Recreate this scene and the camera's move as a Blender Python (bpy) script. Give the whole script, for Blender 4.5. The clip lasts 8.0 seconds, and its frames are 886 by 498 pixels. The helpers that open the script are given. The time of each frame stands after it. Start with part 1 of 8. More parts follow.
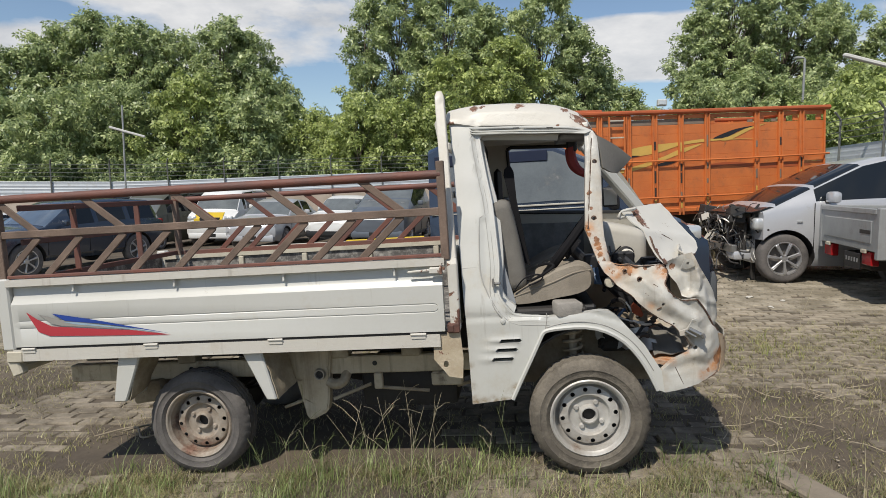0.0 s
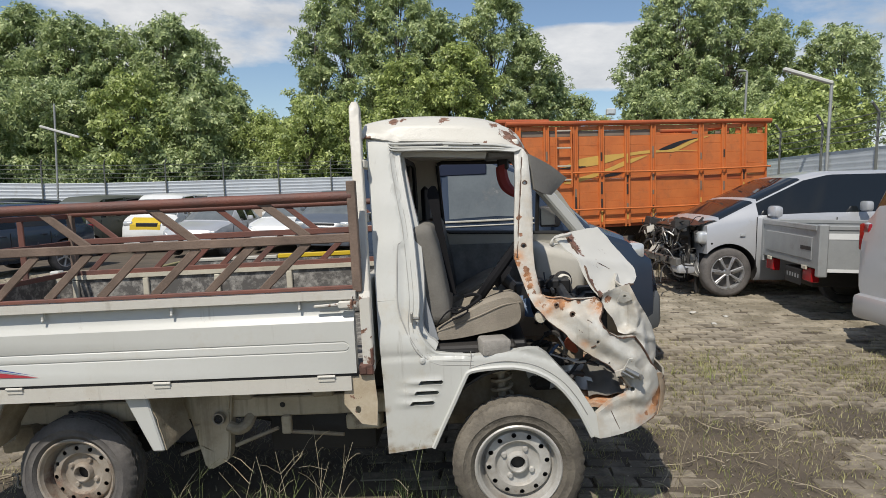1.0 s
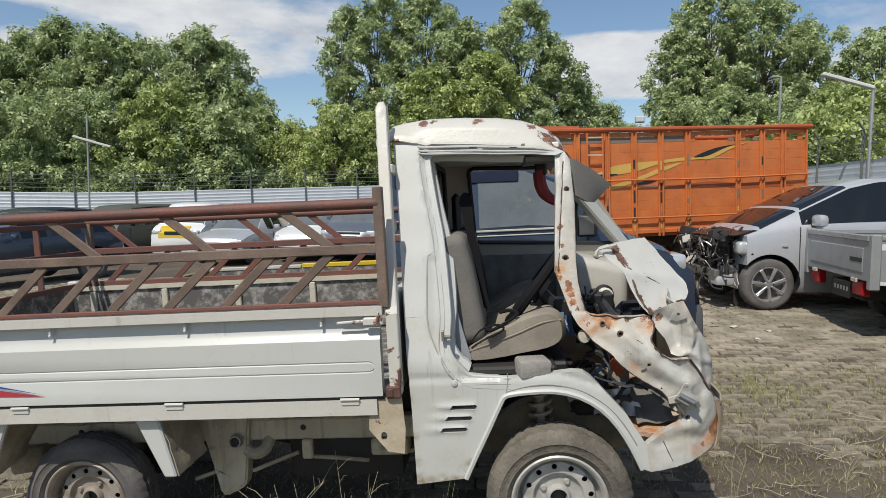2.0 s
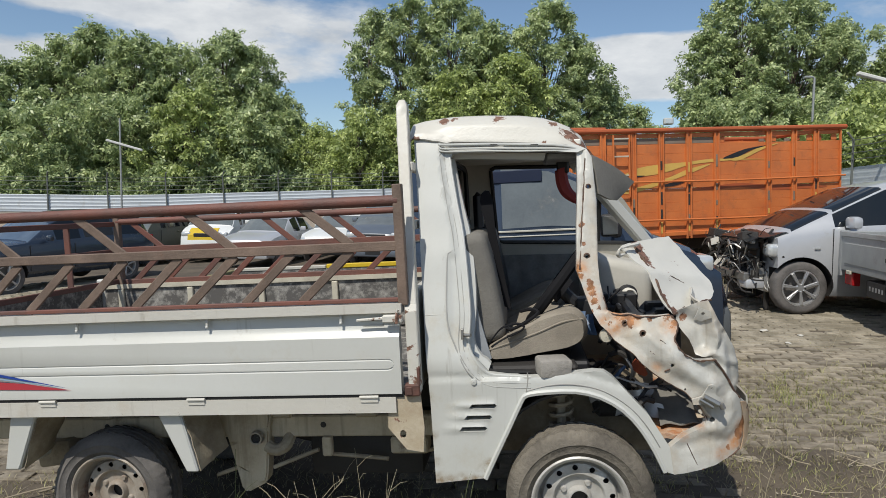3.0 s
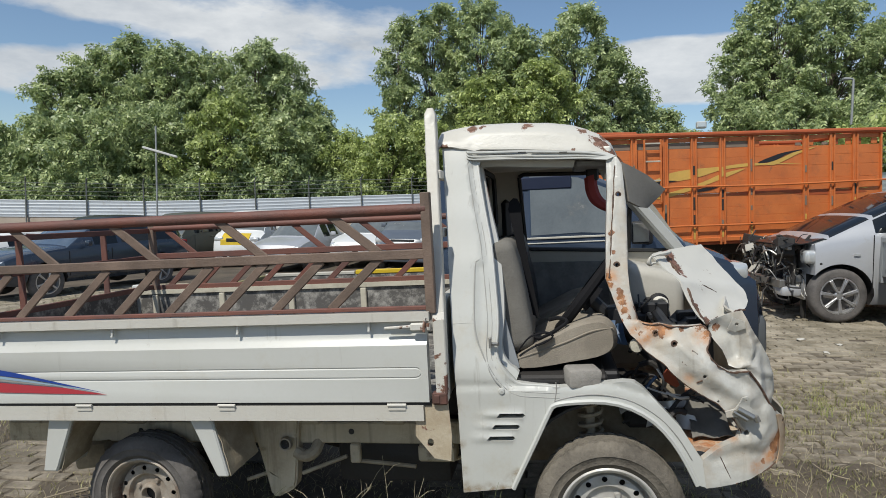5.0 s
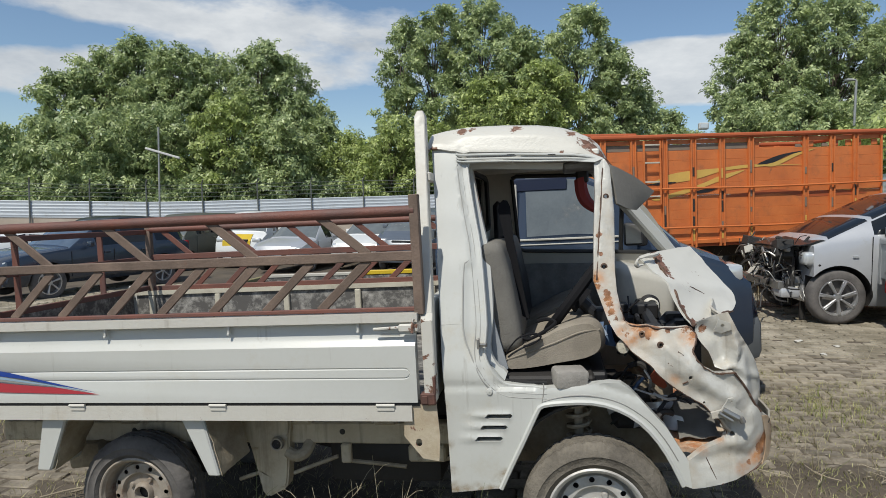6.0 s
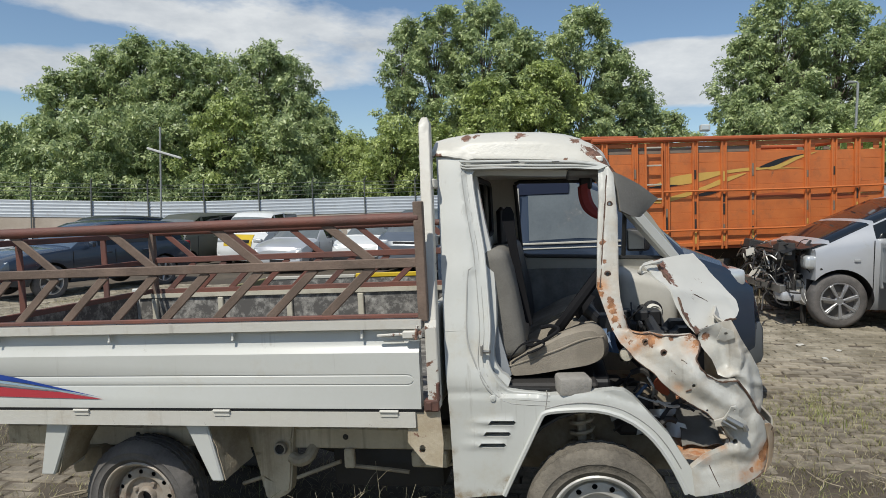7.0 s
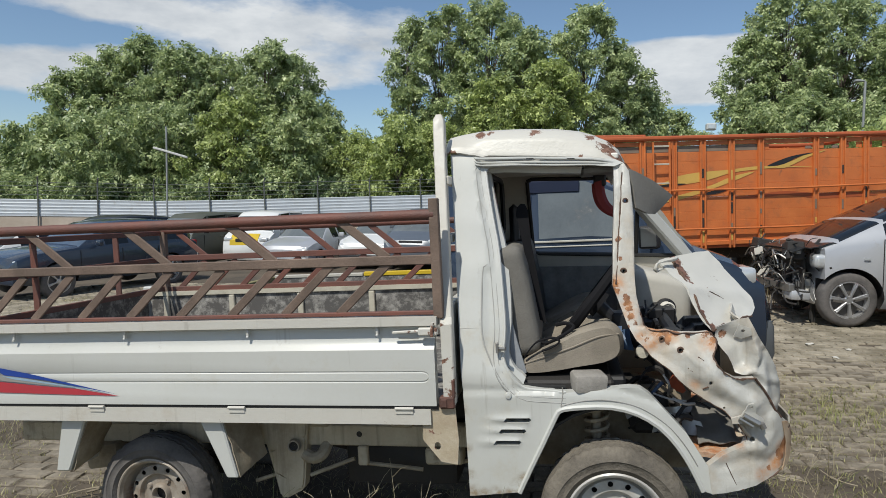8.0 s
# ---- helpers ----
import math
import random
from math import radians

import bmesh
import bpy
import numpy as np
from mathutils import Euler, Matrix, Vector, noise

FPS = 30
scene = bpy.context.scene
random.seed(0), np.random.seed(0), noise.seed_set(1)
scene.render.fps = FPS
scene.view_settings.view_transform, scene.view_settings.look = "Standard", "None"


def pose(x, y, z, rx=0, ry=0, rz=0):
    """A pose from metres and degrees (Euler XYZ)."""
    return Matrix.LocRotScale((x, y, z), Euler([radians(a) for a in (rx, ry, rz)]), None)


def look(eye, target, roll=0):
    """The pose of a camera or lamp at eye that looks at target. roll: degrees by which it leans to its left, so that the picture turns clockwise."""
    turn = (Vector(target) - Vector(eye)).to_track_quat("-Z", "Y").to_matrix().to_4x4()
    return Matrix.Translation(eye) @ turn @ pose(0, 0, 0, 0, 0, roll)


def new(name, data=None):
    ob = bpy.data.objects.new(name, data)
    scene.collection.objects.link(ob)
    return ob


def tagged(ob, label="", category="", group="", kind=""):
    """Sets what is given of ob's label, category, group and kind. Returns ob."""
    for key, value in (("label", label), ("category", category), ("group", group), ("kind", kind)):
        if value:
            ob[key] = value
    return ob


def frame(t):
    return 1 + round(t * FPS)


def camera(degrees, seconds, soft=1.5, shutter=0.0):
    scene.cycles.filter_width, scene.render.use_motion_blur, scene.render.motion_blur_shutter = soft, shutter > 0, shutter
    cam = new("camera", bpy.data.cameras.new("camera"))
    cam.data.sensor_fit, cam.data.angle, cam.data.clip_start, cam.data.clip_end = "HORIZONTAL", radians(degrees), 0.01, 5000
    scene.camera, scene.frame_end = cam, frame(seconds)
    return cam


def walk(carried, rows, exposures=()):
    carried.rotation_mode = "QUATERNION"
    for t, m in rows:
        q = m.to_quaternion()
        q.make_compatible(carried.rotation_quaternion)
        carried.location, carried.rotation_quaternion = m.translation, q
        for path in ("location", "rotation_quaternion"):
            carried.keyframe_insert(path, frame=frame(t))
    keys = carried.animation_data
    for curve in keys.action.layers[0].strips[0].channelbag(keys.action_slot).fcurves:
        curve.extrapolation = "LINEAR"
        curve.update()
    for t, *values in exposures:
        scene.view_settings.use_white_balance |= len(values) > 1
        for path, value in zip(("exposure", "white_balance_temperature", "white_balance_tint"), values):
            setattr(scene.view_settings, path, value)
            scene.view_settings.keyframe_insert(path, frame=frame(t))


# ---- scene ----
cam = camera(69.2, 8.0, soft=0.8)
PATH = [
    (0, (1.597, -2.872, 1.331), (1.368, -0.894, 1.14), -0.0),
    (0.5, (1.717, -2.702, 1.4), (1.616, -0.713, 1.215), 0.4),
    (1, (1.729, -2.53, 1.41), (1.642, -0.54, 1.233), 0.6),
    (1.5, (1.688, -2.36, 1.434), (1.605, -0.369, 1.262), 0.9),
    (2, (1.686, -2.313, 1.402), (1.52, -0.326, 1.252), 0.6),
    (3.5, (1.715, -2.291, 1.37), (1.464, -0.312, 1.231), 0.7),
    (4, (1.705, -2.279, 1.351), (1.439, -0.302, 1.217), 0.8),
    (4.5, (1.695, -2.288, 1.386), (1.379, -0.317, 1.256), 0.6),
    (6, (1.768, -2.305, 1.397), (1.423, -0.338, 1.273), 0.6),
    (6.5, (1.773, -2.311, 1.407), (1.426, -0.345, 1.282), 0.8),
    (7, (1.756, -2.312, 1.422), (1.409, -0.346, 1.299), 0.8),
    (7.5, (1.722, -2.312, 1.406), (1.367, -0.348, 1.286), 0.7),
    (8, (1.715, -2.317, 1.412), (1.355, -0.354, 1.287), 0.8),
]
walk(cam, [(t, look(eye, target, roll)) for t, eye, target, roll in PATH],
     exposures=[(0.0, 0.08, 6800, 10), (1.5, 0.06, 6650, 9), (8.0, -0.02, 6500, 7)])

# ---- daylight ----
SUN_DIR = Vector((-0.30, -0.67, 1.0)).normalized()      # towards the sun
world = bpy.data.worlds.new("world")
scene.world = world
world.use_nodes = True


# heading (x over y), height (z over y), width, depth and weight of the cloud banks and clear gaps
CLOUDS = [(0.178, 0.205, 0.13, 0.062, 0.30), (0.16, 0.285, 0.22, 0.035, -0.30), (0.19, 0.135, 0.16, 0.022, -0.22), (-0.46, 0.27, 0.34, 0.085, 0.20), (-0.30, 0.145, 0.11, 0.05, -0.25),
          (-0.86, 0.225, 0.22, 0.045, 0.25), (-0.88, 0.30, 0.22, 0.03, -0.20), (-0.98, 0.15, 0.2, 0.04, -0.2), (0.0, 0.29, 0.10, 0.05, -0.2)]


def build_world():
    nt = world.node_tree
    nt.nodes.clear()
    out = nt.nodes.new("ShaderNodeOutputWorld")
    bg = nt.nodes.new("ShaderNodeBackground")
    sky = nt.nodes.new("ShaderNodeTexSky")
    sky.sky_type = "NISHITA"
    sky.sun_disc = False
    sky.sun_elevation = math.asin(SUN_DIR.z)
    sky.sun_rotation = math.atan2(SUN_DIR.x, SUN_DIR.y)
    sky.air_density, sky.dust_density, sky.ozone_density = 1.0, 0.35, 2.6
    # broken white cloud over the blue: drifting noise, thicker and thinner towards given headings
    lk = nt.links.new

    def node(kind, **inputs):
        n = nt.nodes.new(kind)
        for k, v in inputs.items():
            n.inputs[k].default_value = v
        return n

    def maths(op, a, b=None, clamp=False):
        n = nt.nodes.new("ShaderNodeMath")
        n.operation, n.use_clamp = op, clamp
        for i, v in enumerate((a, b)):
            if v is None:
                continue
            if isinstance(v, (int, float)):
                n.inputs[i].default_value = v
            else:
                lk(v, n.inputs[i])
        return n.outputs[0]

    tc = node("ShaderNodeTexCoord")
    mp = node("ShaderNodeMapping", Scale=(1.0, 1.0, 2.6), Location=(0.35, 0.1, 0.2))
    lk(tc.outputs["Generated"], mp.inputs["Vector"])
    n1 = node("ShaderNodeTexNoise", Scale=2.6, Detail=10.0, Roughness=0.56)
    n2 = node("ShaderNodeTexNoise", Scale=6.0, Detail=7.0, Roughness=0.6)
    n3 = node("ShaderNodeTexNoise", Scale=14.0, Detail=6.0, Roughness=0.6)
    for n in (n1, n2, n3):
        lk(mp.outputs[0], n.inputs["Vector"])
    total = maths("ADD", n1.outputs[0], maths("MULTIPLY", maths("SUBTRACT", n3.outputs[0], 0.5), 0.22))
    for heading, height, wide, tall, amount in CLOUDS:
        v = Vector((heading, 1.0, height)).normalized()
        off = node("ShaderNodeVectorMath")
        off.operation = "SUBTRACT"
        lk(tc.outputs["Generated"], off.inputs[0])
        off.inputs[1].default_value = v
        sc = node("ShaderNodeVectorMath")
        sc.operation = "MULTIPLY"
        lk(off.outputs[0], sc.inputs[0])
        sc.inputs[1].default_value = (1 / wide, 1 / wide, 1 / tall)
        ln = node("ShaderNodeVectorMath")
        ln.operation = "LENGTH"
        lk(sc.outputs[0], ln.inputs[0])
        fall = node("ShaderNodeMapRange")
        fall.interpolation_type = "SMOOTHSTEP"
        fall.inputs[1].default_value, fall.inputs[2].default_value = 0.35, 1.25
        fall.inputs[3].default_value, fall.inputs[4].default_value = amount, 0.0
        lk(ln.outputs["Value"], fall.inputs[0])
        total = maths("ADD", total, fall.outputs[0])
    ramp = node("ShaderNodeValToRGB")
    ramp.color_ramp.elements[0].position = 0.50
    ramp.color_ramp.elements[1].position = 0.64
    tone = node("ShaderNodeValToRGB")
    tone.color_ramp.elements[0].position = 0.36
    tone.color_ramp.elements[0].color = (4.6, 4.9, 5.4, 1)
    tone.color_ramp.elements[1].position = 0.66
    tone.color_ramp.elements[1].color = (7.2, 7.3, 7.5, 1)
    mix = node("ShaderNodeMix")
    mix.data_type = "RGBA"
    lk(total, ramp.inputs[0])
    lk(n2.outputs[0], tone.inputs[0])
    lk(maths("MULTIPLY", ramp.outputs[0], 0.92), mix.inputs[0])
    lk(sky.outputs[0], mix.inputs[6])
    lk(tone.outputs[0], mix.inputs[7])
    lk(mix.outputs[2], bg.inputs["Color"])
    bg.inputs["Strength"].default_value = 0.11
    lk(bg.outputs[0], out.inputs["Surface"])


build_world()
sun_data = bpy.data.lights.new("sun", "SUN")
sun_data.energy, sun_data.angle, sun_data.color = 4.0, radians(0.6), (1.0, 0.95, 0.87)
sun = new("sun", sun_data)
sun.matrix_basis = look((0, 0, 30), Vector((0, 0, 30)) - SUN_DIR)

# ---- materials ----
MATS = {}


def mat(name, color, rough=0.5, metal=0.0, dark=None, scale=6.0, amount=0.5, bump=0.0, fine=60.0,
        rust=0.0, rust_color=(0.16, 0.05, 0.02), dirt=0.0, dirt_color=(0.17, 0.13, 0.09), coat=0.0, rand=0.0, spec=0.5, wear=0.0, streak=0.0, stain=None):
    """A painted, bare or worn surface: two scales of colour variation, fine relief, patches of rust and of dirt."""
    if name in MATS:
        return MATS[name]
    m = bpy.data.materials.new(name)
    MATS[name] = m
    m.use_nodes = True
    nt = m.node_tree
    bsdf = nt.nodes["Principled BSDF"]
    lk = nt.links.new

    def node(kind, **inputs):
        n = nt.nodes.new(kind)
        for k, v in inputs.items():
            n.inputs[k].default_value = v
        return n

    tc = node("ShaderNodeTexCoord")
    big = node("ShaderNodeTexNoise", Scale=scale, Detail=6.0, Roughness=0.6)
    small = node("ShaderNodeTexNoise", Scale=fine, Detail=4.0, Roughness=0.65)
    lk(tc.outputs["Object"], big.inputs["Vector"])
    lk(tc.outputs["Object"], small.inputs["Vector"])
    dk = dark or tuple(c * 0.72 for c in color)
    mix = node("ShaderNodeMix")
    mix.data_type = "RGBA"
    mix.inputs[6].default_value = (*color, 1)
    mix.inputs[7].default_value = (*dk, 1)
    fac = node("ShaderNodeMath")
    fac.operation = "MULTIPLY_ADD"
    lk(big.outputs[0], fac.inputs[0])
    fac.inputs[1].default_value = 2.2 * amount
    fac.inputs[2].default_value = -0.6 * amount
    add = node("ShaderNodeMath")
    add.operation = "MULTIPLY_ADD"
    add.use_clamp = True
    lk(small.outputs[0], add.inputs[0])
    add.inputs[1].default_value = 0.6 * amount
    lk(fac.outputs[0], add.inputs[2])
    lk(add.outputs[0], mix.inputs[0])
    col = mix.outputs[2]
    rgh = None
    if rand:
        info = node("ShaderNodeObjectInfo")
        hsv = node("ShaderNodeHueSaturation")
        mr = node("ShaderNodeMapRange")
        mr.inputs[3].default_value = 1 - rand
        mr.inputs[4].default_value = 1 + rand
        lk(info.outputs["Random"], mr.inputs[0])
        lk(mr.outputs[0], hsv.inputs["Value"])
        lk(col, hsv.inputs["Color"])
        col = hsv.outputs[0]
    for level, tint, sc in ((dirt, dirt_color, 3.1), (rust, rust_color, 5.3 if not wear else 13.0)):
        if not level:
            continue
        nz = node("ShaderNodeTexNoise", Scale=sc, Detail=9.0, Roughness=0.72)
        lk(tc.outputs["Object"], nz.inputs["Vector"])
        src = nz.outputs[0]
        if wear and tint is rust_color:
            at = node("ShaderNodeAttribute")
            at.attribute_name = "wear"
            ad = node("ShaderNodeMath")
            ad.operation = "MULTIPLY_ADD"
            lk(at.outputs["Fac"], ad.inputs[0])
            ad.inputs[1].default_value = wear
            lk(src, ad.inputs[2])
            src = ad.outputs[0]
        rp = node("ShaderNodeMapRange")
        rp.inputs[1].default_value = 0.66 if wear and tint is rust_color else 0.72 - 0.4 * level
        rp.inputs[2].default_value = (0.80 - 0.3 * level if not wear else 0.69) if tint is rust_color else 0.95 - 0.2 * level
        lk(src, rp.inputs[0])
        mm = node("ShaderNodeMix")
        mm.data_type = "RGBA"
        lk(rp.outputs[0], mm.inputs[0])
        lk(col, mm.inputs[6])
        mm.inputs[7].default_value = (*tint, 1)
        if tint is rust_color:                              # flaking rust is lighter and pinker in places
            two = node("ShaderNodeMix")
            two.data_type = "RGBA"
            two.inputs[6].default_value = (*[c * 0.55 for c in tint], 1)
            two.inputs[7].default_value = (*[min(0.8, c * 1.4 + 0.035) for c in tint], 1)
            vary = node("ShaderNodeMapRange")
            vary.inputs[1].default_value = 0.35
            vary.inputs[2].default_value = 0.68
            lk(small.outputs[0], vary.inputs[0])
            lk(vary.outputs[0], two.inputs[0])
            lk(two.outputs[2], mm.inputs[7])
        col = mm.outputs[2]
        r2 = node("ShaderNodeMix")
        lk(rp.outputs[0], r2.inputs[0])
        if rgh is None:
            r2.inputs[2].default_value = rough
        else:
            lk(rgh, r2.inputs[2])
        r2.inputs[3].default_value = 0.85
        rgh = r2.outputs[0]
    if stain:                                               # washes of rust water round the tears
        at = node("ShaderNodeAttribute")
        at.attribute_name = "stain"
        cloud = node("ShaderNodeTexNoise", Scale=24.0, Detail=6.0, Roughness=0.7)
        lk(tc.outputs["Object"], cloud.inputs["Vector"])
        wash = node("ShaderNodeMath")
        wash.operation = "MULTIPLY"
        wash.use_clamp = True
        lk(at.outputs["Fac"], wash.inputs[0])
        lift = node("ShaderNodeMapRange")
        lift.inputs[1].default_value = 0.34
        lift.inputs[2].default_value = 0.60
        lk(cloud.outputs[0], lift.inputs[0])
        lk(lift.outputs[0], wash.inputs[1])
        tinted = node("ShaderNodeMix")
        tinted.data_type = "RGBA"
        tinted.inputs[7].default_value = (*stain, 1)
        lk(wash.outputs[0], tinted.inputs[0])
        lk(col, tinted.inputs[6])
        col = tinted.outputs[2]
    if streak:                                              # grime that has run down the face
        mp = node("ShaderNodeMapping", Scale=(26.0, 26.0, 1.6))
        run = node("ShaderNodeTexNoise", Scale=1.0, Detail=5.0, Roughness=0.6)
        spread = node("ShaderNodeMapRange")
        spread.inputs[1].default_value = 0.66 - 0.25 * streak
        spread.inputs[2].default_value = 0.92 - 0.25 * streak
        spread.inputs[4].default_value = 0.75
        grime = node("ShaderNodeMix")
        grime.data_type = "RGBA"
        grime.inputs[7].default_value = (0.15, 0.115, 0.075, 1)
        lk(tc.outputs["Object"], mp.inputs["Vector"])
        lk(mp.outputs[0], run.inputs["Vector"])
        lk(run.outputs[0], spread.inputs[0])
        lk(spread.outputs[0], grime.inputs[0])
        lk(col, grime.inputs[6])
        col = grime.outputs[2]
    lk(col, bsdf.inputs["Base Color"])
    bsdf.inputs["Roughness"].default_value = rough
    if rgh is not None:
        lk(rgh, bsdf.inputs["Roughness"])
    bsdf.inputs["Metallic"].default_value = metal
    bsdf.inputs["Coat Weight"].default_value = coat
    bsdf.inputs["Specular IOR Level"].default_value = spec
    if bump:
        bp = node("ShaderNodeBump")
        bp.inputs["Strength"].default_value = min(1.0, bump)
        bp.inputs["Distance"].default_value = 0.01
        lk(small.outputs[0], bp.inputs["Height"])
        lk(bp.outputs[0], bsdf.inputs["Normal"])
    return m


def glass_mat(name, color=(0.9, 0.95, 0.95), rough=0.03, alpha=0.25):
    """A thin car window: a gloss over a see-through tint."""
    if name in MATS:
        return MATS[name]
    m = bpy.data.materials.new(name)
    MATS[name] = m
    m.use_nodes = True
    nt = m.node_tree
    nt.nodes.clear()
    out = nt.nodes.new("ShaderNodeOutputMaterial")
    tr = nt.nodes.new("ShaderNodeBsdfTransparent")
    tr.inputs[0].default_value = (*[c * (1 - alpha) for c in color], 1)
    gl = nt.nodes.new("ShaderNodeBsdfGlossy")
    gl.inputs["Roughness"].default_value = rough
    fr = nt.nodes.new("ShaderNodeFresnel")
    fr.inputs[0].default_value = 1.5
    mx = nt.nodes.new("ShaderNodeMixShader")
    nt.links.new(fr.outputs[0], mx.inputs[0])
    nt.links.new(tr.outputs[0], mx.inputs[1])
    nt.links.new(gl.outputs[0], mx.inputs[2])
    nt.links.new(mx.outputs[0], out.inputs[0])
    return m


# ---- mesh helpers ----
def finish(bm, name, material, smooth=35):
    bmesh.ops.recalc_face_normals(bm, faces=bm.faces)
    me = bpy.data.meshes.new(name)
    bm.to_mesh(me)
    bm.free()
    if smooth:
        me.polygons.foreach_set("use_smooth", [True] * len(me.polygons))
        me.set_sharp_from_angle(angle=radians(smooth))
    if material:
        me.materials.append(material)
    return me


def part(name, bm, material, parent=None, label="", smooth=35):
    ob = new(name, finish(bm, name, material, smooth))
    if parent:
        ob.parent = parent
    if label:
        ob["label"] = label
    return ob


def worn(ob, spots, name="wear"):
    """Marks where paint has flaked or is stained: spots of (x, y, z, radius) in the mesh's own space."""
    co = np.empty(len(ob.data.vertices) * 3, dtype=np.float32)
    ob.data.vertices.foreach_get("co", co)
    co = co.reshape(-1, 3)
    val = np.zeros(len(co), dtype=np.float32)
    for x, y, z, r in spots:
        d = np.linalg.norm((co - np.array([x, y, z])) * np.array([1, 0.5, 1]), axis=1)
        val = np.maximum(val, np.clip(1.25 * (1 - d / r), 0, 1))
    ob.data.attributes.new(name, "FLOAT", "POINT").data.foreach_set("value", val)
    return ob


def thicken(bm, d):
    """Gives an open skin a thickness d against its normals."""
    bmesh.ops.recalc_face_normals(bm, faces=bm.faces)
    bm.normal_update()
    rim = [e for e in bm.edges if len(e.link_faces) == 1]
    faces = list(bm.faces)
    inner = {v: bm.verts.new(v.co - v.normal * d) for v in list(bm.verts)}
    for f in faces:
        bm.faces.new([inner[v] for v in reversed(f.verts)])
    for e in rim:
        a, b = e.verts
        bm.faces.new((a, b, inner[b], inner[a]))


def thing(name, m, label, category, group="", kind=""):
    ob = new(name)
    ob.empty_display_size = 0.1
    ob.matrix_basis = m
    return tagged(ob, label, category, group, kind)


def box(bm, lo, hi, bevel=0.0, m=None, seg=1):
    """Adds a box from corner lo to corner hi, its edges rounded."""
    lo, hi = Vector(lo), Vector(hi)
    r = bmesh.ops.create_cube(bm, size=1.0)
    vs = r["verts"]
    for v in vs:
        v.co = Vector([(lo[i] + hi[i]) / 2 + v.co[i] * (hi[i] - lo[i]) for i in range(3)])
    if bevel:
        es = list({e for v in vs for e in v.link_edges})
        r = bmesh.ops.bevel(bm, geom=es, offset=bevel, segments=seg, affect="EDGES", profile=0.5)
        vs = list({v for f in r["faces"] for v in f.verts} | {v for v in vs if v.is_valid})
    if m is not None:
        bmesh.ops.transform(bm, matrix=m, verts=vs)
    return vs


def beam(bm, a, b, w, h, up=(0, 0, 1), bevel=0.0):
    """Adds a bar of width w and height h from a to b."""
    a, b = Vector(a), Vector(b)
    d = b - a
    x = d.normalized()
    y = Vector(up).cross(x)
    if y.length < 1e-4:
        y = Vector((0, 1, 0)).cross(x)
    y.normalize()
    z = x.cross(y)
    m = Matrix((x, y, z)).transposed().to_4x4()
    m.translation = (a + b) / 2
    return box(bm, (-d.length / 2, -w / 2, -h / 2), (d.length / 2, w / 2, h / 2), bevel, m)


def tube(bm, pts, r, seg=10, caps=True):
    """Adds a round bar through the points; r is one radius or one for each point."""
    pts = [Vector(p) for p in pts]
    rs = r if isinstance(r, (list, tuple)) else [r] * len(pts)
    rings = []
    side = None
    for i, p in enumerate(pts):
        d = (pts[min(i + 1, len(pts) - 1)] - pts[max(i - 1, 0)]).normalized()
        if side is None:
            side = d.orthogonal().normalized()
        side = (side - d * side.dot(d)).normalized()
        up = d.cross(side)
        rings.append([bm.verts.new(p + rs[i] * (math.cos(a) * side + math.sin(a) * up))
                      for a in (2 * math.pi * k / seg for k in range(seg))])
    for p, q in zip(rings, rings[1:]):
        for k in range(seg):
            bm.faces.new((p[k], p[(k + 1) % seg], q[(k + 1) % seg], q[k]))
    if caps:
        bm.faces.new(rings[0][::-1])
        bm.faces.new(rings[-1])


def lathe(bm, profile, seg=40, m=None, closed=False):
    """Turns a profile of (radius, y) round the y axis."""
    rings = []
    for r, y in profile:
        rings.append([bm.verts.new(Vector((r * math.cos(a), y, r * math.sin(a))))
                      for a in (2 * math.pi * k / seg for k in range(seg))])
    pairs = list(zip(rings, rings[1:]))
    if closed:
        pairs.append((rings[-1], rings[0]))
    for p, q in pairs:
        for k in range(seg):
            bm.faces.new((p[k], p[(k + 1) % seg], q[(k + 1) % seg], q[k]))
    if m is not None:
        bmesh.ops.transform(bm, matrix=m, verts=[v for ring in rings for v in ring])


def smooth_line(pts, n=4, closed=False):
    """Rounds a line of points (any dimension) by a spline through them."""
    out = []
    k = len(pts)
    for i in range(k if closed else k - 1):
        p0, p1, p2, p3 = (pts[(i + j) % k] if closed else pts[min(max(i + j, 0), k - 1)] for j in (-1, 0, 1, 2))
        for s in range(n):
            t = s / n
            out.append(tuple(0.5 * (2 * b + (c - a) * t + (2 * a - 5 * b + 4 * c - d) * t * t + (3 * b - a - 3 * c + d) * t ** 3)
                             for a, b, c, d in zip(p0, p1, p2, p3)))
    if not closed:
        out.append(tuple(pts[-1]))
    return out


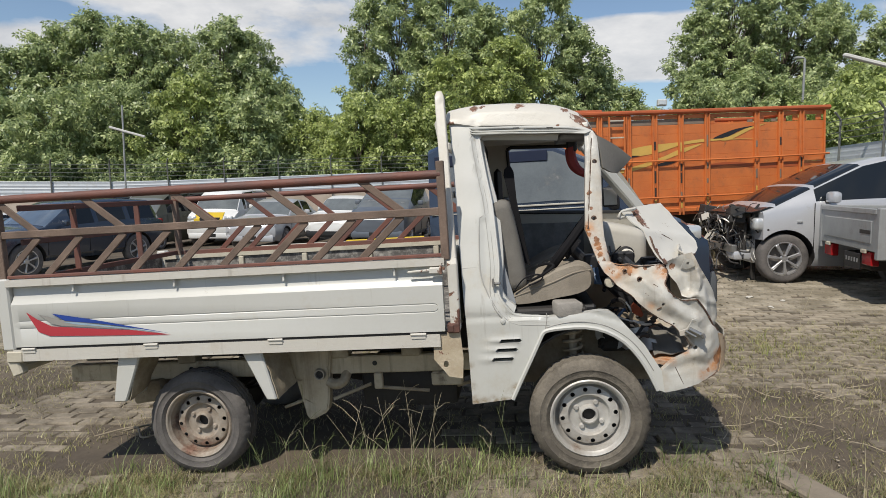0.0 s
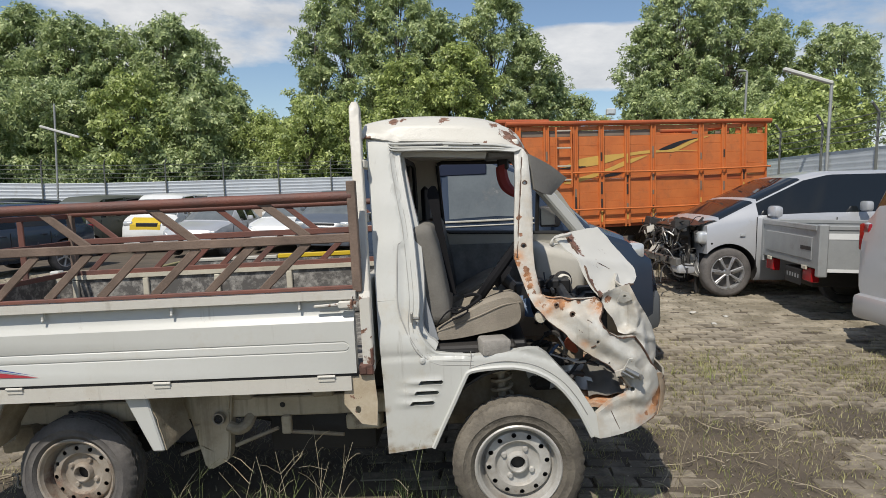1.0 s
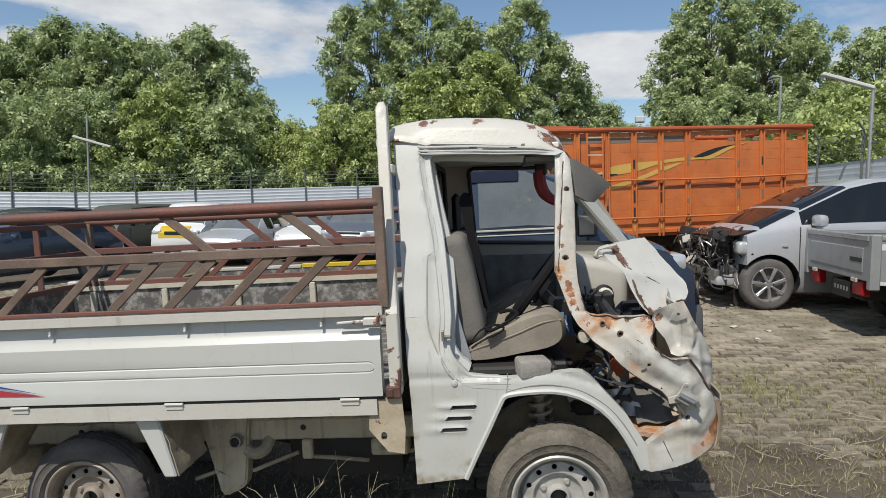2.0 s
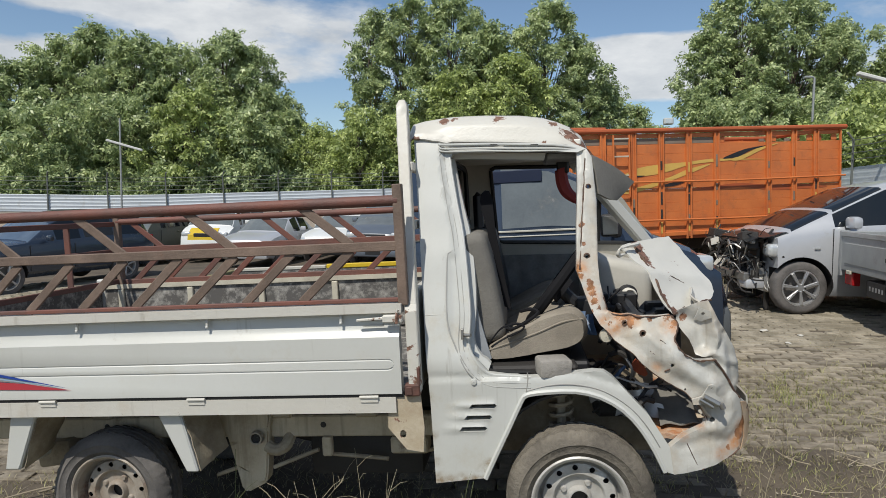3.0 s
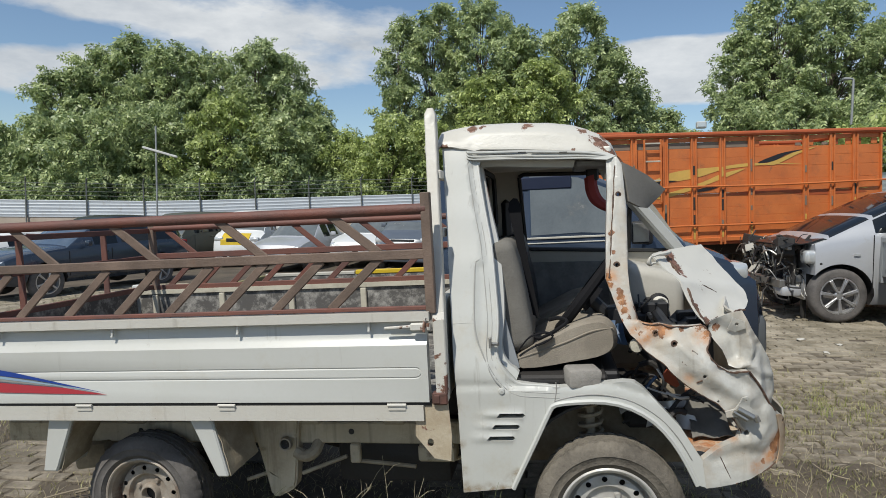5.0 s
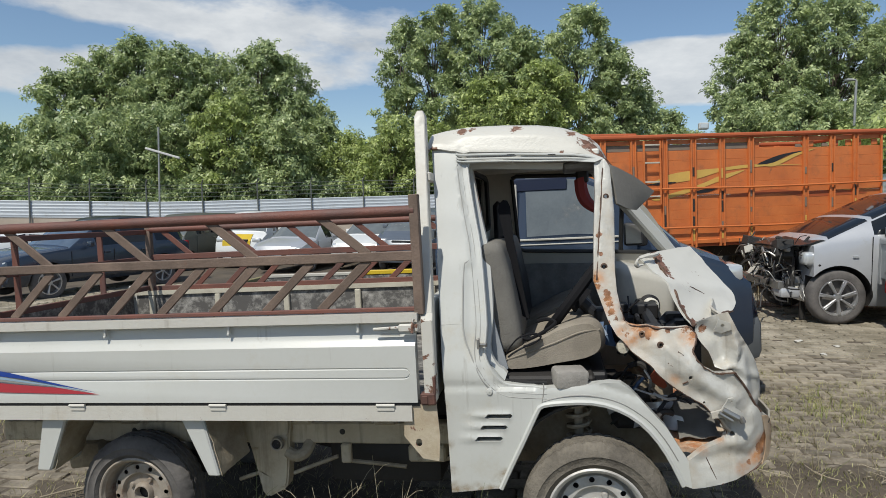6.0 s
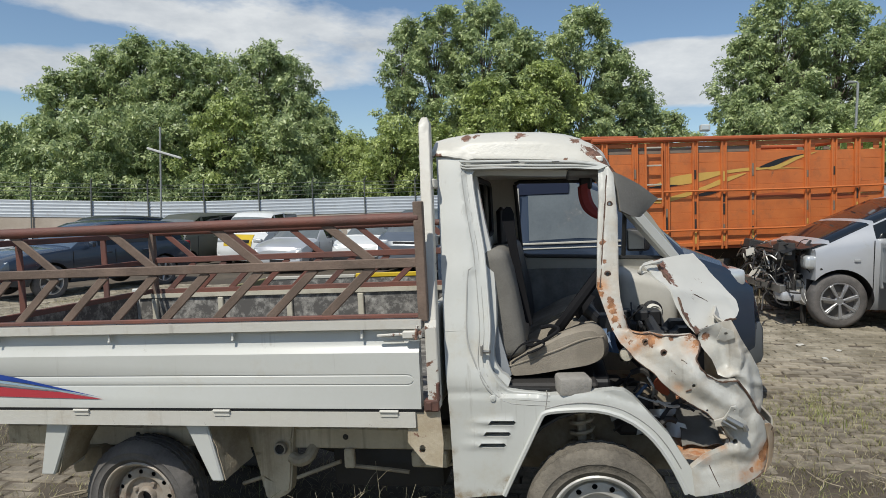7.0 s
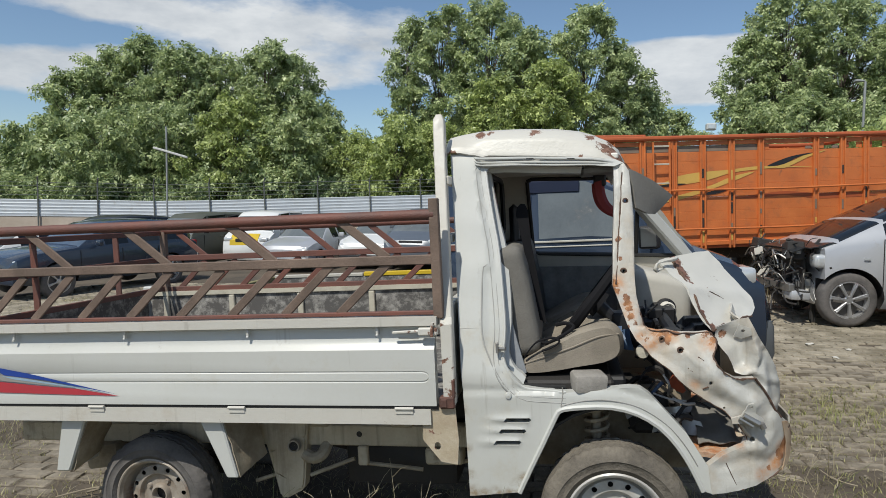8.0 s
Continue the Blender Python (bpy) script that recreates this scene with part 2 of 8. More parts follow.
def sheet(bm, loops, thick, yfun, cut=0.08, dent=0.0, seed=0.0):
    """Adds a pressed sheet in the xz plane: an outline and holes, cut into small faces and bent to y = yfun(x, z)."""
    made = []
    start = set(bm.verts)
    edges = []
    for loop in loops:
        vs = [bm.verts.new((x, 0, z)) for x, z in loop]
        made += vs
        edges += [bm.edges.new((a, b)) for a, b in zip(vs, vs[1:] + vs[:1])]
    bmesh.ops.triangle_fill(bm, use_beauty=True, use_dissolve=False, edges=edges, normal=(0, -1, 0))
    xs = [v.co.x for v in made]
    zs = [v.co.z for v in made]
    for lo, hi, no in ((min(xs), max(xs), (1, 0, 0)), (min(zs), max(zs), (0, 0, 1))):
        for k in range(1, int((hi - lo) / cut) + 1):
            c = lo + k * cut
            geom = [g for seq in (bm.verts, bm.edges, bm.faces) for g in seq if
                    (g not in start if isinstance(g, bmesh.types.BMVert) else all(v not in start for v in g.verts))]
            bmesh.ops.bisect_plane(bm, geom=geom, dist=1e-5, plane_co=Vector(no) * c, plane_no=no)
    faces = [f for f in bm.faces if all(v not in start for v in f.verts)]
    front = {v for f in faces for v in f.verts}
    r = bmesh.ops.extrude_face_region(bm, geom=faces)
    back = [v for v in r["geom"] if isinstance(v, bmesh.types.BMVert)]
    for vs, off in ((front, 0.0), (back, thick)):
        for v in vs:
            d = dent * noise.noise(Vector((v.co.x * 7 + seed, seed, v.co.z * 7))) if dent else 0.0
            v.co.y = yfun(v.co.x, v.co.z) + off + d
    return front | set(back)


def loft(bm, rows, close=False):
    """Adds a skin over rows of equally many points. Returns the faces, row by row."""
    grid = [[bm.verts.new(p) for p in row] for row in rows]
    faces = []
    for a, b in zip(grid, grid[1:]):
        line = []
        n = len(a)
        for k in range(n if close else n - 1):
            line.append(bm.faces.new((a[k], a[(k + 1) % n], b[(k + 1) % n], b[k])))
        faces.append(line)
    return faces


def ground_z(x, y):
    """The lot falls gently towards -x."""
    if x > 1.95:
        z = 0.02 * min(x - 1.95, 4.5)
    elif x > -1.0:
        z = 0.07 * (x - 1.95)
    else:
        z = -0.2065 + 0.045 * max(x + 1.0, -14.0)
    return z


def bm_new():
    return bmesh.new()

# ---- the surfaces ----
WHITE = mat("white_paint", (0.535, 0.54, 0.52), 0.38, dark=(0.46, 0.46, 0.42), scale=3, amount=0.5, dirt=0.32, dirt_color=(0.42, 0.37, 0.28), coat=0.25)
WHITE_RUST = mat("rusting_white_paint", (0.57, 0.558, 0.515), 0.42, dark=(0.53, 0.505, 0.445), scale=5, amount=0.7, rust=0.30, rust_color=(0.165, 0.08, 0.05), dirt=0.42, dirt_color=(0.43, 0.36, 0.27), bump=0.15, wear=0.26)
SILL_WHITE = mat("streaked_white_paint", (0.555, 0.545, 0.505), 0.42, dark=(0.50, 0.475, 0.42), scale=5, amount=0.7, rust=0.30, rust_color=(0.165, 0.08, 0.05), dirt=0.45, dirt_color=(0.40, 0.33, 0.24), bump=0.15, wear=0.26, streak=0.25)
GATE_WHITE = mat("faded_white_gate_paint", (0.535, 0.54, 0.52), 0.36, dark=(0.46, 0.46, 0.42), scale=2.2, amount=0.6, dirt=0.34, dirt_color=(0.42, 0.38, 0.30), coat=0.25, streak=0.10)
CAB_WHITE = mat("dirty_white_cab_paint", (0.54, 0.545, 0.525), 0.36, dark=(0.46, 0.46, 0.42), scale=3, amount=0.55, dirt=0.38, dirt_color=(0.42, 0.36, 0.26), coat=0.25, streak=0.16, stain=(0.25, 0.19, 0.12))
CREAM = mat("cream_underbody", (0.56, 0.52, 0.42), 0.6, scale=5, amount=0.7, rust=0.25, dirt=0.5, bump=0.2)
RACK = mat("red_oxide_steel", (0.21, 0.065, 0.04), 0.6, dark=(0.11, 0.055, 0.045), scale=4, amount=0.9, rust=0.3, rust_color=(0.13, 0.06, 0.035), bump=0.3, fine=120)
RACK_GREY = mat("weathered_rusty_steel", (0.27, 0.19, 0.145), 0.7, dark=(0.12, 0.085, 0.065), scale=5, amount=1.0, rust=0.3, rust_color=(0.15, 0.07, 0.04), bump=0.3, fine=120)
TYRE_GREY = mat("grey_tyre_rubber", (0.19, 0.175, 0.165), 0.9, dark=(0.075, 0.07, 0.068), scale=6, amount=0.85, bump=0.3, fine=90)
TYRE = mat("dusty_tyre_rubber", (0.26, 0.23, 0.185), 0.95, dark=(0.095, 0.083, 0.068), scale=5, amount=1.0, bump=0.6, fine=70)
RUBBER = mat("black_rubber", (0.02, 0.02, 0.02), 0.6, scale=8)
RIM = mat("silver_steel_rim", (0.58, 0.58, 0.56), 0.45, 0.2, dark=(0.36, 0.34, 0.31), scale=8, amount=0.8, rust=0.22, rust_color=(0.20, 0.13, 0.09), dirt=0.55, dirt_color=(0.20, 0.17, 0.13))
RIM_RUST = mat("brown_steel_rim", (0.45, 0.42, 0.38), 0.55, 0.15, dark=(0.26, 0.215, 0.17), scale=9, amount=0.9, rust=0.48, rust_color=(0.17, 0.09, 0.06), dirt=0.4)
BLACK = mat("black_plastic", (0.018, 0.018, 0.02), 0.5, scale=10, amount=0.6)
WEBBING = mat("black_webbing", (0.016, 0.016, 0.018), 0.95, scale=20, amount=0.6, spec=0.1)
DARK = mat("dark_greasy_steel", (0.035, 0.032, 0.03), 0.7, scale=8, amount=0.8, bump=0.3)
TRIM = mat("grey_door_trim", (0.36, 0.36, 0.35), 0.75, dark=(0.17, 0.17, 0.168), scale=6, amount=0.9, bump=0.2)
GREY_VINYL = mat("pale_grey_vinyl", (0.52, 0.50, 0.45), 0.6, dark=(0.40, 0.38, 0.33), scale=6, amount=0.7)
SEAT = mat("dusty_beige_seat_cloth", (0.38, 0.335, 0.27), 0.95, dark=(0.21, 0.183, 0.147), scale=7, amount=0.9, bump=0.3, fine=150)
LINING = mat("pale_cab_lining", (0.74, 0.72, 0.655), 0.7, dark=(0.62, 0.60, 0.54), scale=5, amount=0.6)
LINING_TORN = mat("grey_beige_torn_lining", (0.27, 0.255, 0.225), 0.8, dark=(0.20, 0.185, 0.16), scale=7, amount=0.8, bump=0.15)
# darker copy of the seat cloth: the seat back's shade is in the colour
SEAT_BACK = mat("dusty_shaded_seat_cloth", (0.21, 0.20, 0.18), 0.95, dark=(0.13, 0.122, 0.108), scale=6, amount=0.8, bump=0.3, fine=150)
STEEL = mat("bare_steel", (0.42, 0.41, 0.39), 0.4, 0.8, scale=10, amount=0.7)
TINTED = glass_mat("tinted_glass", (0.2, 0.23, 0.25), alpha=0.55)
RED_CLOTH = mat("red_cloth", (0.33, 0.05, 0.045), 0.8, dark=(0.2, 0.03, 0.03), scale=12)
BLUE_DECAL = mat("blue_decal", (0.02, 0.06, 0.30), 0.4, scale=10, amount=0.4)
RED_DECAL = mat("red_decal", (0.45, 0.045, 0.06), 0.4, scale=10, amount=0.4)
PALE_BLUE_DECAL = mat("pale_blue_decal", (0.30, 0.42, 0.52), 0.4, scale=10, amount=0.4)
GREY_DECAL = mat("grey_decal", (0.30, 0.29, 0.27), 0.4, scale=10, amount=0.4)
# grey for thin lines that paint the shade along seams and pressed steps
SHADED_SEAM = mat("shaded_seam_grey", (0.40, 0.395, 0.37), 0.5, scale=10, amount=0.5)
FLOOR_RUST = mat("rusting_floor_paint", (0.66, 0.58, 0.46), 0.6, dark=(0.45, 0.36, 0.26), scale=6, amount=0.8, rust=0.62, rust_color=(0.30, 0.10, 0.035), dirt=0.5, bump=0.2, stain=(0.46, 0.17, 0.055))
BED_IN = mat("stained_bed_panel", (0.50, 0.48, 0.44), 0.75, dark=(0.09, 0.085, 0.08), scale=15, amount=1.1, rust=0.3, rust_color=(0.10, 0.075, 0.06), bump=0.2)

# ---- ground ----
def ground():
    bm = bm_new()
    xs = [-900, -300, -100, -50] + [-30 + 0.5 * k for k in range(100)] + [25, 40, 100, 300, 900]
    ys = [-300, -60, -20] + [-8 + 0.5 * k for k in range(90)] + [40, 60, 120, 300, 900]
    rows = []
    for y in ys:
        rows.append([(x, y, ground_z(x, y) + (0.016 * noise.noise(Vector((x * 0.7, y * 0.7, 0))) if abs(x) < 25 and -8 < y < 36 else 0.0) - 0.010) for x in xs])
    loft(bm, rows)
    ob = part("ground", bm, mat("earth", (0.155, 0.125, 0.09), 0.95, dark=(0.07, 0.056, 0.042), scale=1.3, amount=0.9, bump=0.4, fine=25), None, smooth=80)
    tagged(ob, "weedy earth and worn paving of a storage lot", "ground", kind="structure")


ground()

# ---- the wrecked pickup in front ----
TRUCK = pose(0, 0, -0.14, 0, -3.7, 0)


def side_y(x, z):
    """The cab's side leans in above the belt line."""
    t = max(0.0, z - 0.82)
    return 0.06 + 0.3 * t * t / (t + 0.06)


def wheel(parent, m, r, width, tyre_mat, rim_mat, holes=12):
    """A wheel whose outer face lies at y = 0 of m, facing -y: tyre, pressed rim with holes and nuts, brake drum."""
    bm = bm_new()
    q = r / 0.275
    lathe(bm, [(a * q, b) for a, b in ((0.172, 0.03), (0.178, 0.012), (0.196, 0.001), (0.199, -0.003), (0.203, -0.002), (0.226, -0.004), (0.229, -0.007), (0.233, -0.005), (0.250, 0.003), (0.266, 0.016), (0.2735, 0.030))]
          + [(r - d, 0.03 + (width - 0.06) * k / 8) for k, d in ((0, 0.0), (1, 0.0), (1.2, 0.008), (1.8, 0.008), (2, 0.0), (3.4, 0.0), (3.6, 0.008), (4.4, 0.008), (4.6, 0.0), (6, 0.0), (6.2, 0.008), (6.8, 0.008), (7, 0.0), (8, 0.0))]
          + [(r * 0.97, width - 0.014), (r * 0.83, width), (r * 0.65, width - 0.012), (r * 0.625, width - 0.03)], 120)
    for v in bm.verts:                                      # shoulder blocks of the tread
        rr = math.hypot(v.co.x, v.co.z)
        if rr > 0.955 * r and int(round(math.atan2(v.co.z, v.co.x) / (2 * math.pi) * 120)) % 3 == 0 and not 0.35 < v.co.y / width < 0.65:
            v.co.x *= 0.982
            v.co.z *= 0.982
    tyre = part("tyre", bm, tyre_mat, parent, smooth=50)
    tyre.matrix_basis = m
    bm = bm_new()
    lip = [(0.178, 0.020), (0.182, 0.008), (0.176, 0.003), (0.170, 0.006), (0.166, 0.014), (0.160, 0.020), (0.157, 0.040), (0.152, 0.066), (0.146, 0.078), (0.1425, 0.076), (0.140, 0.064), (0.1365, 0.056)]
    dish = [(0.0985, 0.0515), (0.094, 0.055), (0.089, 0.068), (0.080, 0.072), (0.060, 0.071), (0.048, 0.069), (0.044, 0.056), (0.039, 0.048), (0.034, 0.047), (0.031, 0.052), (0.030, 0.080)]
    for piece in (lip, dish):
        lathe(bm, [(a * q, b) for a, b in piece], 56)

    def ring(cx, cz, rr, n):
        return [(cx + rr * math.cos(2 * math.pi * k / n), cz + rr * math.sin(2 * math.pi * k / n)) for k in range(n)]

    vents = [ring(0.122 * q * math.cos(math.pi * k / 6 + 0.1), 0.122 * q * math.sin(math.pi * k / 6 + 0.1), 0.0105 * q, 14) for k in range(12)]
    sheet(bm, [ring(0, 0, 0.137 * q, 56), ring(0, 0, 0.098 * q, 56)] + vents, 0.003, lambda x, z: 0.051 + 0.006 * max(0.0, (math.hypot(x, z) / q - 0.128) / 0.009), cut=0.06)
    for k in range(4):
        a = math.pi / 4 + k * math.pi / 2 + 0.25
        bmesh.ops.create_cone(bm, cap_ends=True, segments=12, radius1=0.015, radius2=0.009, depth=0.014,
                              matrix=pose(0.066 * q * math.cos(a), 0.066, 0.066 * q * math.sin(a), 90))
    rim = part("rim", bm, rim_mat, tyre)
    bm = bm_new()
    lathe(bm, [(0.001, 0.088), (0.142 * q, 0.088), (0.155 * q, width - 0.02), (0.001, width - 0.02)], 24)
    part("brake_drum", bm, DARK, tyre)
    return tyre


def strip(bm, profile, x0, x1):
    """Runs a closed (y, z) profile from x0 to x1."""
    a = [bm.verts.new((x0, y, z)) for y, z in profile]
    b = [bm.verts.new((x1, y, z)) for y, z in profile]
    n = len(profile)
    for k in range(n):
        bm.faces.new((a[k], a[(k + 1) % n], b[(k + 1) % n], b[k]))
    bm.faces.new(a[::-1])
    bm.faces.new(b)


def flat_decal(bm, pts, y):
    bm.faces.new([bm.verts.new((x, y, z)) for x, z in pts])


def crumple(bm, amount, scale, seed, keep=None):
    for v in bm.verts:
        if keep and keep(v.co):
            continue
        v.co += amount * noise.noise_vector(v.co * scale + Vector((seed, 0, 0)))


CRUSHED = mat("scraped_dirty_white_paint", (0.575, 0.57, 0.535), 0.40, dark=(0.40, 0.39, 0.355), scale=9, amount=0.8, rust=0.30, rust_color=(0.19, 0.085, 0.042), dirt=0.62, dirt_color=(0.40, 0.29, 0.17), bump=0.15, wear=0.27, streak=0.25, stain=(0.50, 0.23, 0.09))
PLATE_CREAM = mat("stained_cream_plate", (0.56, 0.50, 0.39), 0.55, dark=(0.40, 0.33, 0.23), scale=9, amount=0.9, rust=0.30, rust_color=(0.16, 0.065, 0.04), wear=0.30, dirt=0.6, dirt_color=(0.24, 0.16, 0.09), bump=0.2, streak=0.3)
RAIL = mat("stained_cream_rail", (0.62, 0.55, 0.42), 0.65, dark=(0.42, 0.35, 0.25), scale=6, amount=0.8, rust=0.30, rust_color=(0.13, 0.07, 0.04), dirt=0.5, dirt_color=(0.16, 0.12, 0.08), bump=0.2, streak=0.6)
CAR_SCRAP = mat("pale_scrap", (0.55, 0.54, 0.52), 0.6, scale=12, amount=0.8)
BLUE_SCRAP = mat("blue_plastic_scrap", (0.06, 0.11, 0.20), 0.5, scale=12, amount=0.8)
TORN = mat("rust_brown_bare_edge", (0.20, 0.12, 0.075), 0.8, dark=(0.07, 0.04, 0.03), scale=25, amount=1.0, bump=0.3)
UNDER = mat("mud_stained_cream_paint", (0.52, 0.46, 0.35), 0.7, dark=(0.27, 0.22, 0.155), scale=6, amount=0.9, rust=0.32, rust_color=(0.11, 0.06, 0.035), dirt=0.7, dirt_color=(0.12, 0.09, 0.06), bump=0.3)
BONNET = mat("sun_faded_white_paint", (0.60, 0.59, 0.545), 0.45, dark=(0.53, 0.51, 0.455), scale=4, amount=0.4, rust=0.30, rust_color=(0.165, 0.075, 0.05), wear=0.30, bump=0.1)


def pickup_truck():
    t = thing("pickup_truck", TRUCK, "wrecked white pickup truck with a torn rusting cab and no door", "pickup truck")
    # wheels
    wheel(t, pose(1.963, 0.05, 0.285), 0.277, 0.16, TYRE, RIM)
    wheel(t, pose(0.0, 0.15, 0.263), 0.27, 0.15, TYRE_GREY, RIM_RUST)
    wheel(t, pose(1.963, 1.43, 0.285, 0, 0, 180), 0.277, 0.16, TYRE, RIM)
    wheel(t, pose(0.0, 1.35, 0.263, 0, 0, 180), 0.27, 0.15, TYRE_GREY, RIM_RUST)

    # load bed: near side gate with its pressed steps
    bm = bm_new()
    ends = [(-0.833, 0.0, 0.0), (-0.80, 1.0, 0.0), (-0.795, 1.0, 1.0), (1.276, 1.0, 1.0), (1.288, 0.87, 1.0), (1.295, 0.6, 1.0), (1.298, 0.3, 0.7), (1.30, 0.3, 0.0), (1.325, 0.3, 0.0)]
    rows = []
    for x, open_, deep in ends:
        u, d = 0.0185 * max(0.3, open_), 0.004 * deep
        bead = [(0.0, 0.842 + u + 0.004), (d, 0.842 + u), (0.0, 0.842 + u - 0.004), (0.0, 0.842 - u + 0.004), (d, 0.842 - u), (0.0, 0.842 - u - 0.004)]
        profile = [(0.028, 1.034), (0.026, 0.985), (0.016, 0.965), (0.0, 0.945)] + bead + [(0.0, 0.732), (0.012, 0.728), (0.045, 0.728), (0.045, 1.034)]
        rows.append([(x, y + 0.004 * noise.noise(Vector((x * 2, z * 6, 0))), z) for y, z in profile])
    loft(bm, rows, True)
    for row in (rows[0], rows[-1]):
        bm.faces.new([bm.verts.new(p) for p in row])
    bmesh.ops.remove_doubles(bm, verts=bm.verts, dist=1e-5)
    bmesh.ops.recalc_face_normals(bm, faces=bm.faces)
    gate = part("side_gate", bm, GATE_WHITE, t, "white pressed-steel side gate with red and blue flash")
    bm = bm_new()
    strip(bm, [(-0.006, 1.068), (-0.006, 1.036), (0.0, 1.033), (0.05, 1.033), (0.05, 1.068)], -0.845, 1.34)
    part("gate_rail", bm, SILL_WHITE, gate, "chipped white top rail")
    for pts, m, yy in (([(-0.752, 0.908), (-0.700, 0.872), (-0.625, 0.832), (-0.40, 0.812), (-0.20, 0.797), (-0.005, 0.768), (-0.30, 0.774), (-0.636, 0.783), (-0.695, 0.806)], RED_DECAL, -0.003),
                       ([(-0.69, 0.896), (-0.62, 0.844), (-0.56, 0.832), (-0.20, 0.800), (-0.30, 0.822), (-0.57, 0.862)], GREY_DECAL, -0.0045),
                       ([(-0.56, 0.852), (-0.50, 0.838), (-0.25, 0.808), (-0.04, 0.779), (-0.25, 0.814), (-0.48, 0.846)], PALE_BLUE_DECAL, -0.0052),
                       ([(-0.615, 0.896), (-0.545, 0.856), (-0.36, 0.836), (-0.013, 0.776), (-0.24, 0.824), (-0.42, 0.862)], BLUE_DECAL, -0.006)):
        bm = bm_new()
        flat_decal(bm, pts, yy)
        part("decal", bm, m, gate, smooth=0)
    for x in (-0.76, -0.113, 0.515, 1.20):
        bm = bm_new()
        tube(bm, [(x - 0.036, -0.004, 0.722), (x + 0.036, -0.004, 0.722)], 0.006, 8)
        box(bm, (x - 0.034, -0.004, 0.700), (x + 0.034, 0.008, 0.722), 0.002)
        part("hinge", bm, WHITE_RUST, gate)
    for x in (-0.496, 0.031, 0.576, 1.106):
        bm = bm_new()
        box(bm, (x - 0.005, 0.006, 1.002), (x + 0.005, 0.018, 1.034), 0.002)
        box(bm, (x - 0.005, 0.002, 0.997), (x + 0.005, 0.010, 1.006), 0.002)
        part("rope_hook", bm, WHITE, gate)
    bm = bm_new()
    beam(bm, (1.17, -0.008, 1.012), (1.29, -0.010, 1.018), 0.010, 0.011, bevel=0.003)
    beam(bm, (1.19, 0.006, 0.990), (1.27, 0.006, 0.988), 0.006, 0.007, bevel=0.002)
    box(bm, (1.27, -0.02, 1.0), (1.345, 0.0, 1.03), 0.005)
    tube(bm, [(1.325, -0.035, 1.0), (1.325, -0.02, 1.035), (1.33, -0.02, 1.05)], 0.006, 6)
    worn(part("gate_latch", bm, WHITE_RUST, t, "rusty gate latch"), [(1.31, -0.015, 1.015, 0.05), (1.24, -0.012, 0.985, 0.03)])

    # black strip laid in the gap under the gate as its shade
    bm = bm_new()
    box(bm, (-0.833, 0.007, 0.716), (1.33, 0.03, 0.734))
    part("gate_gap", bm, BLACK, t)
    bm = bm_new()
    strip(bm, [(0.0, 0.718), (0.0, 0.660), (0.05, 0.660), (0.05, 0.700), (0.06, 0.718)], -0.85, 1.30)
    part("bed_sill", bm, SILL_WHITE, t)
    bm = bm_new()
    box(bm, (-0.905, 0.0, 0.715), (-0.838, 0.06, 1.075), 0.008)
    part("corner_post", bm, WHITE, t)
    bm = bm_new()
    box(bm, (-0.905, 1.44, 0.715), (-0.838, 1.50, 1.075), 0.008)
    part("corner_post", bm, WHITE, t)
    bm = bm_new()
    box(bm, (-0.888, -0.005, 0.655), (-0.80, 0.09, 0.712), 0.006)
    beam(bm, (-0.875, 0.03, 0.68), (-0.845, 0.03, 0.585), 0.06, 0.05, up=(0, 1, 0), bevel=0.008)
    part("bumper_bracket", bm, CREAM, t)
    bm = bm_new()
    tube(bm, [(-0.86, 0.05, 0.62), (-0.86, 1.45, 0.62)], 0.03, 10)
    part("rear_bumper", bm, CREAM, t)
    bm = bm_new()
    box(bm, (-0.90, 0.06, 0.73), (-0.865, 1.44, 1.05), 0.006)
    part("tailgate", bm, BED_IN, t, "grey stained tailgate")
    bm = bm_new()
    box(bm, (-0.865, 0.045, 0.695), (1.36, 1.455, 0.722))
    part("bed_floor", bm, BED_IN, t)
    # far side gate, seen from its stained inner face, with pressed ribs
    bm = bm_new()
    box(bm, (-0.838, 1.425, 0.73), (1.33, 1.46, 1.035), 0.004)
    far_gate = part("side_gate", bm, BED_IN, t, "mould-stained inner face of the far side gate")
    for k in range(5):
        bm = bm_new()
        x = -0.72 + k * 0.46
        box(bm, (x - 0.018, 1.405, 0.735), (x + 0.018, 1.427, 1.01), 0.004)
        part("rib", bm, CREAM, far_gate)
    bm = bm_new()
    strip(bm, [(1.41, 1.042), (1.41, 1.015), (1.47, 1.015), (1.47, 1.042)], -0.84, 1.34)
    part("gate_rail", bm, CREAM, far_gate)
    # front of the bed: two tall posts, a low board, the bars between
    for y in (0.0, 1.445):
        bm = bm_new()
        rows = []
        for k in range(49):                                 # the posts lean in with the cab above the rail
            z = 0.735 + 0.0233 * k
            lean = max(0.0, side_y(0, z) - 0.085) if z > 1.04 else 0.0
            dy = lean if y < 1 else -lean
            dx = -0.15 * lean if z > 1.04 else 0.0
            w = 0.5 if k == 48 else 0.95 if k in (0, 47) else 1.0
            rows.append([(1.374 + dx + w * a, y + 0.025 + dy + w * c, z) for a, c in ((-0.022, -0.023), (-0.018, -0.026), (0.018, -0.026), (0.022, -0.023), (0.022, 0.025), (-0.022, 0.025))])
        loft(bm, rows, close=True)
        bm.verts.ensure_lookup_table()
        bm.faces.new([bm.verts[k] for k in range(6)])
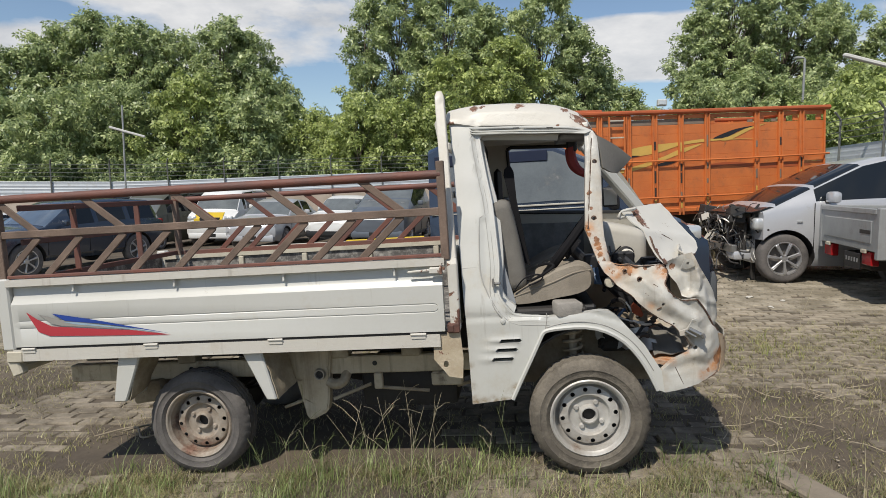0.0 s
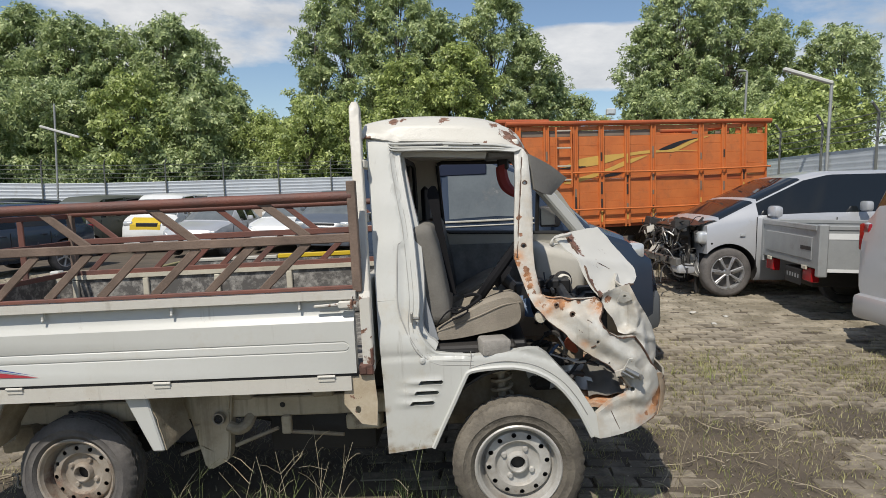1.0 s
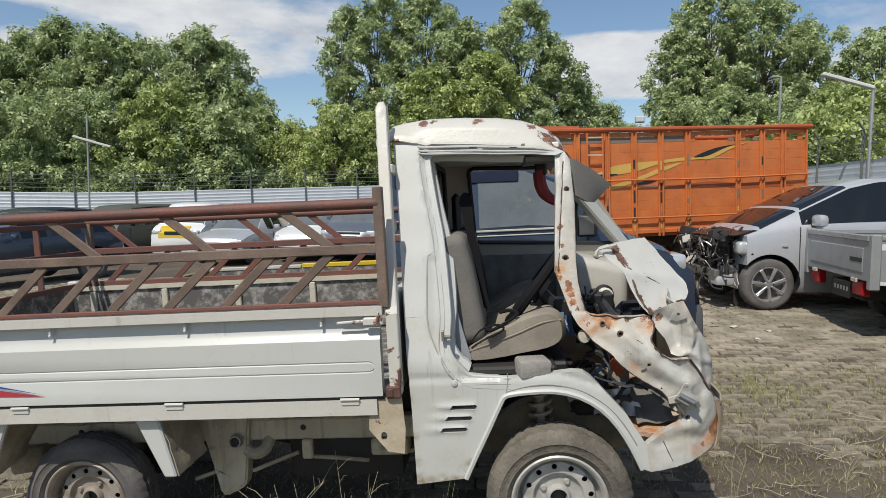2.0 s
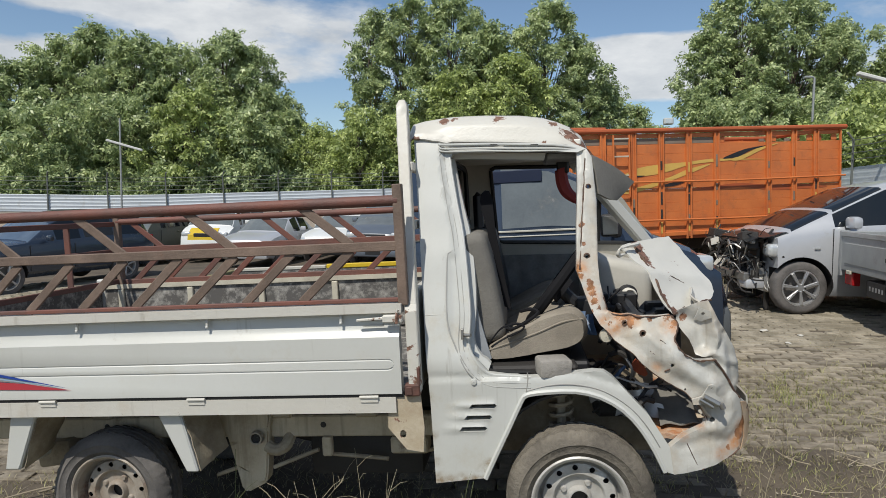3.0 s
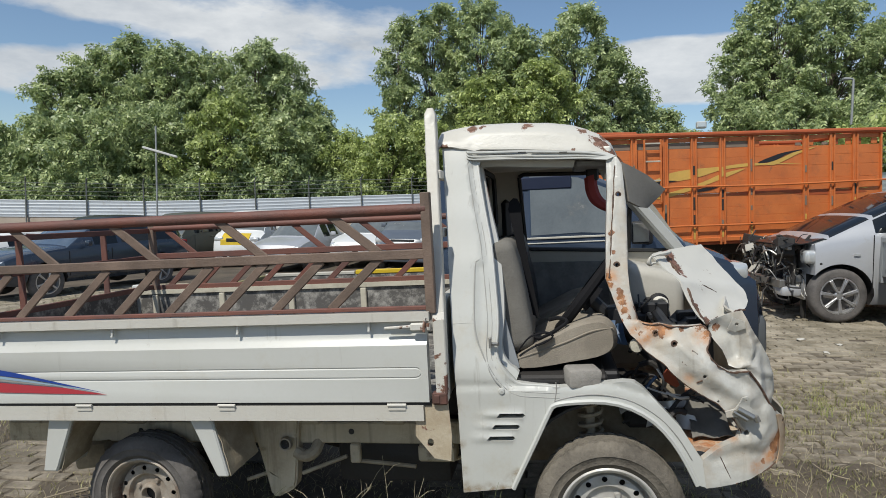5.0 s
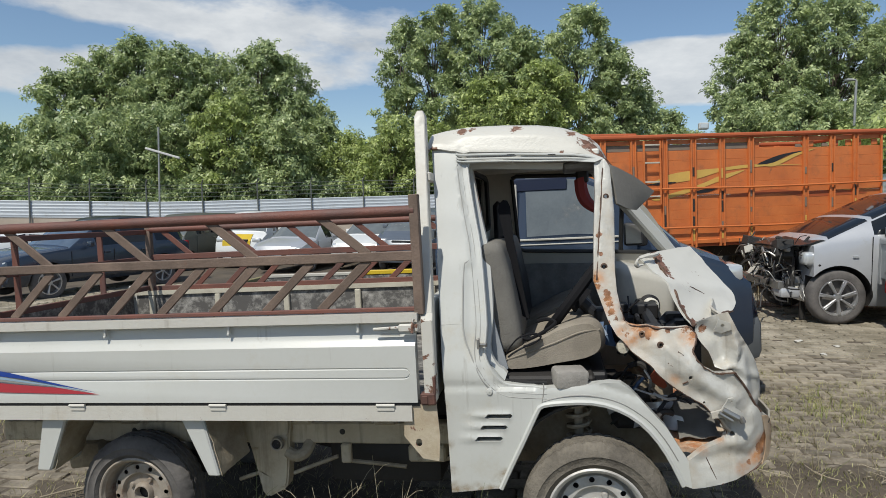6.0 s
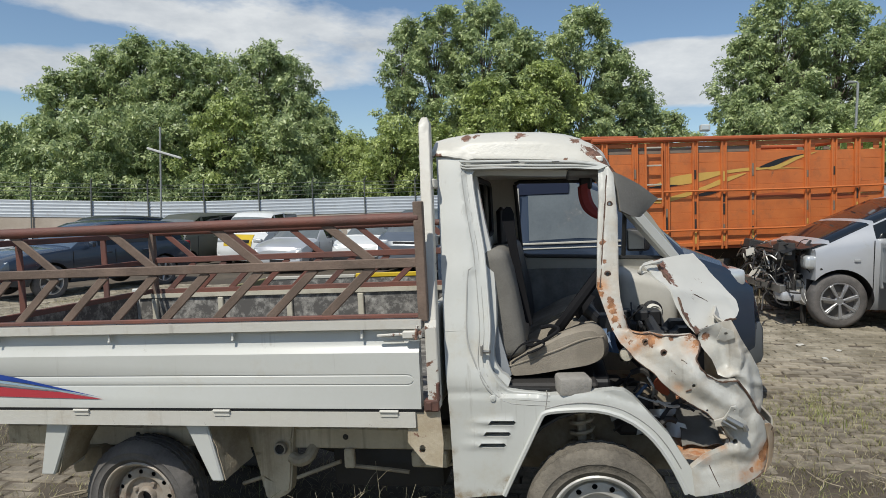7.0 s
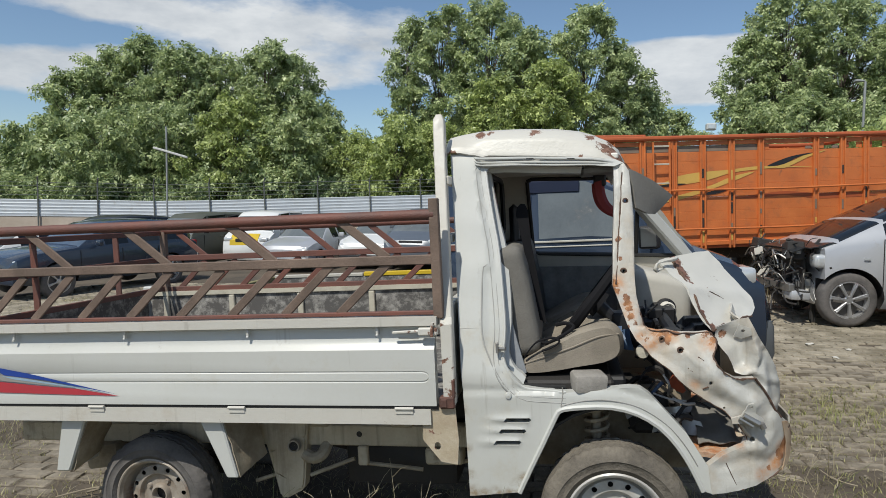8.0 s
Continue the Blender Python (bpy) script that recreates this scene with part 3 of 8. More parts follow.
        bm.faces.new([bm.verts[-6 + k] for k in range(6)])
        worn(part("bed_post", bm, WHITE_RUST, t), [(1.37, y, 1.04, 0.03), (1.385, y, 0.78, 0.045), (1.39, y, 0.82, 0.03), (1.39, y, 0.87, 0.02), (1.392, y, 0.93, 0.016), (1.355, y, 0.90, 0.02), (1.37, y, 1.6, 0.02), (1.37, y, 1.30, 0.016)])
    bm = bm_new()
    sheet(bm, [[(1.300, 1.70), (1.325, 1.74), (1.332, 1.60), (1.323, 1.56)]], 0.012, lambda x, z: 0.23 + (1.367 - x))
    part("torn_flap", bm, WHITE_RUST, t)
    bm = bm_new()
    box(bm, (1.345, 0.05, 0.722), (1.385, 1.445, 1.10), 0.005)
    for z in (1.35, 1.58):
        box(bm, (1.35, 0.20, z - 0.018), (1.38, 1.30, z + 0.018), 0.004)
    part("headboard", bm, WHITE_RUST, t)
    bm = bm_new()
    box(bm, (1.336, -0.008, 0.722), (1.394, 0.03, 0.768), 0.005)
    box(bm, (1.342, -0.012, 0.728), (1.366, -0.006, 0.760), 0.003)
    box(bm, (1.385, -0.006, 0.76), (1.396, 0.02, 0.83), 0.003)
    part("corner_bracket", bm, mat("red_brown_rusted_bracket", (0.20, 0.075, 0.05), 0.75, dark=(0.09, 0.045, 0.035), scale=14, amount=1.0, bump=0.3), t, "red-brown rusted corner bracket")
    bm = bm_new()
    sheet(bm, [[(1.27, 0.722), (1.392, 0.722), (1.40, 0.60), (1.392, 0.505), (1.33, 0.515), (1.262, 0.60)],
               [(1.318 + 0.012 * math.cos(a), 0.575 + 0.016 * math.sin(a)) for a in (k * math.pi / 5 for k in range(10))]], 0.006, lambda x, z: 0.012)
    worn(part("mount_plate", bm, PLATE_CREAM, t, "stained cream mounting plate"), [(1.32, 0.01, 0.575, 0.028), (1.355, 0.01, 0.715, 0.045), (1.385, 0.01, 0.70, 0.03), (1.39, 0.01, 0.62, 0.016), (1.37, 0.01, 0.525, 0.018)])

    # under the bed
    for y in (0.32, 1.12):
        bm = bm_new()
        box(bm, (-0.80, y, 0.455), (1.46, y + 0.06, 0.548), 0.006)
        rail = part("chassis_rail", bm, RAIL, t, "dirty cream chassis rail")
        # dark discs stand in for the shaded holes in the rail
        for x in (-0.1, 0.906):
            bm = bm_new()
            lathe(bm, [(0.0005, -0.003), (0.009, -0.003), (0.013, 0.0), (0.014, 0.004)], 14, pose(x, y, 0.508))
            part("bolt", bm, DARK, rail)
        for x in (-0.12, 0.72, 1.10):
            bm = bm_new()
            box(bm, (x - 0.05, y - 0.012, 0.54), (x + 0.05, y + 0.08, 0.662), 0.008)
            part("bed_mount", bm, UNDER, t)
    for x in (-0.72, -0.12, 0.60, 1.15):
        bm = bm_new()
        box(bm, (x - 0.035, 0.05, 0.655), (x + 0.035, 1.45, 0.695), 0.004)
        part("cross_member", bm, CREAM, t)
    for corners, y0, y1 in (([(-0.315, 0.662), (-0.20, 0.662), (-0.295, 0.43), (-0.362, 0.43)], 0.03, 0.21), ([(0.324, 0.662), (0.423, 0.662), (0.482, 0.42), (0.432, 0.42)], 0.03, 0.24)):
        bm = bm_new()
        sheet(bm, [corners], y1 - y0, lambda x, z: y0, cut=0.5)
        bmesh.ops.bevel(bm, geom=list(bm.edges), offset=0.006, segments=1, affect="EDGES")
        guard = part("mudguard", bm, WHITE, t, "white mudguard panel")
        bm = bm_new()
        e = (corners[1], corners[2]) if y1 > 0.22 else (corners[1], corners[2])
        loft(bm, [[(x + 0.004, y0 + 0.014, z), (x + 0.004 + (0.03 if y1 > 0.22 else 0.01), y1 - 0.004, z + (0.03 if z < 0.5 else 0.0))] for x, z in e])
        bmesh.ops.subdivide_edges(bm, edges=list(bm.edges), cuts=6, use_grid_fill=True)
        for v in bm.verts:
            v.co.x += 0.012 * noise.noise(v.co * 16)
        thicken(bm, 0.004)
        part("mudguard_flank", bm, UNDER, guard, "mud-stained dented flank")
    bm = bm_new()
    sheet(bm, [[(0.44, 0.60), (0.69, 0.60), (0.675, 0.50), (0.668, 0.42), (0.656, 0.30), (0.645, 0.265), (0.56, 0.222), (0.535, 0.235), (0.515, 0.33), (0.49, 0.44)]], 0.07, lambda x, z: 0.285, cut=0.3)
    bmesh.ops.bevel(bm, geom=list(bm.edges), offset=0.008, segments=2, affect="EDGES")
    bracket = part("spring_hanger", bm, RAIL, t, "dirty cream spring hanger bracket")
    bm = bm_new()
    lathe(bm, [(0.03, 0.0), (0.027, -0.018), (0.021, -0.018), (0.019, 0.01), (0.001, 0.012)], 20, pose(0.628, 0.268, 0.474))
    part("filler_neck", bm, STEEL, bracket)
    # flat black disc paints the shade inside the open neck
    bm = bm_new()
    lathe(bm, [(0.020, 0.0), (0.001, 0.001)], 20, pose(0.628, 0.264, 0.474))
    part("neck_mouth", bm, BLACK, bracket)
    bm = bm_new()
    tube(bm, smooth_line([(0.66, 0.30, 0.425), (0.70, 0.29, 0.41), (0.74, 0.30, 0.425), (0.75, 0.34, 0.46)]), 0.026, 10)
    part("pipe_elbow", bm, UNDER, t)
    # dark block added to close the gap, in place of shade under the bed
    bm = bm_new()
    box(bm, (-0.80, 0.44, 0.54), (1.44, 1.06, 0.70), 0.01)
    part("bed_underframe", bm, DARK, t)
    bm = bm_new()
    box(bm, (0.80, 0.42, 0.24), (1.32, 0.86, 0.45), 0.03, seg=2)
    part("fuel_tank", bm, DARK, t)
    bm = bm_new()
    box(bm, (1.20, 0.30, 0.385), (1.36, 0.40, 0.455), 0.008)
    part("step_bracket", bm, RAIL, t)
    bm = bm_new()
    box(bm, (0.90, 0.30, 0.375), (0.945, 0.33, 0.46), 0.006)
    part("hanger_strap", bm, RAIL, t)
    for pts in ([(0.68, 0.30, 0.33), (0.80, 0.32, 0.37), (0.88, 0.32, 0.40)], [(0.94, 0.32, 0.38), (1.08, 0.34, 0.36), (1.18, 0.34, 0.35)], [(0.40, 0.34, 0.28), (0.52, 0.34, 0.32)], [(1.02, 0.5, 0.45), (1.20, 0.45, 0.33), (1.40, 0.45, 0.36)]):
        bm = bm_new()
        tube(bm, smooth_line(pts), 0.009, 7)
        part("brake_pipe", bm, UNDER, t)
    bm = bm_new()
    tube(bm, [(0.0, 0.25, 0.263), (0.0, 1.25, 0.263)], 0.04, 12)
    bmesh.ops.create_uvsphere(bm, u_segments=16, v_segments=10, radius=0.12, matrix=pose(0.0, 0.75, 0.263))
    part("rear_axle", bm, DARK, t)
    for y in (0.36, 1.10):
        bm = bm_new()
        for k in range(4):
            w = 0.52 - 0.1 * k
            line = [(w * s, y + 0.03, 0.37 + 0.09 * s * s - 0.012 * k) for s in (-1, -0.5, 0, 0.5, 1)]
            for a, b in zip(line, line[1:]):
                beam(bm, a, b, 0.05, 0.009)
        part("leaf_spring", bm, DARK, t)
    bm = bm_new()
    tube(bm, smooth_line([(2.0, 0.6, 0.45), (1.5, 0.55, 0.40), (1.0, 0.5, 0.36), (0.5, 0.62, 0.40), (0.1, 0.6, 0.44), (-0.15, 0.55, 0.48)]), 0.022, 8)
    part("exhaust", bm, DARK, t)
    bm = bm_new()
    box(bm, (1.45, 0.42, 0.38), (2.15, 1.05, 0.60), 0.03)
    tube(bm, [(1.5, 0.75, 0.42), (0.1, 0.75, 0.30)], 0.03, 10)
    part("engine", bm, DARK, t)

    # cab: near side with its sill, arch and rear pillar
    bm = bm_new()
    rear = [(1.425, 0.365), (1.42, 0.68), (1.405, 1.02), (1.39, 1.36), (1.372, 1.692)]
    top = [(1.46, 1.688), (1.52, 1.666), (1.75, 1.652), (2.02, 1.63), (2.055, 1.612), (2.02, 1.60)]
    inner = [(1.9, 1.612), (1.7, 1.626), (1.53, 1.632), (1.515, 1.60), (1.54, 1.42), (1.56, 1.3), (1.574, 1.12), (1.58, 1.0), (1.572, 0.90), (1.588, 0.845), (1.64, 0.780), (1.72, 0.768),
             (1.80, 0.765), (1.92, 0.771), (2.03, 0.786), (2.07, 0.782), (2.10, 0.76), (2.16, 0.69), (2.22, 0.62), (2.26, 0.55), (2.29, 0.50)]
    arch = [(2.30, 0.40), (2.27, 0.41), (2.235, 0.49), (2.19, 0.57), (2.13, 0.64), (2.05, 0.69), (1.96, 0.713), (1.86, 0.712), (1.80, 0.706), (1.776, 0.698), (1.762, 0.680), (1.713, 0.581), (1.654, 0.465), (1.615, 0.385)]
    slots = []
    for k in range(3):
        x0, z0 = 1.565 - 0.02 * k, 0.662 - 0.043 * k
        slots.append([(x0, z0 - 0.007), (x0 + 0.01, z0 - 0.011), (x0 + 0.095, z0 - 0.010), (x0 + 0.105, z0), (x0 + 0.098, z0 + 0.009), (x0 + 0.012, z0 + 0.008)])

    def seg_dist(x, z, p, q):
        dx, dz = q[0] - p[0], q[1] - p[1]
        u = max(0.0, min(1.0, ((x - p[0]) * dx + (z - p[1]) * dz) / (dx * dx + dz * dz)))
        return math.hypot(x - p[0] - u * dx, z - p[1] - u * dz)

    def near_y(x, z):
        y = side_y(x, z)
        if x < 1.70 and 0.50 < z < 0.72:                   # louvres pressed out round the slots
            for k in range(3):
                d = (z - (0.664 - 0.043 * k)) / 0.014
                y -= 0.008 * math.exp(-d * d) * max(0.0, min(1.0, (x - 1.49 + 0.02 * k) / 0.06)) * max(0.0, min(1.0, (1.672 - 0.02 * k - x) / 0.015))
        if z > 0.76 and x < 1.75:                          # a pressed step runs round the door opening
            d = min(seg_dist(x, z, p, q) for p, q in zip(inner[1:12], inner[2:13]))
            y += 0.013 * max(0.0, min(1.0, (0.040 - d) / 0.014))
            if 0.86 < z < 1.23:                            # and widens into the hand cup
                e = max(0.0, min(1.0, (x - (1.497 if z > 0.93 else 1.497 + (0.93 - z) * 0.5)) / 0.016)) * max(0.0, min(1.0, (1.235 - z) / 0.02))
                y += 0.010 * e * (1 - max(0.0, min(1.0, (0.040 - d) / 0.014)))
        y += 0.006 * math.exp(-((z - (0.775 - 0.35 * max(0, x - 2.0))) / 0.012) ** 2) if x < 2.2 else 0.0
        return y

    sheet(bm, [rear + top + inner + arch] + slots, 0.05, near_y, cut=0.013, dent=0.003)
    side = part("cab_side", bm, CAB_WHITE, t, "dented white cab side with louvre slots")
    worn(side, [(1.44, 0.06, 0.375, 0.045), (1.48, 0.06, 0.375, 0.04), (1.53, 0.06, 0.372, 0.045), (1.58, 0.06, 0.378, 0.04), (1.61, 0.06, 0.40, 0.045), (1.63, 0.06, 0.44, 0.03), (1.43, 0.06, 0.45, 0.025), (1.425, 0.06, 0.55, 0.02), (1.42, 0.07, 0.70, 0.02)], "stain")
    # black sheet added behind the louvre slots as the dark inside them
    bm = bm_new()
    box(bm, (1.50, 0.115, 0.53), (1.70, 0.125, 0.70))
    part("slot_backing", bm, BLACK, side)
    bm = bm_new()
    tube(bm, [(x, near_y(x, 1.004) + 0.0005, 1.004 + 0.0015 * math.sin(40 * x)) for x in (1.41, 1.43, 1.45, 1.47, 1.49)], 0.0018, 5)
    part("pillar_seam", bm, SHADED_SEAM, side)
    bm = bm_new()
    tube(bm, [(1.555, 0.075, 0.93), (1.585, 0.06, 0.932)], 0.007, 8)
    box(bm, (1.548, 0.062, 0.915), (1.558, 0.08, 0.955), 0.002)
    part("lock_striker", bm, STEEL, side)
    bm = bm_new()
    lathe(bm, [(0.001, -0.006), (0.011, -0.004), (0.013, 0.002)], 16, pose(1.588, 0.058, 0.755))
    part("fuel_plug", bm, WHITE, side)

    bm = bm_new()
    lip = smooth_line([(x, near_y(x, z) - 0.004, z) for x, z in arch[1:]], 2)
    tube(bm, lip, 0.010, 6)
    part("arch_lip", bm, WHITE, side)
    for pts in ([(1.788, 0.785), (1.789, 0.758), (1.781, 0.713)], [(1.781, 0.716), (1.86, 0.735), (1.953, 0.738), (2.06, 0.712), (2.15, 0.652), (2.21, 0.58), (2.255, 0.50)]):
        bm = bm_new()
        tube(bm, smooth_line([(x, near_y(x, z) - 0.0002, z) for x, z in pts], 4), 0.0022, 5)
        part("panel_seam", bm, GREY_DECAL, side)
    edge = smooth_line(inner[1:13], 3)
    # the two grey lines paint shade along the step; the white one is the edge
    for off, rad, m, dy in ((-0.037, 0.0018, SHADED_SEAM, 0.001), (-0.020, 0.0014, SHADED_SEAM, 0.001), (0.001, 0.006, WHITE, 0.004)):
        bm = bm_new()
        line = []
        for k, p in enumerate(edge):
            a, b = edge[max(0, k - 1)], edge[min(len(edge) - 1, k + 1)]
            n = Vector((-(b[1] - a[1]), b[0] - a[0])).normalized()
            if n.dot(Vector((1.80 - p[0], 1.20 - p[1]))) < 0:
                n = -n
            x, z = p[0] + n.x * off, p[1] + n.y * off
            line.append((x, near_y(x, z) + dy - 0.001, z))
        tube(bm, line, rad, 6)
        part("door_surround", bm, m, side)
    # grey line paints the soft shade round the hand cup
    bm = bm_new()
    tube(bm, smooth_line([(x, near_y(x, z) - 0.0005, z) for x, z in ((1.538, 1.250), (1.512, 1.238), (1.500, 1.215), (1.494, 1.077), (1.497, 0.97), (1.521, 0.895), (1.555, 0.812), (1.590, 0.765))], 4), 0.003, 6)
    part("hand_cup_rim", bm, SHADED_SEAM, side)
    bm = bm_new()
    line = smooth_line(inner[:11], 3)
    rows = []
    for x, z in line:
        d = Vector((1.80 - x, 0, 1.20 - z)).normalized()
        a = 0.5 if 0.8 < z < 1.55 else 1.0
        rows.append([(x, side_y(x, z) + 0.061, z), (x + 0.004 * d.x, side_y(x, z) + 0.064, z + 0.004 * d.z), (x + 0.026 * d.x, side_y(x, z) + 0.070, z + 0.026 * d.z * a), (x + 0.028 * d.x, side_y(x, z) + 0.095, z + 0.028 * d.z * a)])
    loft(bm, rows)
    thicken(bm, 0.004)
    part("door_flange", bm, WHITE, side)
    bm = bm_new()
    tube(bm, smooth_line([(x + 0.010 * (1.80 - x), side_y(x, z) + 0.068, z + 0.010 * (1.20 - z)) for x, z in inner[:13]], 3), 0.006, 6)
    part("door_seal", bm, RUBBER, side)
    bm = bm_new()
    sheet(bm, [[(1.560, 1.085), (1.592, 1.062), (1.622, 0.93), (1.652, 0.812), (1.612, 0.785), (1.575, 0.93)]], 0.02, lambda x, z: 0.185, cut=0.05, dent=0.004)
    part("pillar_trim", bm, mat("blue_grey_trim", (0.30, 0.32, 0.345), 0.55, dark=(0.22, 0.235, 0.25), scale=7, amount=0.7), side)

    # cab: front pillar and the torn corner below it
    bm = bm_new()
    outer = [(2.018, 1.60), (2.055, 1.612), (2.074, 1.578), (2.081, 1.403), (2.073, 1.255), (2.069, 1.172), (2.071, 1.111), (2.082, 1.05), (2.093, 1.0), (2.11, 0.99), (2.136, 0.984), (2.17, 0.985), (2.204, 0.976), (2.266, 0.975), (2.313, 0.978), (2.325, 0.965),
             (2.334, 0.953), (2.326, 0.92), (2.318, 0.899), (2.328, 0.869), (2.356, 0.837), (2.394, 0.816), (2.42, 0.817), (2.454, 0.818), (2.482, 0.779), (2.505, 0.74), (2.525, 0.699), (2.551, 0.663), (2.588, 0.632), (2.602, 0.594), (2.602, 0.548), (2.580, 0.500), (2.51, 0.458), (2.40, 0.418), (2.34, 0.404), (2.30, 0.398)]
    back = [(2.29, 0.50), (2.34, 0.542), (2.41, 0.576), (2.422, 0.601), (2.403, 0.641), (2.374, 0.674), (2.344, 0.706), (2.291, 0.739), (2.216, 0.797), (2.164, 0.854), (2.111, 0.894), (2.082, 0.932), (2.061, 0.952), (2.035, 1.001), (2.012, 1.073), (1.989, 1.148), (1.991, 1.174), (2.0, 1.321), (2.013, 1.471)]
    holes = [[(x + r * math.cos(a), z + r * 1.1 * math.sin(a)) for a in (k * math.pi / 5 for k in range(10))]
             for x, z, r in ((2.053, 1.463, 0.007), (2.03, 1.20, 0.008), (2.148, 0.958, 0.007), (2.209, 0.92, 0.009), (2.303, 0.806, 0.006), (2.349, 0.713, 0.004), (2.44, 0.600, 0.009))]
    FOLDS = (([(2.355, 0.829), (2.393, 0.804), (2.423, 0.792), (2.465, 0.748), (2.50, 0.69)], 0.020, 0.020), ([(2.13, 0.955), (2.21, 0.925), (2.29, 0.862), (2.345, 0.79), (2.40, 0.745), (2.45, 0.735)], -0.016, 0.022),
             ([(2.12, 0.915), (2.20, 0.855), (2.27, 0.79), (2.34, 0.735)], 0.012, 0.020), ([(2.43, 0.57), (2.485, 0.57), (2.52, 0.62), (2.515, 0.67), (2.47, 0.72)], -0.012, 0.018), ([(2.33, 0.50), (2.42, 0.53), (2.50, 0.515), (2.55, 0.55)], 0.010, 0.018),
             ([(2.10, 0.97), (2.15, 0.93), (2.19, 0.94)], 0.008, 0.014), ([(2.25, 0.965), (2.28, 0.91), (2.30, 0.87)], 0.010, 0.015))

    def corner_y(x, z):
        y = side_y(x, z) - 0.02 * math.exp(-((x - 2.3) / 0.12) ** 2 - ((z - 0.85) / 0.1) ** 2) + max(0, x - 2.45) * 0.5 + 10.0 * max(0.0, x - 2.53) ** 2
        if z < 1.0:
            for line, deep, wide in FOLDS:
                d = min(seg_dist(x, z, p, q) for p, q in zip(line, line[1:]))
                y += 0.6 * deep * math.exp(-(d / wide) ** 2)
        else:                                               # the pillar: a flat face, a step down to the flange on its door side
            f = 2.045 - 0.11 * max(0.0, 1.566 - z)
            y += 0.012 * max(0.0, min(1.0, (f - x) / 0.006)) + 22 * max(0.0, x - 2.062) ** 2
        return y

    sheet(bm, [outer + back] + holes, 0.04, corner_y, cut=0.0095, dent=0.006, seed=3.0)
    for v in bm.verts:                                      # small hammered dents
        v.co.y += 0.0012 * noise.noise(v.co * 26) + (0.006 * abs(noise.noise(v.co * 9 + Vector((3, 0, 1)))) + 0.003 * abs(noise.noise(v.co * 23)) - 0.002 if v.co.z < 1.0 else 0.002 * noise.noise(v.co * 12))
    corner = part("front_corner", bm, CRUSHED, t, "torn white front pillar and corner, rusting at the creases", smooth=75)
    worn(corner, [(x, 0.1, z, 0.012) for x, z in back[3:14]] + [(x, 0.15, z, 0.016) for x, z in outer[8:23]] + [(2.045 - 0.11 * 0.05 * k + 0.003 * math.sin(7 * k), 0.2, 1.566 - 0.05 * k, 0.011 + 0.007 * math.sin(4.1 * k)) for k in range(9)]
         + [(1.998, 0.15, 1.160, 0.032), (2.005, 0.15, 1.130, 0.020), (2.036, 0.14, 1.105, 0.026), (2.038, 0.14, 1.085, 0.030), (2.041, 0.14, 1.060, 0.030), (2.045, 0.13, 1.035, 0.028), (2.060, 0.13, 1.008, 0.026), (2.028, 0.18, 1.32, 0.016), (2.021, 0.17, 1.25, 0.014), (2.014, 0.16, 1.21, 0.014), (2.304, 0.1, 0.965, 0.035), (2.308, 0.1, 0.93, 0.03), (2.303, 0.1, 0.903, 0.026), (2.25, 0.1, 0.886, 0.02), (2.052, 0.2, 1.46, 0.012), (2.03, 0.16, 1.20, 0.018), (2.209, 0.08, 0.92, 0.016), (2.247, 0.08, 0.826, 0.013), (2.10, 0.1, 0.965, 0.035), (2.13, 0.1, 0.975, 0.055), (2.17, 0.1, 0.955, 0.04), (2.20, 0.1, 0.975, 0.03), (2.32, 0.1, 0.95, 0.045), (2.335, 0.1, 0.89, 0.035), (2.315, 0.1, 0.98, 0.03), (2.24, 0.1, 0.965, 0.025),
            (2.575, 0.12, 0.60, 0.03), (2.573, 0.12, 0.565, 0.04), (2.55, 0.1, 0.53, 0.035), (2.50, 0.1, 0.487, 0.025), (2.02, 0.12, 1.57, 0.03), (2.255, 0.1, 0.945, 0.018), (2.37, 0.1, 0.50, 0.02), (2.44, 0.1, 0.47, 0.018)])
    worn(corner, [(2.082, 0.1, 0.972, 0.035), (2.11, 0.1, 0.982, 0.045), (2.115, 0.1, 0.945, 0.045), (2.095, 0.1, 0.925, 0.03), (2.142, 0.1, 0.963, 0.045), (2.178, 0.1, 0.972, 0.04), (2.31, 0.1, 0.94, 0.05), (2.33, 0.1, 0.90, 0.04), (1.998, 0.15, 1.15, 0.05), (2.045, 0.15, 1.06, 0.05), (2.565, 0.1, 0.55, 0.05), (2.53, 0.1, 0.505, 0.045), (2.47, 0.1, 0.47, 0.04), (2.40, 0.1, 0.575, 0.03), (2.34, 0.1, 0.54, 0.035), (2.25, 0.08, 0.80, 0.03)], "stain")
    for pts, rad in ((outer[7:15], 0.0030), (outer[14:24], 0.0035), (back[3:12], 0.0022), (outer[23:28], 0.003), (outer[28:34], 0.003)):
        bm = bm_new()
        line = [Vector((x, corner_y(x, z) - 0.002, z)) for x, z in pts]
        line = [Vector(p) + 0.003 * noise.noise_vector(Vector(p) * 45) for p in smooth_line(line, 6)]
        tube(bm, line, [rad * (0.5 + abs(noise.noise(Vector(p) * 60)) * 1.6) for p in line], 5)
        part("torn_edge", bm, TORN, corner, "rusty curled sheet edge")
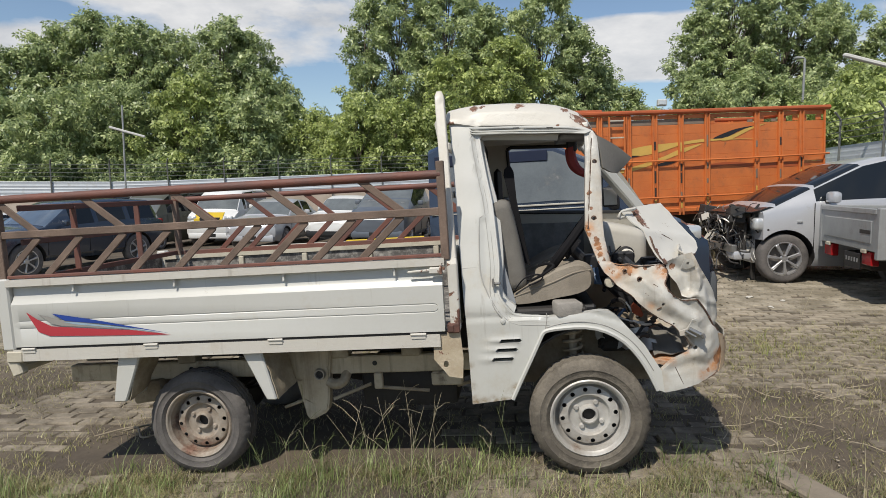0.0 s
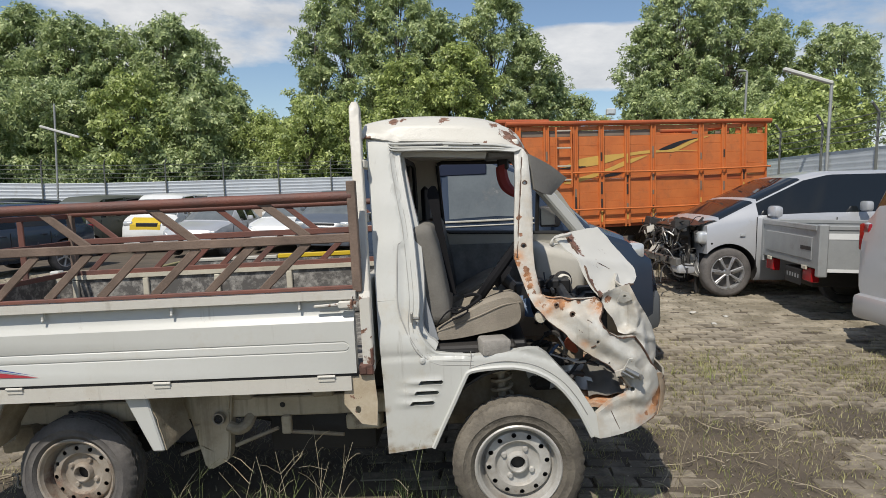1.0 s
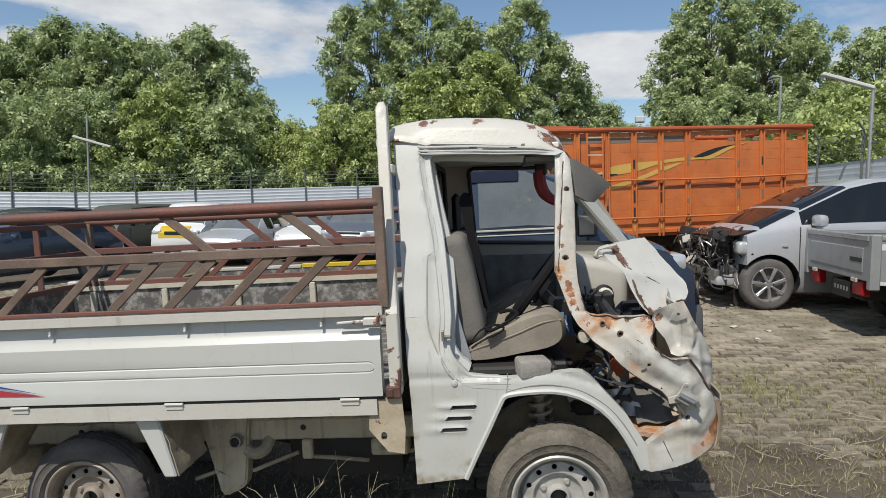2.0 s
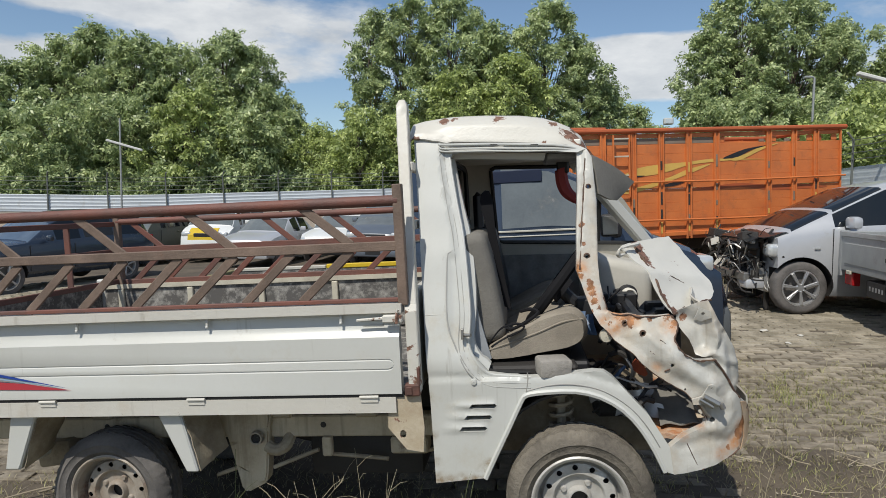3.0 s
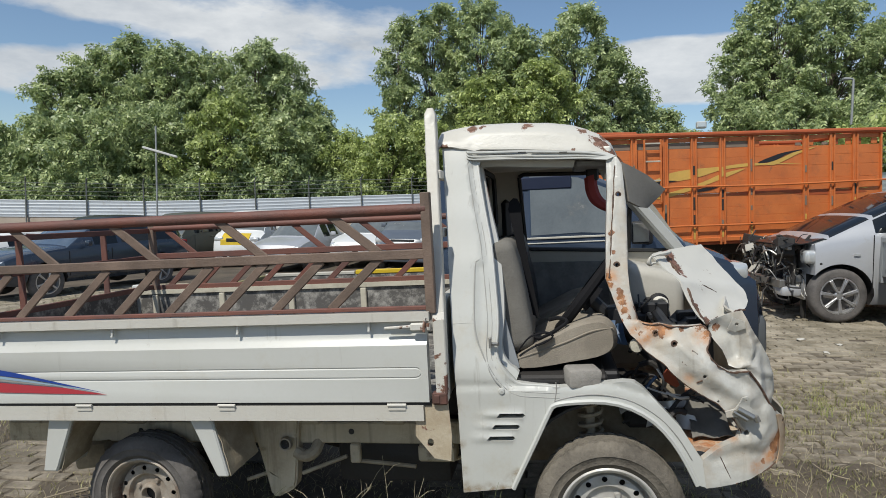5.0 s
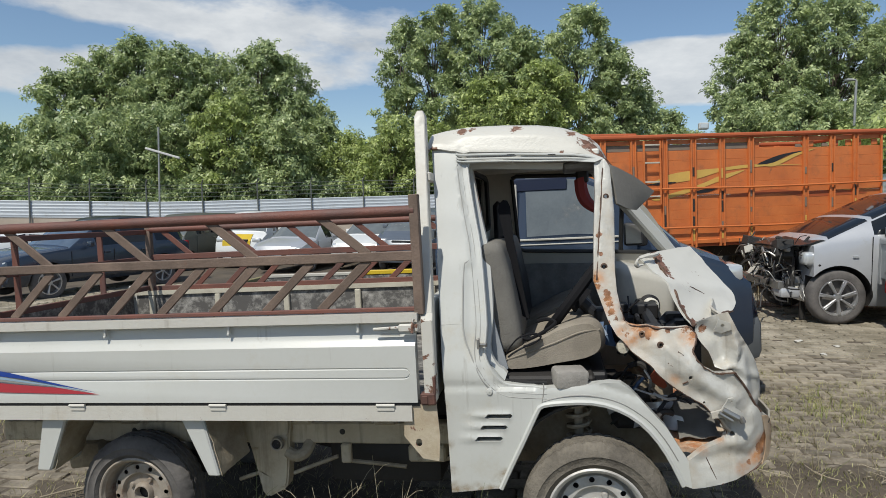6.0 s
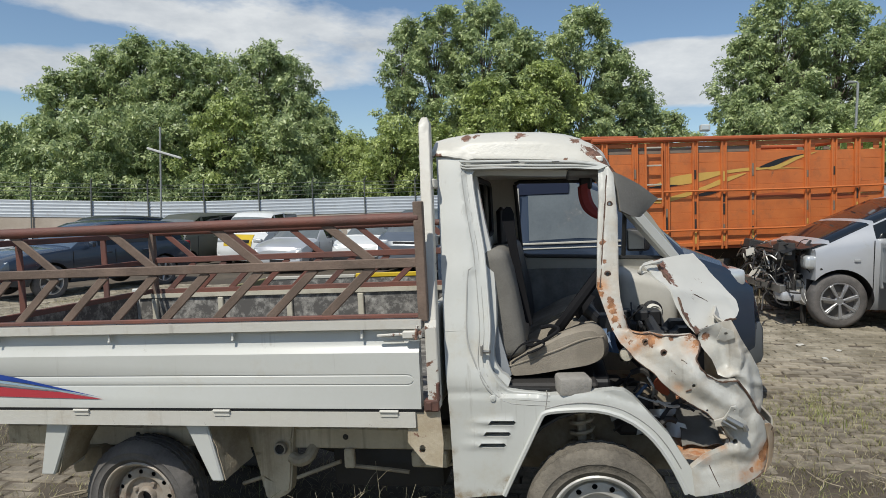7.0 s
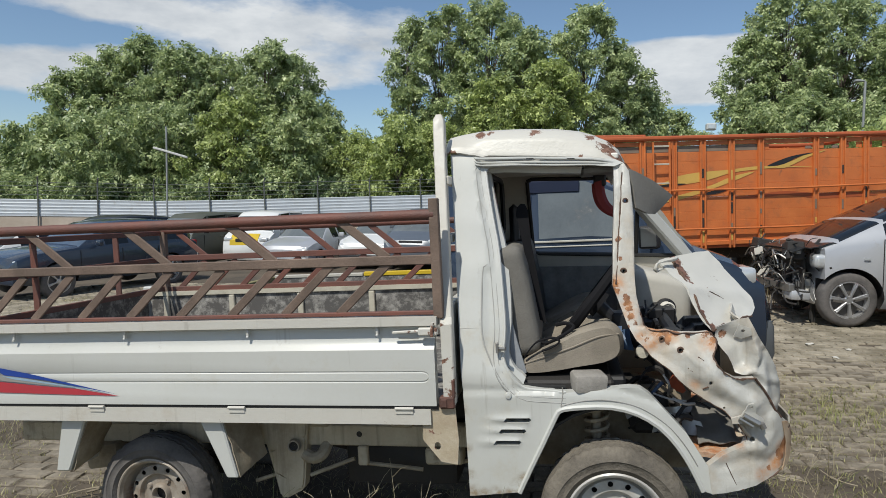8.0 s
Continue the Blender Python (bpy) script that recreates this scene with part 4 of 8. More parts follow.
    for pts, rad in (([(2.23, 0.858), (2.268, 0.897), (2.283, 0.886), (2.243, 0.847), (2.23, 0.858)], 0.0022), ([(2.278, 0.782), (2.296, 0.792)], 0.003), ([(2.351, 0.513), (2.366, 0.475), (2.383, 0.436)], 0.0016),
                     ([(2.455, 0.815), (2.484, 0.776), (2.507, 0.737), (2.527, 0.696), (2.551, 0.664)], 0.0045)):
        bm = bm_new()
        tube(bm, [(x, corner_y(x, z) - 0.0015, z) for x, z in pts], rad, 6)
        part("pressed_mark", bm, TORN, corner)
    bm = bm_new()
    tube(bm, [Vector((2.047 - 0.11 * 0.02 * k, corner_y(2.047 - 0.11 * 0.02 * k, 1.575 - 0.02 * k) - 0.001, 1.575 - 0.02 * k)) + 0.002 * noise.noise_vector(Vector((0, 0, 0.9 * k))) for k in range(22)], [0.002 + 0.007 * max(0.0, noise.noise(Vector((0.6 * k, 3, 0)))) for k in range(22)], 5)
    part("pillar_seam", bm, TORN, corner, "rusting seam of the pillar")
    for x, z, r in ((2.053, 1.463, 0.011), (2.03, 1.20, 0.013), (2.209, 0.92, 0.012), (2.148, 0.958, 0.010)):
        bm = bm_new()
        lathe(bm, [(r * 0.55, 0.004), (r * 0.6, -0.003), (r, -0.002), (r * 1.05, 0.004)], 16, pose(x, corner_y(x, z), z))
        part("grommet", bm, TORN, corner)
    bm = bm_new()
    sheet(bm, [[(2.366, 0.682), (2.40, 0.692), (2.415, 0.715), (2.422, 0.735), (2.438, 0.738), (2.447, 0.728), (2.447, 0.70), (2.478, 0.674), (2.480, 0.655), (2.472, 0.646), (2.45, 0.656), (2.43, 0.668), (2.40, 0.664), (2.37, 0.662)],
               [(2.431 + 0.005 * math.cos(k * math.pi / 4), 0.725 + 0.005 * math.sin(k * math.pi / 4)) for k in range(8)]], 0.010, lambda x, z: corner_y(x, z) - 0.022, cut=0.03, dent=0.004)
    hinge = part("door_hinge", bm, CRUSHED, corner, "dirty white door hinge remnant")
    for pts, rad in (([(2.405, 0.032, 0.695), (2.455, 0.03, 0.665)], 0.011), ([(2.392, 0.034, 0.684), (2.436, 0.032, 0.656)], 0.008), ([(2.462, 0.03, 0.668), (2.470, 0.03, 0.650)], 0.010), ([(2.40, 0.045, 0.662), (2.415, 0.05, 0.63), (2.43, 0.055, 0.612)], 0.006)):
        bm = bm_new()
        tube(bm, pts, rad, 8)
        part("hinge_pin", bm, STEEL, corner)
    bm = bm_new()
    sheet(bm, [[(2.553, 0.650), (2.572, 0.645), (2.588, 0.633), (2.602, 0.615), (2.610, 0.594), (2.608, 0.565), (2.604, 0.540), (2.582, 0.500), (2.545, 0.478), (2.562, 0.52), (2.570, 0.565), (2.562, 0.61)],
               [(2.588 + 0.005 * math.cos(k * math.pi / 4), 0.612 + 0.006 * math.sin(k * math.pi / 4)) for k in range(8)]], 0.008, lambda x, z: corner_y(x, z) - 0.010, cut=0.02, dent=0.012, seed=7.0)
    part("bumper_end", bm, mat("tan_primer", (0.62, 0.50, 0.36), 0.6, dark=(0.42, 0.29, 0.18), scale=12, amount=0.9, rust=0.3, rust_color=(0.28, 0.12, 0.05)), corner, "tan primed bumper end")
    bm = bm_new()
    lathe(bm, [(0.001, -0.02), (0.02, -0.018), (0.024, 0.0), (0.02, 0.03), (0.001, 0.03)], 18, pose(2.083, 0.11, 0.905))
    part("rubber_bump_stop", bm, CREAM, corner)

    # cab: roof
    bm = bm_new()
    rows = []
    for x, dz, low in ((1.348, -0.040, 1.678), (1.350, -0.014, 1.690), (1.362, 0.004, 1.693), (1.41, 0.013, 1.690), (1.47, 0.020, 1.684), (1.505, 0.022, 1.668), (1.53, 0.022, 1.672), (1.66, 0.018, 1.662), (1.80, 0.008, 1.650), (1.90, -0.010, 1.641),
                       (1.96, -0.030, 1.634), (2.005, -0.056, 1.626), (2.04, -0.088, 1.614), (2.062, -0.128, 1.600), (2.076, -0.160, 1.575), (2.080, -0.178, 1.556)):
        top = 1.735 + dz
        q = max(0.25, min(1.0, (top - low) / 0.07))
        half = [(0.296, low), (0.291, low + 0.004), (0.293, low + 0.012 * q), (0.301, low + 0.034 * q), (0.315, max(top - 0.016, low + 0.05 * q)), (0.338, top + 0.002), (0.38, top + 0.025), (0.50, top + 0.044), (0.75, top + 0.052)]
        full = half + [(1.5 - y, z) for y, z in half[-2::-1]]
        pull = 0.55 * max(0.0, x - 2.0)
        full = [(y + pull * (0.75 - y) / 0.47, z) for y, z in full]
        rows.append([(x + (0.010 if x > 2.0 else 0.0) * math.sin(math.pi * (y - 0.28) / 0.94), y, z) for y, z in full])
    loft(bm, rows)
    bmesh.ops.subdivide_edges(bm, edges=list(bm.edges), cuts=2, use_grid_fill=True)
    for v in bm.verts:
        v.co.z += 0.002 * noise.noise(v.co * 7) - 0.010 * math.exp(-((v.co.x - 1.46) / 0.035) ** 2 - ((v.co.y - 0.31) / 0.03) ** 2)
        v.co += 0.006 * noise.noise_vector(v.co * 16) * max(0.0, min(1.0, (v.co.x - 1.95) / 0.05))
    thicken(bm, 0.012)
    roof = part("cab_roof", bm, WHITE_RUST, t, "white cab roof with flaking rust at the front edge", smooth=50)
    worn(roof, [(1.93, 0.36, 1.715, 0.035), (1.96, 0.33, 1.69, 0.04), (1.99, 0.32, 1.672, 0.045), (2.02, 0.32, 1.655, 0.05), (2.05, 0.32, 1.625, 0.055), (2.07, 0.34, 1.585, 0.05), (2.06, 0.5, 1.64, 0.06), (1.98, 0.40, 1.735, 0.035), (2.02, 0.38, 1.70, 0.04),
                (1.50, 0.36, 1.762, 0.045), (1.535, 0.36, 1.765, 0.035), (1.70, 0.36, 1.757, 0.034), (1.38, 0.31, 1.69, 0.035), (1.90, 0.30, 1.645, 0.02)])
    for off, rad, name in ((0.0, 0.0055, "rain_gutter"), (0.016, 0.004, "roof_seam"), (0.027, 0.0035, "roof_seam")):
        bm = bm_new()
        tube(bm, smooth_line([(1.475, 0.286, 1.668 - off * 0.8), (1.50, 0.282, 1.662 - off), (1.66, 0.282, 1.655 - off), (1.80, 0.282, 1.645 - off), (1.94, 0.282, 1.633 - off * 0.8), (2.02, 0.288, 1.615 - off * 0.5), (2.052, 0.297, 1.590 - off * 0.3)], 4), rad, 7)
        part(name, bm, WHITE, roof)
    for x in (1.68, 1.84):
        bm = bm_new()
        beam(bm, (x, 0.2795, 1.652 - 0.065 * (x - 1.66)), (x + 0.03, 0.2795, 1.651 - 0.065 * (x - 1.66)), 0.006, 0.004)
        part("gutter_chip", bm, DARK, roof, "dark chipped spot")
    bm = bm_new()
    box(bm, (1.42, 0.31, 1.63), (2.04, 1.19, 1.655), 0.006)
    part("headlining", bm, LINING, t)

    # cab: back wall with its window, far side with the door, floor
    bm = bm_new()
    for zs, lo, hi in (((0.45, 0.8, 0.95, 1.1, 1.2, 1.34), None, None), ((1.34, 1.42, 1.50, 1.60), None, 0.40), ((1.34, 1.42, 1.50, 1.60), 1.10, None), ((1.60, 1.63, 1.655), None, None)):
        rows = []
        for z in zs:
            y0 = side_y(0, z) + 0.04 if lo is None else lo
            y1 = 1.46 - side_y(0, z) if hi is None else hi
            rows.append([(1.495, y0 + (y1 - y0) * k / 3, z) for k in range(4)])
        loft(bm, rows)
    thicken(bm, 0.02)
    wall = part("cab_back_wall", bm, LINING, t)
    bm = bm_new()
    for zs, lo, hi in (((0.42, 0.8, 1.1, 1.32), None, None), ((1.32, 1.45, 1.61), None, 0.37), ((1.32, 1.45, 1.61), 1.13, None), ((1.61, 1.64, 1.685), None, None)):
        rows = []
        for z in zs:
            y0 = side_y(0, z) + 0.045 if lo is None else lo
            y1 = 1.455 - side_y(0, z) if hi is None else hi
            rows.append([(1.432 - 0.042 * (z - 0.4), y0 + (y1 - y0) * k / 3, z) for k in range(4)])
        loft(bm, rows)
    thicken(bm, 0.004)
    part("cab_rear_skin", bm, WHITE, wall)
    bm = bm_new()
    box(bm, (1.42, 0.38, 1.33), (1.425, 1.12, 1.60))
    part("rear_window", bm, TINTED, wall).visible_shadow = False
    bm = bm_new()
    ring = smooth_line([(1.507, y, z) for y, z in ((0.40, 1.38), (0.44, 1.345), (0.75, 1.34), (1.06, 1.345), (1.10, 1.38), (1.10, 1.47), (1.095, 1.55), (1.05, 1.60), (0.75, 1.605), (0.45, 1.60), (0.40, 1.55))], 4, True)
    tube(bm, ring + ring[:1], 0.013, 6, False)
    part("window_rubber", bm, RUBBER, wall)
    bm = bm_new()
    box(bm, (1.480, 0.38, 1.33), (1.484, 1.12, 1.61))
    part("inner_pane", bm, mat("smoked_pane", (0.02, 0.02, 0.022), 0.1), wall)

    def far_y(x, z):
        return 1.5 - side_y(x, z)

    bm = bm_new()
    out_far = [(1.425, 0.40), (1.405, 1.02), (1.375, 1.66), (2.10, 1.625), (2.20, 1.56), (2.34, 1.40), (2.50, 1.16), (2.56, 0.80), (2.58, 0.55), (2.40, 0.42)]
    win_far = [(1.635, 1.60), (1.66, 1.612), (2.08, 1.595), (2.15, 1.56), (2.28, 1.41), (2.44, 1.175), (2.42, 1.165), (1.68, 1.205), (1.65, 1.22)]
    sheet(bm, [out_far, win_far], -0.035, lambda x, z: far_y(x, z) - 0.0, cut=0.06)
    far_side = part("far_door", bm, GREY_VINYL, t, "grey-trimmed far door with an open window")
    bm = bm_new()
    ring = [(1.635, 1.60), (1.66, 1.612), (2.08, 1.595), (2.15, 1.56), (2.28, 1.41), (2.44, 1.175), (2.42, 1.165), (1.68, 1.205), (1.65, 1.22)]
    tube(bm, [(x, far_y(x, z) - 0.04, z) for x, z in ring + ring[:1]], 0.011, 6, False)
    tube(bm, [(2.21, far_y(0, 1.49) - 0.035, 1.49), (2.20, far_y(0, 1.18) - 0.035, 1.18)], 0.012, 6)
    part("window_seal", bm, RUBBER, far_side)
    bm = bm_new()
    sheet(bm, [[(1.655, 1.13), (2.09, 1.12), (2.10, 0.72), (1.68, 0.70)]], -0.02, lambda x, z: far_y(x, z) - 0.04 - 0.006 * math.sin(x * 60), cut=0.03)
    part("door_trim", bm, TRIM, far_side)
    bm = bm_new()
    box(bm, (2.13, 1.335, 1.06), (2.20, 1.36, 1.12), 0.006)
    part("door_pull", bm, BLACK, far_side)
    bm = bm_new()
    box(bm, (2.23, 1.40, 1.20), (2.33, 1.45, 1.33), 0.015, seg=2)
    mir = part("wing_mirror", bm, BLACK, far_side)
    bm = bm_new()
    box(bm, (2.238, 1.395, 1.212), (2.322, 1.40, 1.318), 0.002)
    part("mirror_glass", bm, STEEL, mir)
    bm = bm_new()
    beam(bm, (2.08, 1.16, 1.60), (2.20, 1.20, 1.47), 0.05, 0.04, bevel=0.008)
    beam(bm, (2.20, 1.20, 1.47), (2.48, 1.32, 1.13), 0.075, 0.06, bevel=0.01)
    part("windscreen_pillar", bm, WHITE, t)
    bm = bm_new()
    rows = [[(x, y, 0.53 + 0.015 * noise.noise(Vector((x * 9, y * 9, 0))) + 0.008 * noise.noise(Vector((x * 30, y * 30, 0)))) for y in [0.10 + 0.02 * k for k in range(17)] + [0.6, 0.9, 1.4]] for x in [2.25 + 0.02 * k for k in range(12)]]
    loft(bm, rows)
    rows = [[(x, y, 0.53) for y in (0.44, 0.9, 1.4)] for x in (1.44, 1.8, 2.25)]
    loft(bm, rows)
    thicken(bm, 0.02)
    worn(part("cab_floor", bm, FLOOR_RUST, t, "rusty cab floor"), [(2.30, 0.22, 0.53, 0.09), (2.34, 0.16, 0.53, 0.10), (2.28, 0.30, 0.53, 0.09), (2.40, 0.14, 0.53, 0.05)], "stain")
    bm = bm_new()
    box(bm, (1.46, 0.14, 0.71), (1.98, 0.44, 0.79), 0.01)
    box(bm, (1.46, 0.44, 0.53), (1.98, 1.36, 0.79), 0.02)
    part("seat_box", bm, DARK, t)

    # seats
    for y0, y1 in ((0.20, 0.68), (0.82, 1.30)):
        bm = bm_new()
        prof = smooth_line([(1.644, 0.797), (1.634, 0.842), (1.70, 0.885), (1.793, 0.932), (1.87, 0.968), (1.935, 0.987), (1.985, 0.987), (2.018, 0.962), (2.029, 0.925), (2.022, 0.878), (1.961, 0.842), (1.788, 0.812)], 4, True)
        mx, mz = 1.83, 0.885
        rows = []
        for k in range(13):
            w = k / 12
            e = min(w, 1 - w) * (y1 - y0)
            q = 1 - 0.10 * max(0.0, 1 - e / 0.035) ** 2
            hollow = 0.014 * math.exp(-((w - 0.5) / 0.22) ** 2)
            rows.append([(mx + (x - mx) * q, y0 + w * (y1 - y0), mz + (z - mz) * q - (hollow if z > 0.87 else 0.0) + 0.004 * noise.noise(Vector((x * 14, k * 0.7, z * 14)))) for x, z in prof])
        loft(bm, rows, close=True)
        bm.verts.ensure_lookup_table()
        bm.faces.new([bm.verts[k] for k in range(len(prof))])
        bm.faces.new([bm.verts[-1 - k] for k in range(len(prof))])
        cushion = part("seat_cushion", bm, SEAT, t, "dusty worn beige seat cushion", smooth=60)
        bm = bm_new()
        tube(bm, smooth_line([(1.642, y0 + 0.002, 0.842), (1.72, y0 - 0.001, 0.868), (1.83, y0 - 0.001, 0.905), (1.93, y0 - 0.001, 0.945), (2.01, y0 + 0.004, 0.955)], 4), 0.004, 6)
        part("piping", bm, SEAT, cushion)
        bm = bm_new()
        box(bm, (1.60, y0 + 0.01, 0.745), (2.03, y1 - 0.01, 0.785), 0.01, pose(0, 0, 0))
        part("seat_frame", bm, BLACK, t)
        bm = bm_new()
        box(bm, (-0.035, y0 + 0.03, 0.0), (0.098, y1, 0.45), 0.04, seg=3)
        for no, cuts in (((0, 0, 1), [0.05 * k for k in range(1, 9)]), ((0, 1, 0), [y0 + 0.03 + 0.06 * k for k in range(1, 8)])):
            for c in cuts:
                bmesh.ops.bisect_plane(bm, geom=list(bm.verts) + list(bm.edges) + list(bm.faces), plane_co=Vector(no) * c, plane_no=no)
        for v in bm.verts:
            v.co.x += 0.010 * math.sin(math.pi * v.co.z / 0.45) * (v.co.x > 0.03) + 0.004 * noise.noise(v.co * 13)
        bmesh.ops.transform(bm, matrix=pose(1.615, 0, 0.855, 0, -9, 0), verts=bm.verts)
        part("seat_back", bm, SEAT_BACK if y0 < 0.5 else BLACK, t)
    bm = bm_new()
    sheet(bm, [[(1.620, 1.43), (1.626, 1.46), (1.643, 1.475), (1.660, 1.472), (1.672, 1.445), (1.680, 1.30), (1.732, 0.965), (1.692, 0.985), (1.645, 1.30)]], 0.018, lambda x, z: 0.42, cut=0.06, dent=0.004)
    tube(bm, smooth_line([(1.70, 0.30, 0.925), (1.73, 0.26, 0.91), (1.80, 0.25, 0.945), (1.84, 0.26, 0.975), (1.81, 0.29, 0.985), (1.77, 0.31, 0.975)]), 0.008, 6)
    part("seat_belt", bm, WEBBING, t)
    bm = bm_new()
    line = smooth_line([(1.643, 0.20, 0.870), (1.668, 0.19, 0.905), (1.70, 0.185, 0.935), (1.755, 0.185, 0.948), (1.785, 0.19, 0.930), (1.755, 0.185, 0.908), (1.715, 0.18, 0.895)], 4)
    loft(bm, [[(p[0], p[1] - 0.012, p[2]), (p[0] + 0.003, p[1], p[2] + 0.004), (p[0], p[1] + 0.012, p[2])] for p in line])
    thicken(bm, 0.004)
    part("belt_buckle_strap", bm, WEBBING, t)
    bm = bm_new()
    box(bm, (1.555, 0.86, 1.22), (1.60, 0.98, 1.48), 0.02)
    part("headrest", bm, BLACK, t)

    # steering, dashboard remains
    bm = bm_new()
    ring = [(0.185 * math.cos(a), 0.185 * math.sin(a), 0) for a in (2 * math.pi * k / 32 for k in range(33))]
    tube(bm, ring, 0.022, 8, False)
    for a in (30, 150, 270):
        tube(bm, [(0, 0, -0.02), (0.18 * math.cos(radians(a)), 0.18 * math.sin(radians(a)), 0)], 0.012, 6)
    bmesh.ops.create_cone(bm, cap_ends=True, segments=20, radius1=0.06, radius2=0.05, depth=0.05, matrix=pose(0, 0, -0.02))
    bmesh.ops.transform(bm, matrix=pose(1.925, 0.47, 1.055, 0, -52, -7), verts=bm.verts)
    part("steering_wheel", bm, WEBBING, t)
    bm = bm_new()
    tube(bm, [(1.94, 0.47, 1.04), (2.25, 0.47, 0.72)], 0.028, 10)
    box(bm, (2.0, 0.42, 0.88), (2.12, 0.52, 1.0), 0.01)
    part("steering_column", bm, BLACK, t)
    bm = bm_new()
    rng = random.Random(4)
    tube(bm, [(2.22, 0.15, 0.93), (2.26, 1.38, 0.95)], 0.025, 10)
    for k in range(26):
        p = Vector((rng.uniform(2.12, 2.36), rng.uniform(0.2, 0.8), rng.uniform(0.86, 1.0)))
        q = p + Vector((rng.uniform(-0.12, 0.1), rng.uniform(-0.15, 0.15), rng.uniform(-0.12, 0.06)))
        tube(bm, smooth_line([p, (p + q) / 2 + Vector((0, 0, rng.uniform(-0.05, 0.03))), q]), rng.choice((0.004, 0.006, 0.009)), 6)
    for k in range(9):
        x, y, z = rng.uniform(2.12, 2.32), rng.uniform(0.22, 0.75), rng.uniform(0.88, 0.98)
        s = rng.uniform(0.02, 0.05)
        box(bm, (x - s, y - s, z - s * 0.7), (x + s, y + s, z + s * 0.7), 0.006)
    part("dashboard_wiring", bm, BLACK, t, "bare black wiring and brackets")
    bm = bm_new()
    lathe(bm, [(0.001, 0.0), (0.018, 0.002), (0.024, 0.008), (0.029, 0.0), (0.036, 0.004), (0.036, 0.05), (0.001, 0.05)], 24, pose(2.298, 0.90, 0.936, 0, 0, 10))
    part("gauge", bm, LINING, t)
    bm = bm_new()
    lathe(bm, [(0.028, 0.012), (0.036, 0.0), (0.046, 0.004), (0.048, 0.03), (0.028, 0.03)], 28, pose(2.296, 0.93, 0.938, 0, 0, 10))
    part("gauge_ring", bm, BLACK, t)
    bm = bm_new()
    box(bm, (2.14, 0.95, 0.84), (2.42, 1.36, 1.14), 0.05, seg=3)
    for v in bm.verts:
        v.co.z -= 0.25 * (v.co.x - 2.14)
    part("dashboard", bm, GREY_VINYL, t, "broken beige dashboard end")
    for k in range(22):
        bm = bm_new()
        p = Vector((rng.uniform(2.02, 2.28), rng.uniform(0.16, 0.5), rng.uniform(0.56, 0.72)))
        q = p + Vector((rng.uniform(-0.14, 0.14), rng.uniform(-0.1, 0.1), rng.uniform(-0.04, 0.12)))
        tube(bm, smooth_line([p, (p + q) / 2 + Vector((0, 0, 0.03)), q]), rng.choice((0.005, 0.008, 0.012)), 6)
        part("hose", bm, DARK, t)
    bm = bm_new()
    box(bm, (2.05, 0.30, 0.53), (2.2, 0.5, 0.68), 0.02)
    part("pedal_box", bm, DARK, t)
    bm = bm_new()
    sheet(bm, [[(2.19, 0.745), (2.215, 0.775), (2.245, 0.748), (2.262, 0.71), (2.25, 0.70), (2.222, 0.715)]], 0.02, lambda x, z: 0.24 + 0.3 * (x - 2.1), cut=0.02, dent=0.03)
    part("torn_cover", bm, mat("orange_red_plastic", (0.50, 0.12, 0.045), 0.55, dark=(0.28, 0.06, 0.03), scale=14, amount=0.9), t, "orange-red torn cover")
    for k, (a, b, c) in enumerate((((2.13, 0.22, 0.72), (2.19, 0.21, 0.70), (2.25, 0.22, 0.69)), ((2.17, 0.23, 0.79), (2.19, 0.22, 0.75), (2.185, 0.23, 0.71)), ((2.20, 0.22, 0.70), (2.24, 0.2, 0.685), (2.28, 0.22, 0.68)), ((2.12, 0.26, 0.69), (2.15, 0.25, 0.735), (2.17, 0.26, 0.75)))):
        bm = bm_new()
        tube(bm, smooth_line([a, b, c], 4), 0.004 + 0.001 * k, 6)
        part("torn_pipe", bm, (CAR_SCRAP, STEEL, CAR_SCRAP, BLUE_SCRAP)[k], t)
    bm = bm_new()
    loft(bm, [[(2.28 + 0.018 * i + 0.02 * j / 6, 0.16 + 0.05 * j, 0.548 + 0.010 * j + 0.006 * math.sin(1.1 * i + 0.6 * j)) for i in range(9)] for j in range(7)])
    crumple(bm, 0.012, 9, 3)
    thicken(bm, 0.003)
    part("loose_sheet", bm, mat("dull_grey_sheet", (0.30, 0.29, 0.265), 0.5, 0.2, dark=(0.19, 0.18, 0.16), scale=9, amount=0.8), t, "crumpled grey sheet on the cab floor")

    # torn front: bonnet skin, corner skin, nose panel, visor
    bm = bm_new()
    grid = [[(2.175, 0.30, 1.223), (2.269, 0.42, 1.234), (2.412, 0.55, 1.237)], [(2.203, 0.28, 1.184), (2.298, 0.40, 1.193), (2.475, 0.55, 1.163)], [(2.263, 0.22, 1.113), (2.363, 0.36, 1.116), (2.535, 0.52, 1.080)],
            [(2.299, 0.16, 1.026), (2.41, 0.30, 1.034), (2.562, 0.45, 1.015)], [(2.334, 0.13, 0.978), (2.409, 0.22, 0.982), (2.525, 0.36, 0.985)]]
    grid = [smooth_line(r, 9) for r in grid]
    loft(bm, [list(r) for r in zip(*[smooth_line([tuple(r[k]) for r in grid], 7) for k in range(len(grid[0]))])])
    for v in bm.verts:
        v.co += 0.004 * noise.noise_vector(v.co * 9) + 0.003 * noise.noise_vector(v.co * 30)
        fold = v.co.z - (1.10 - 0.25 * (v.co.x - 2.35))      # the crease across the middle
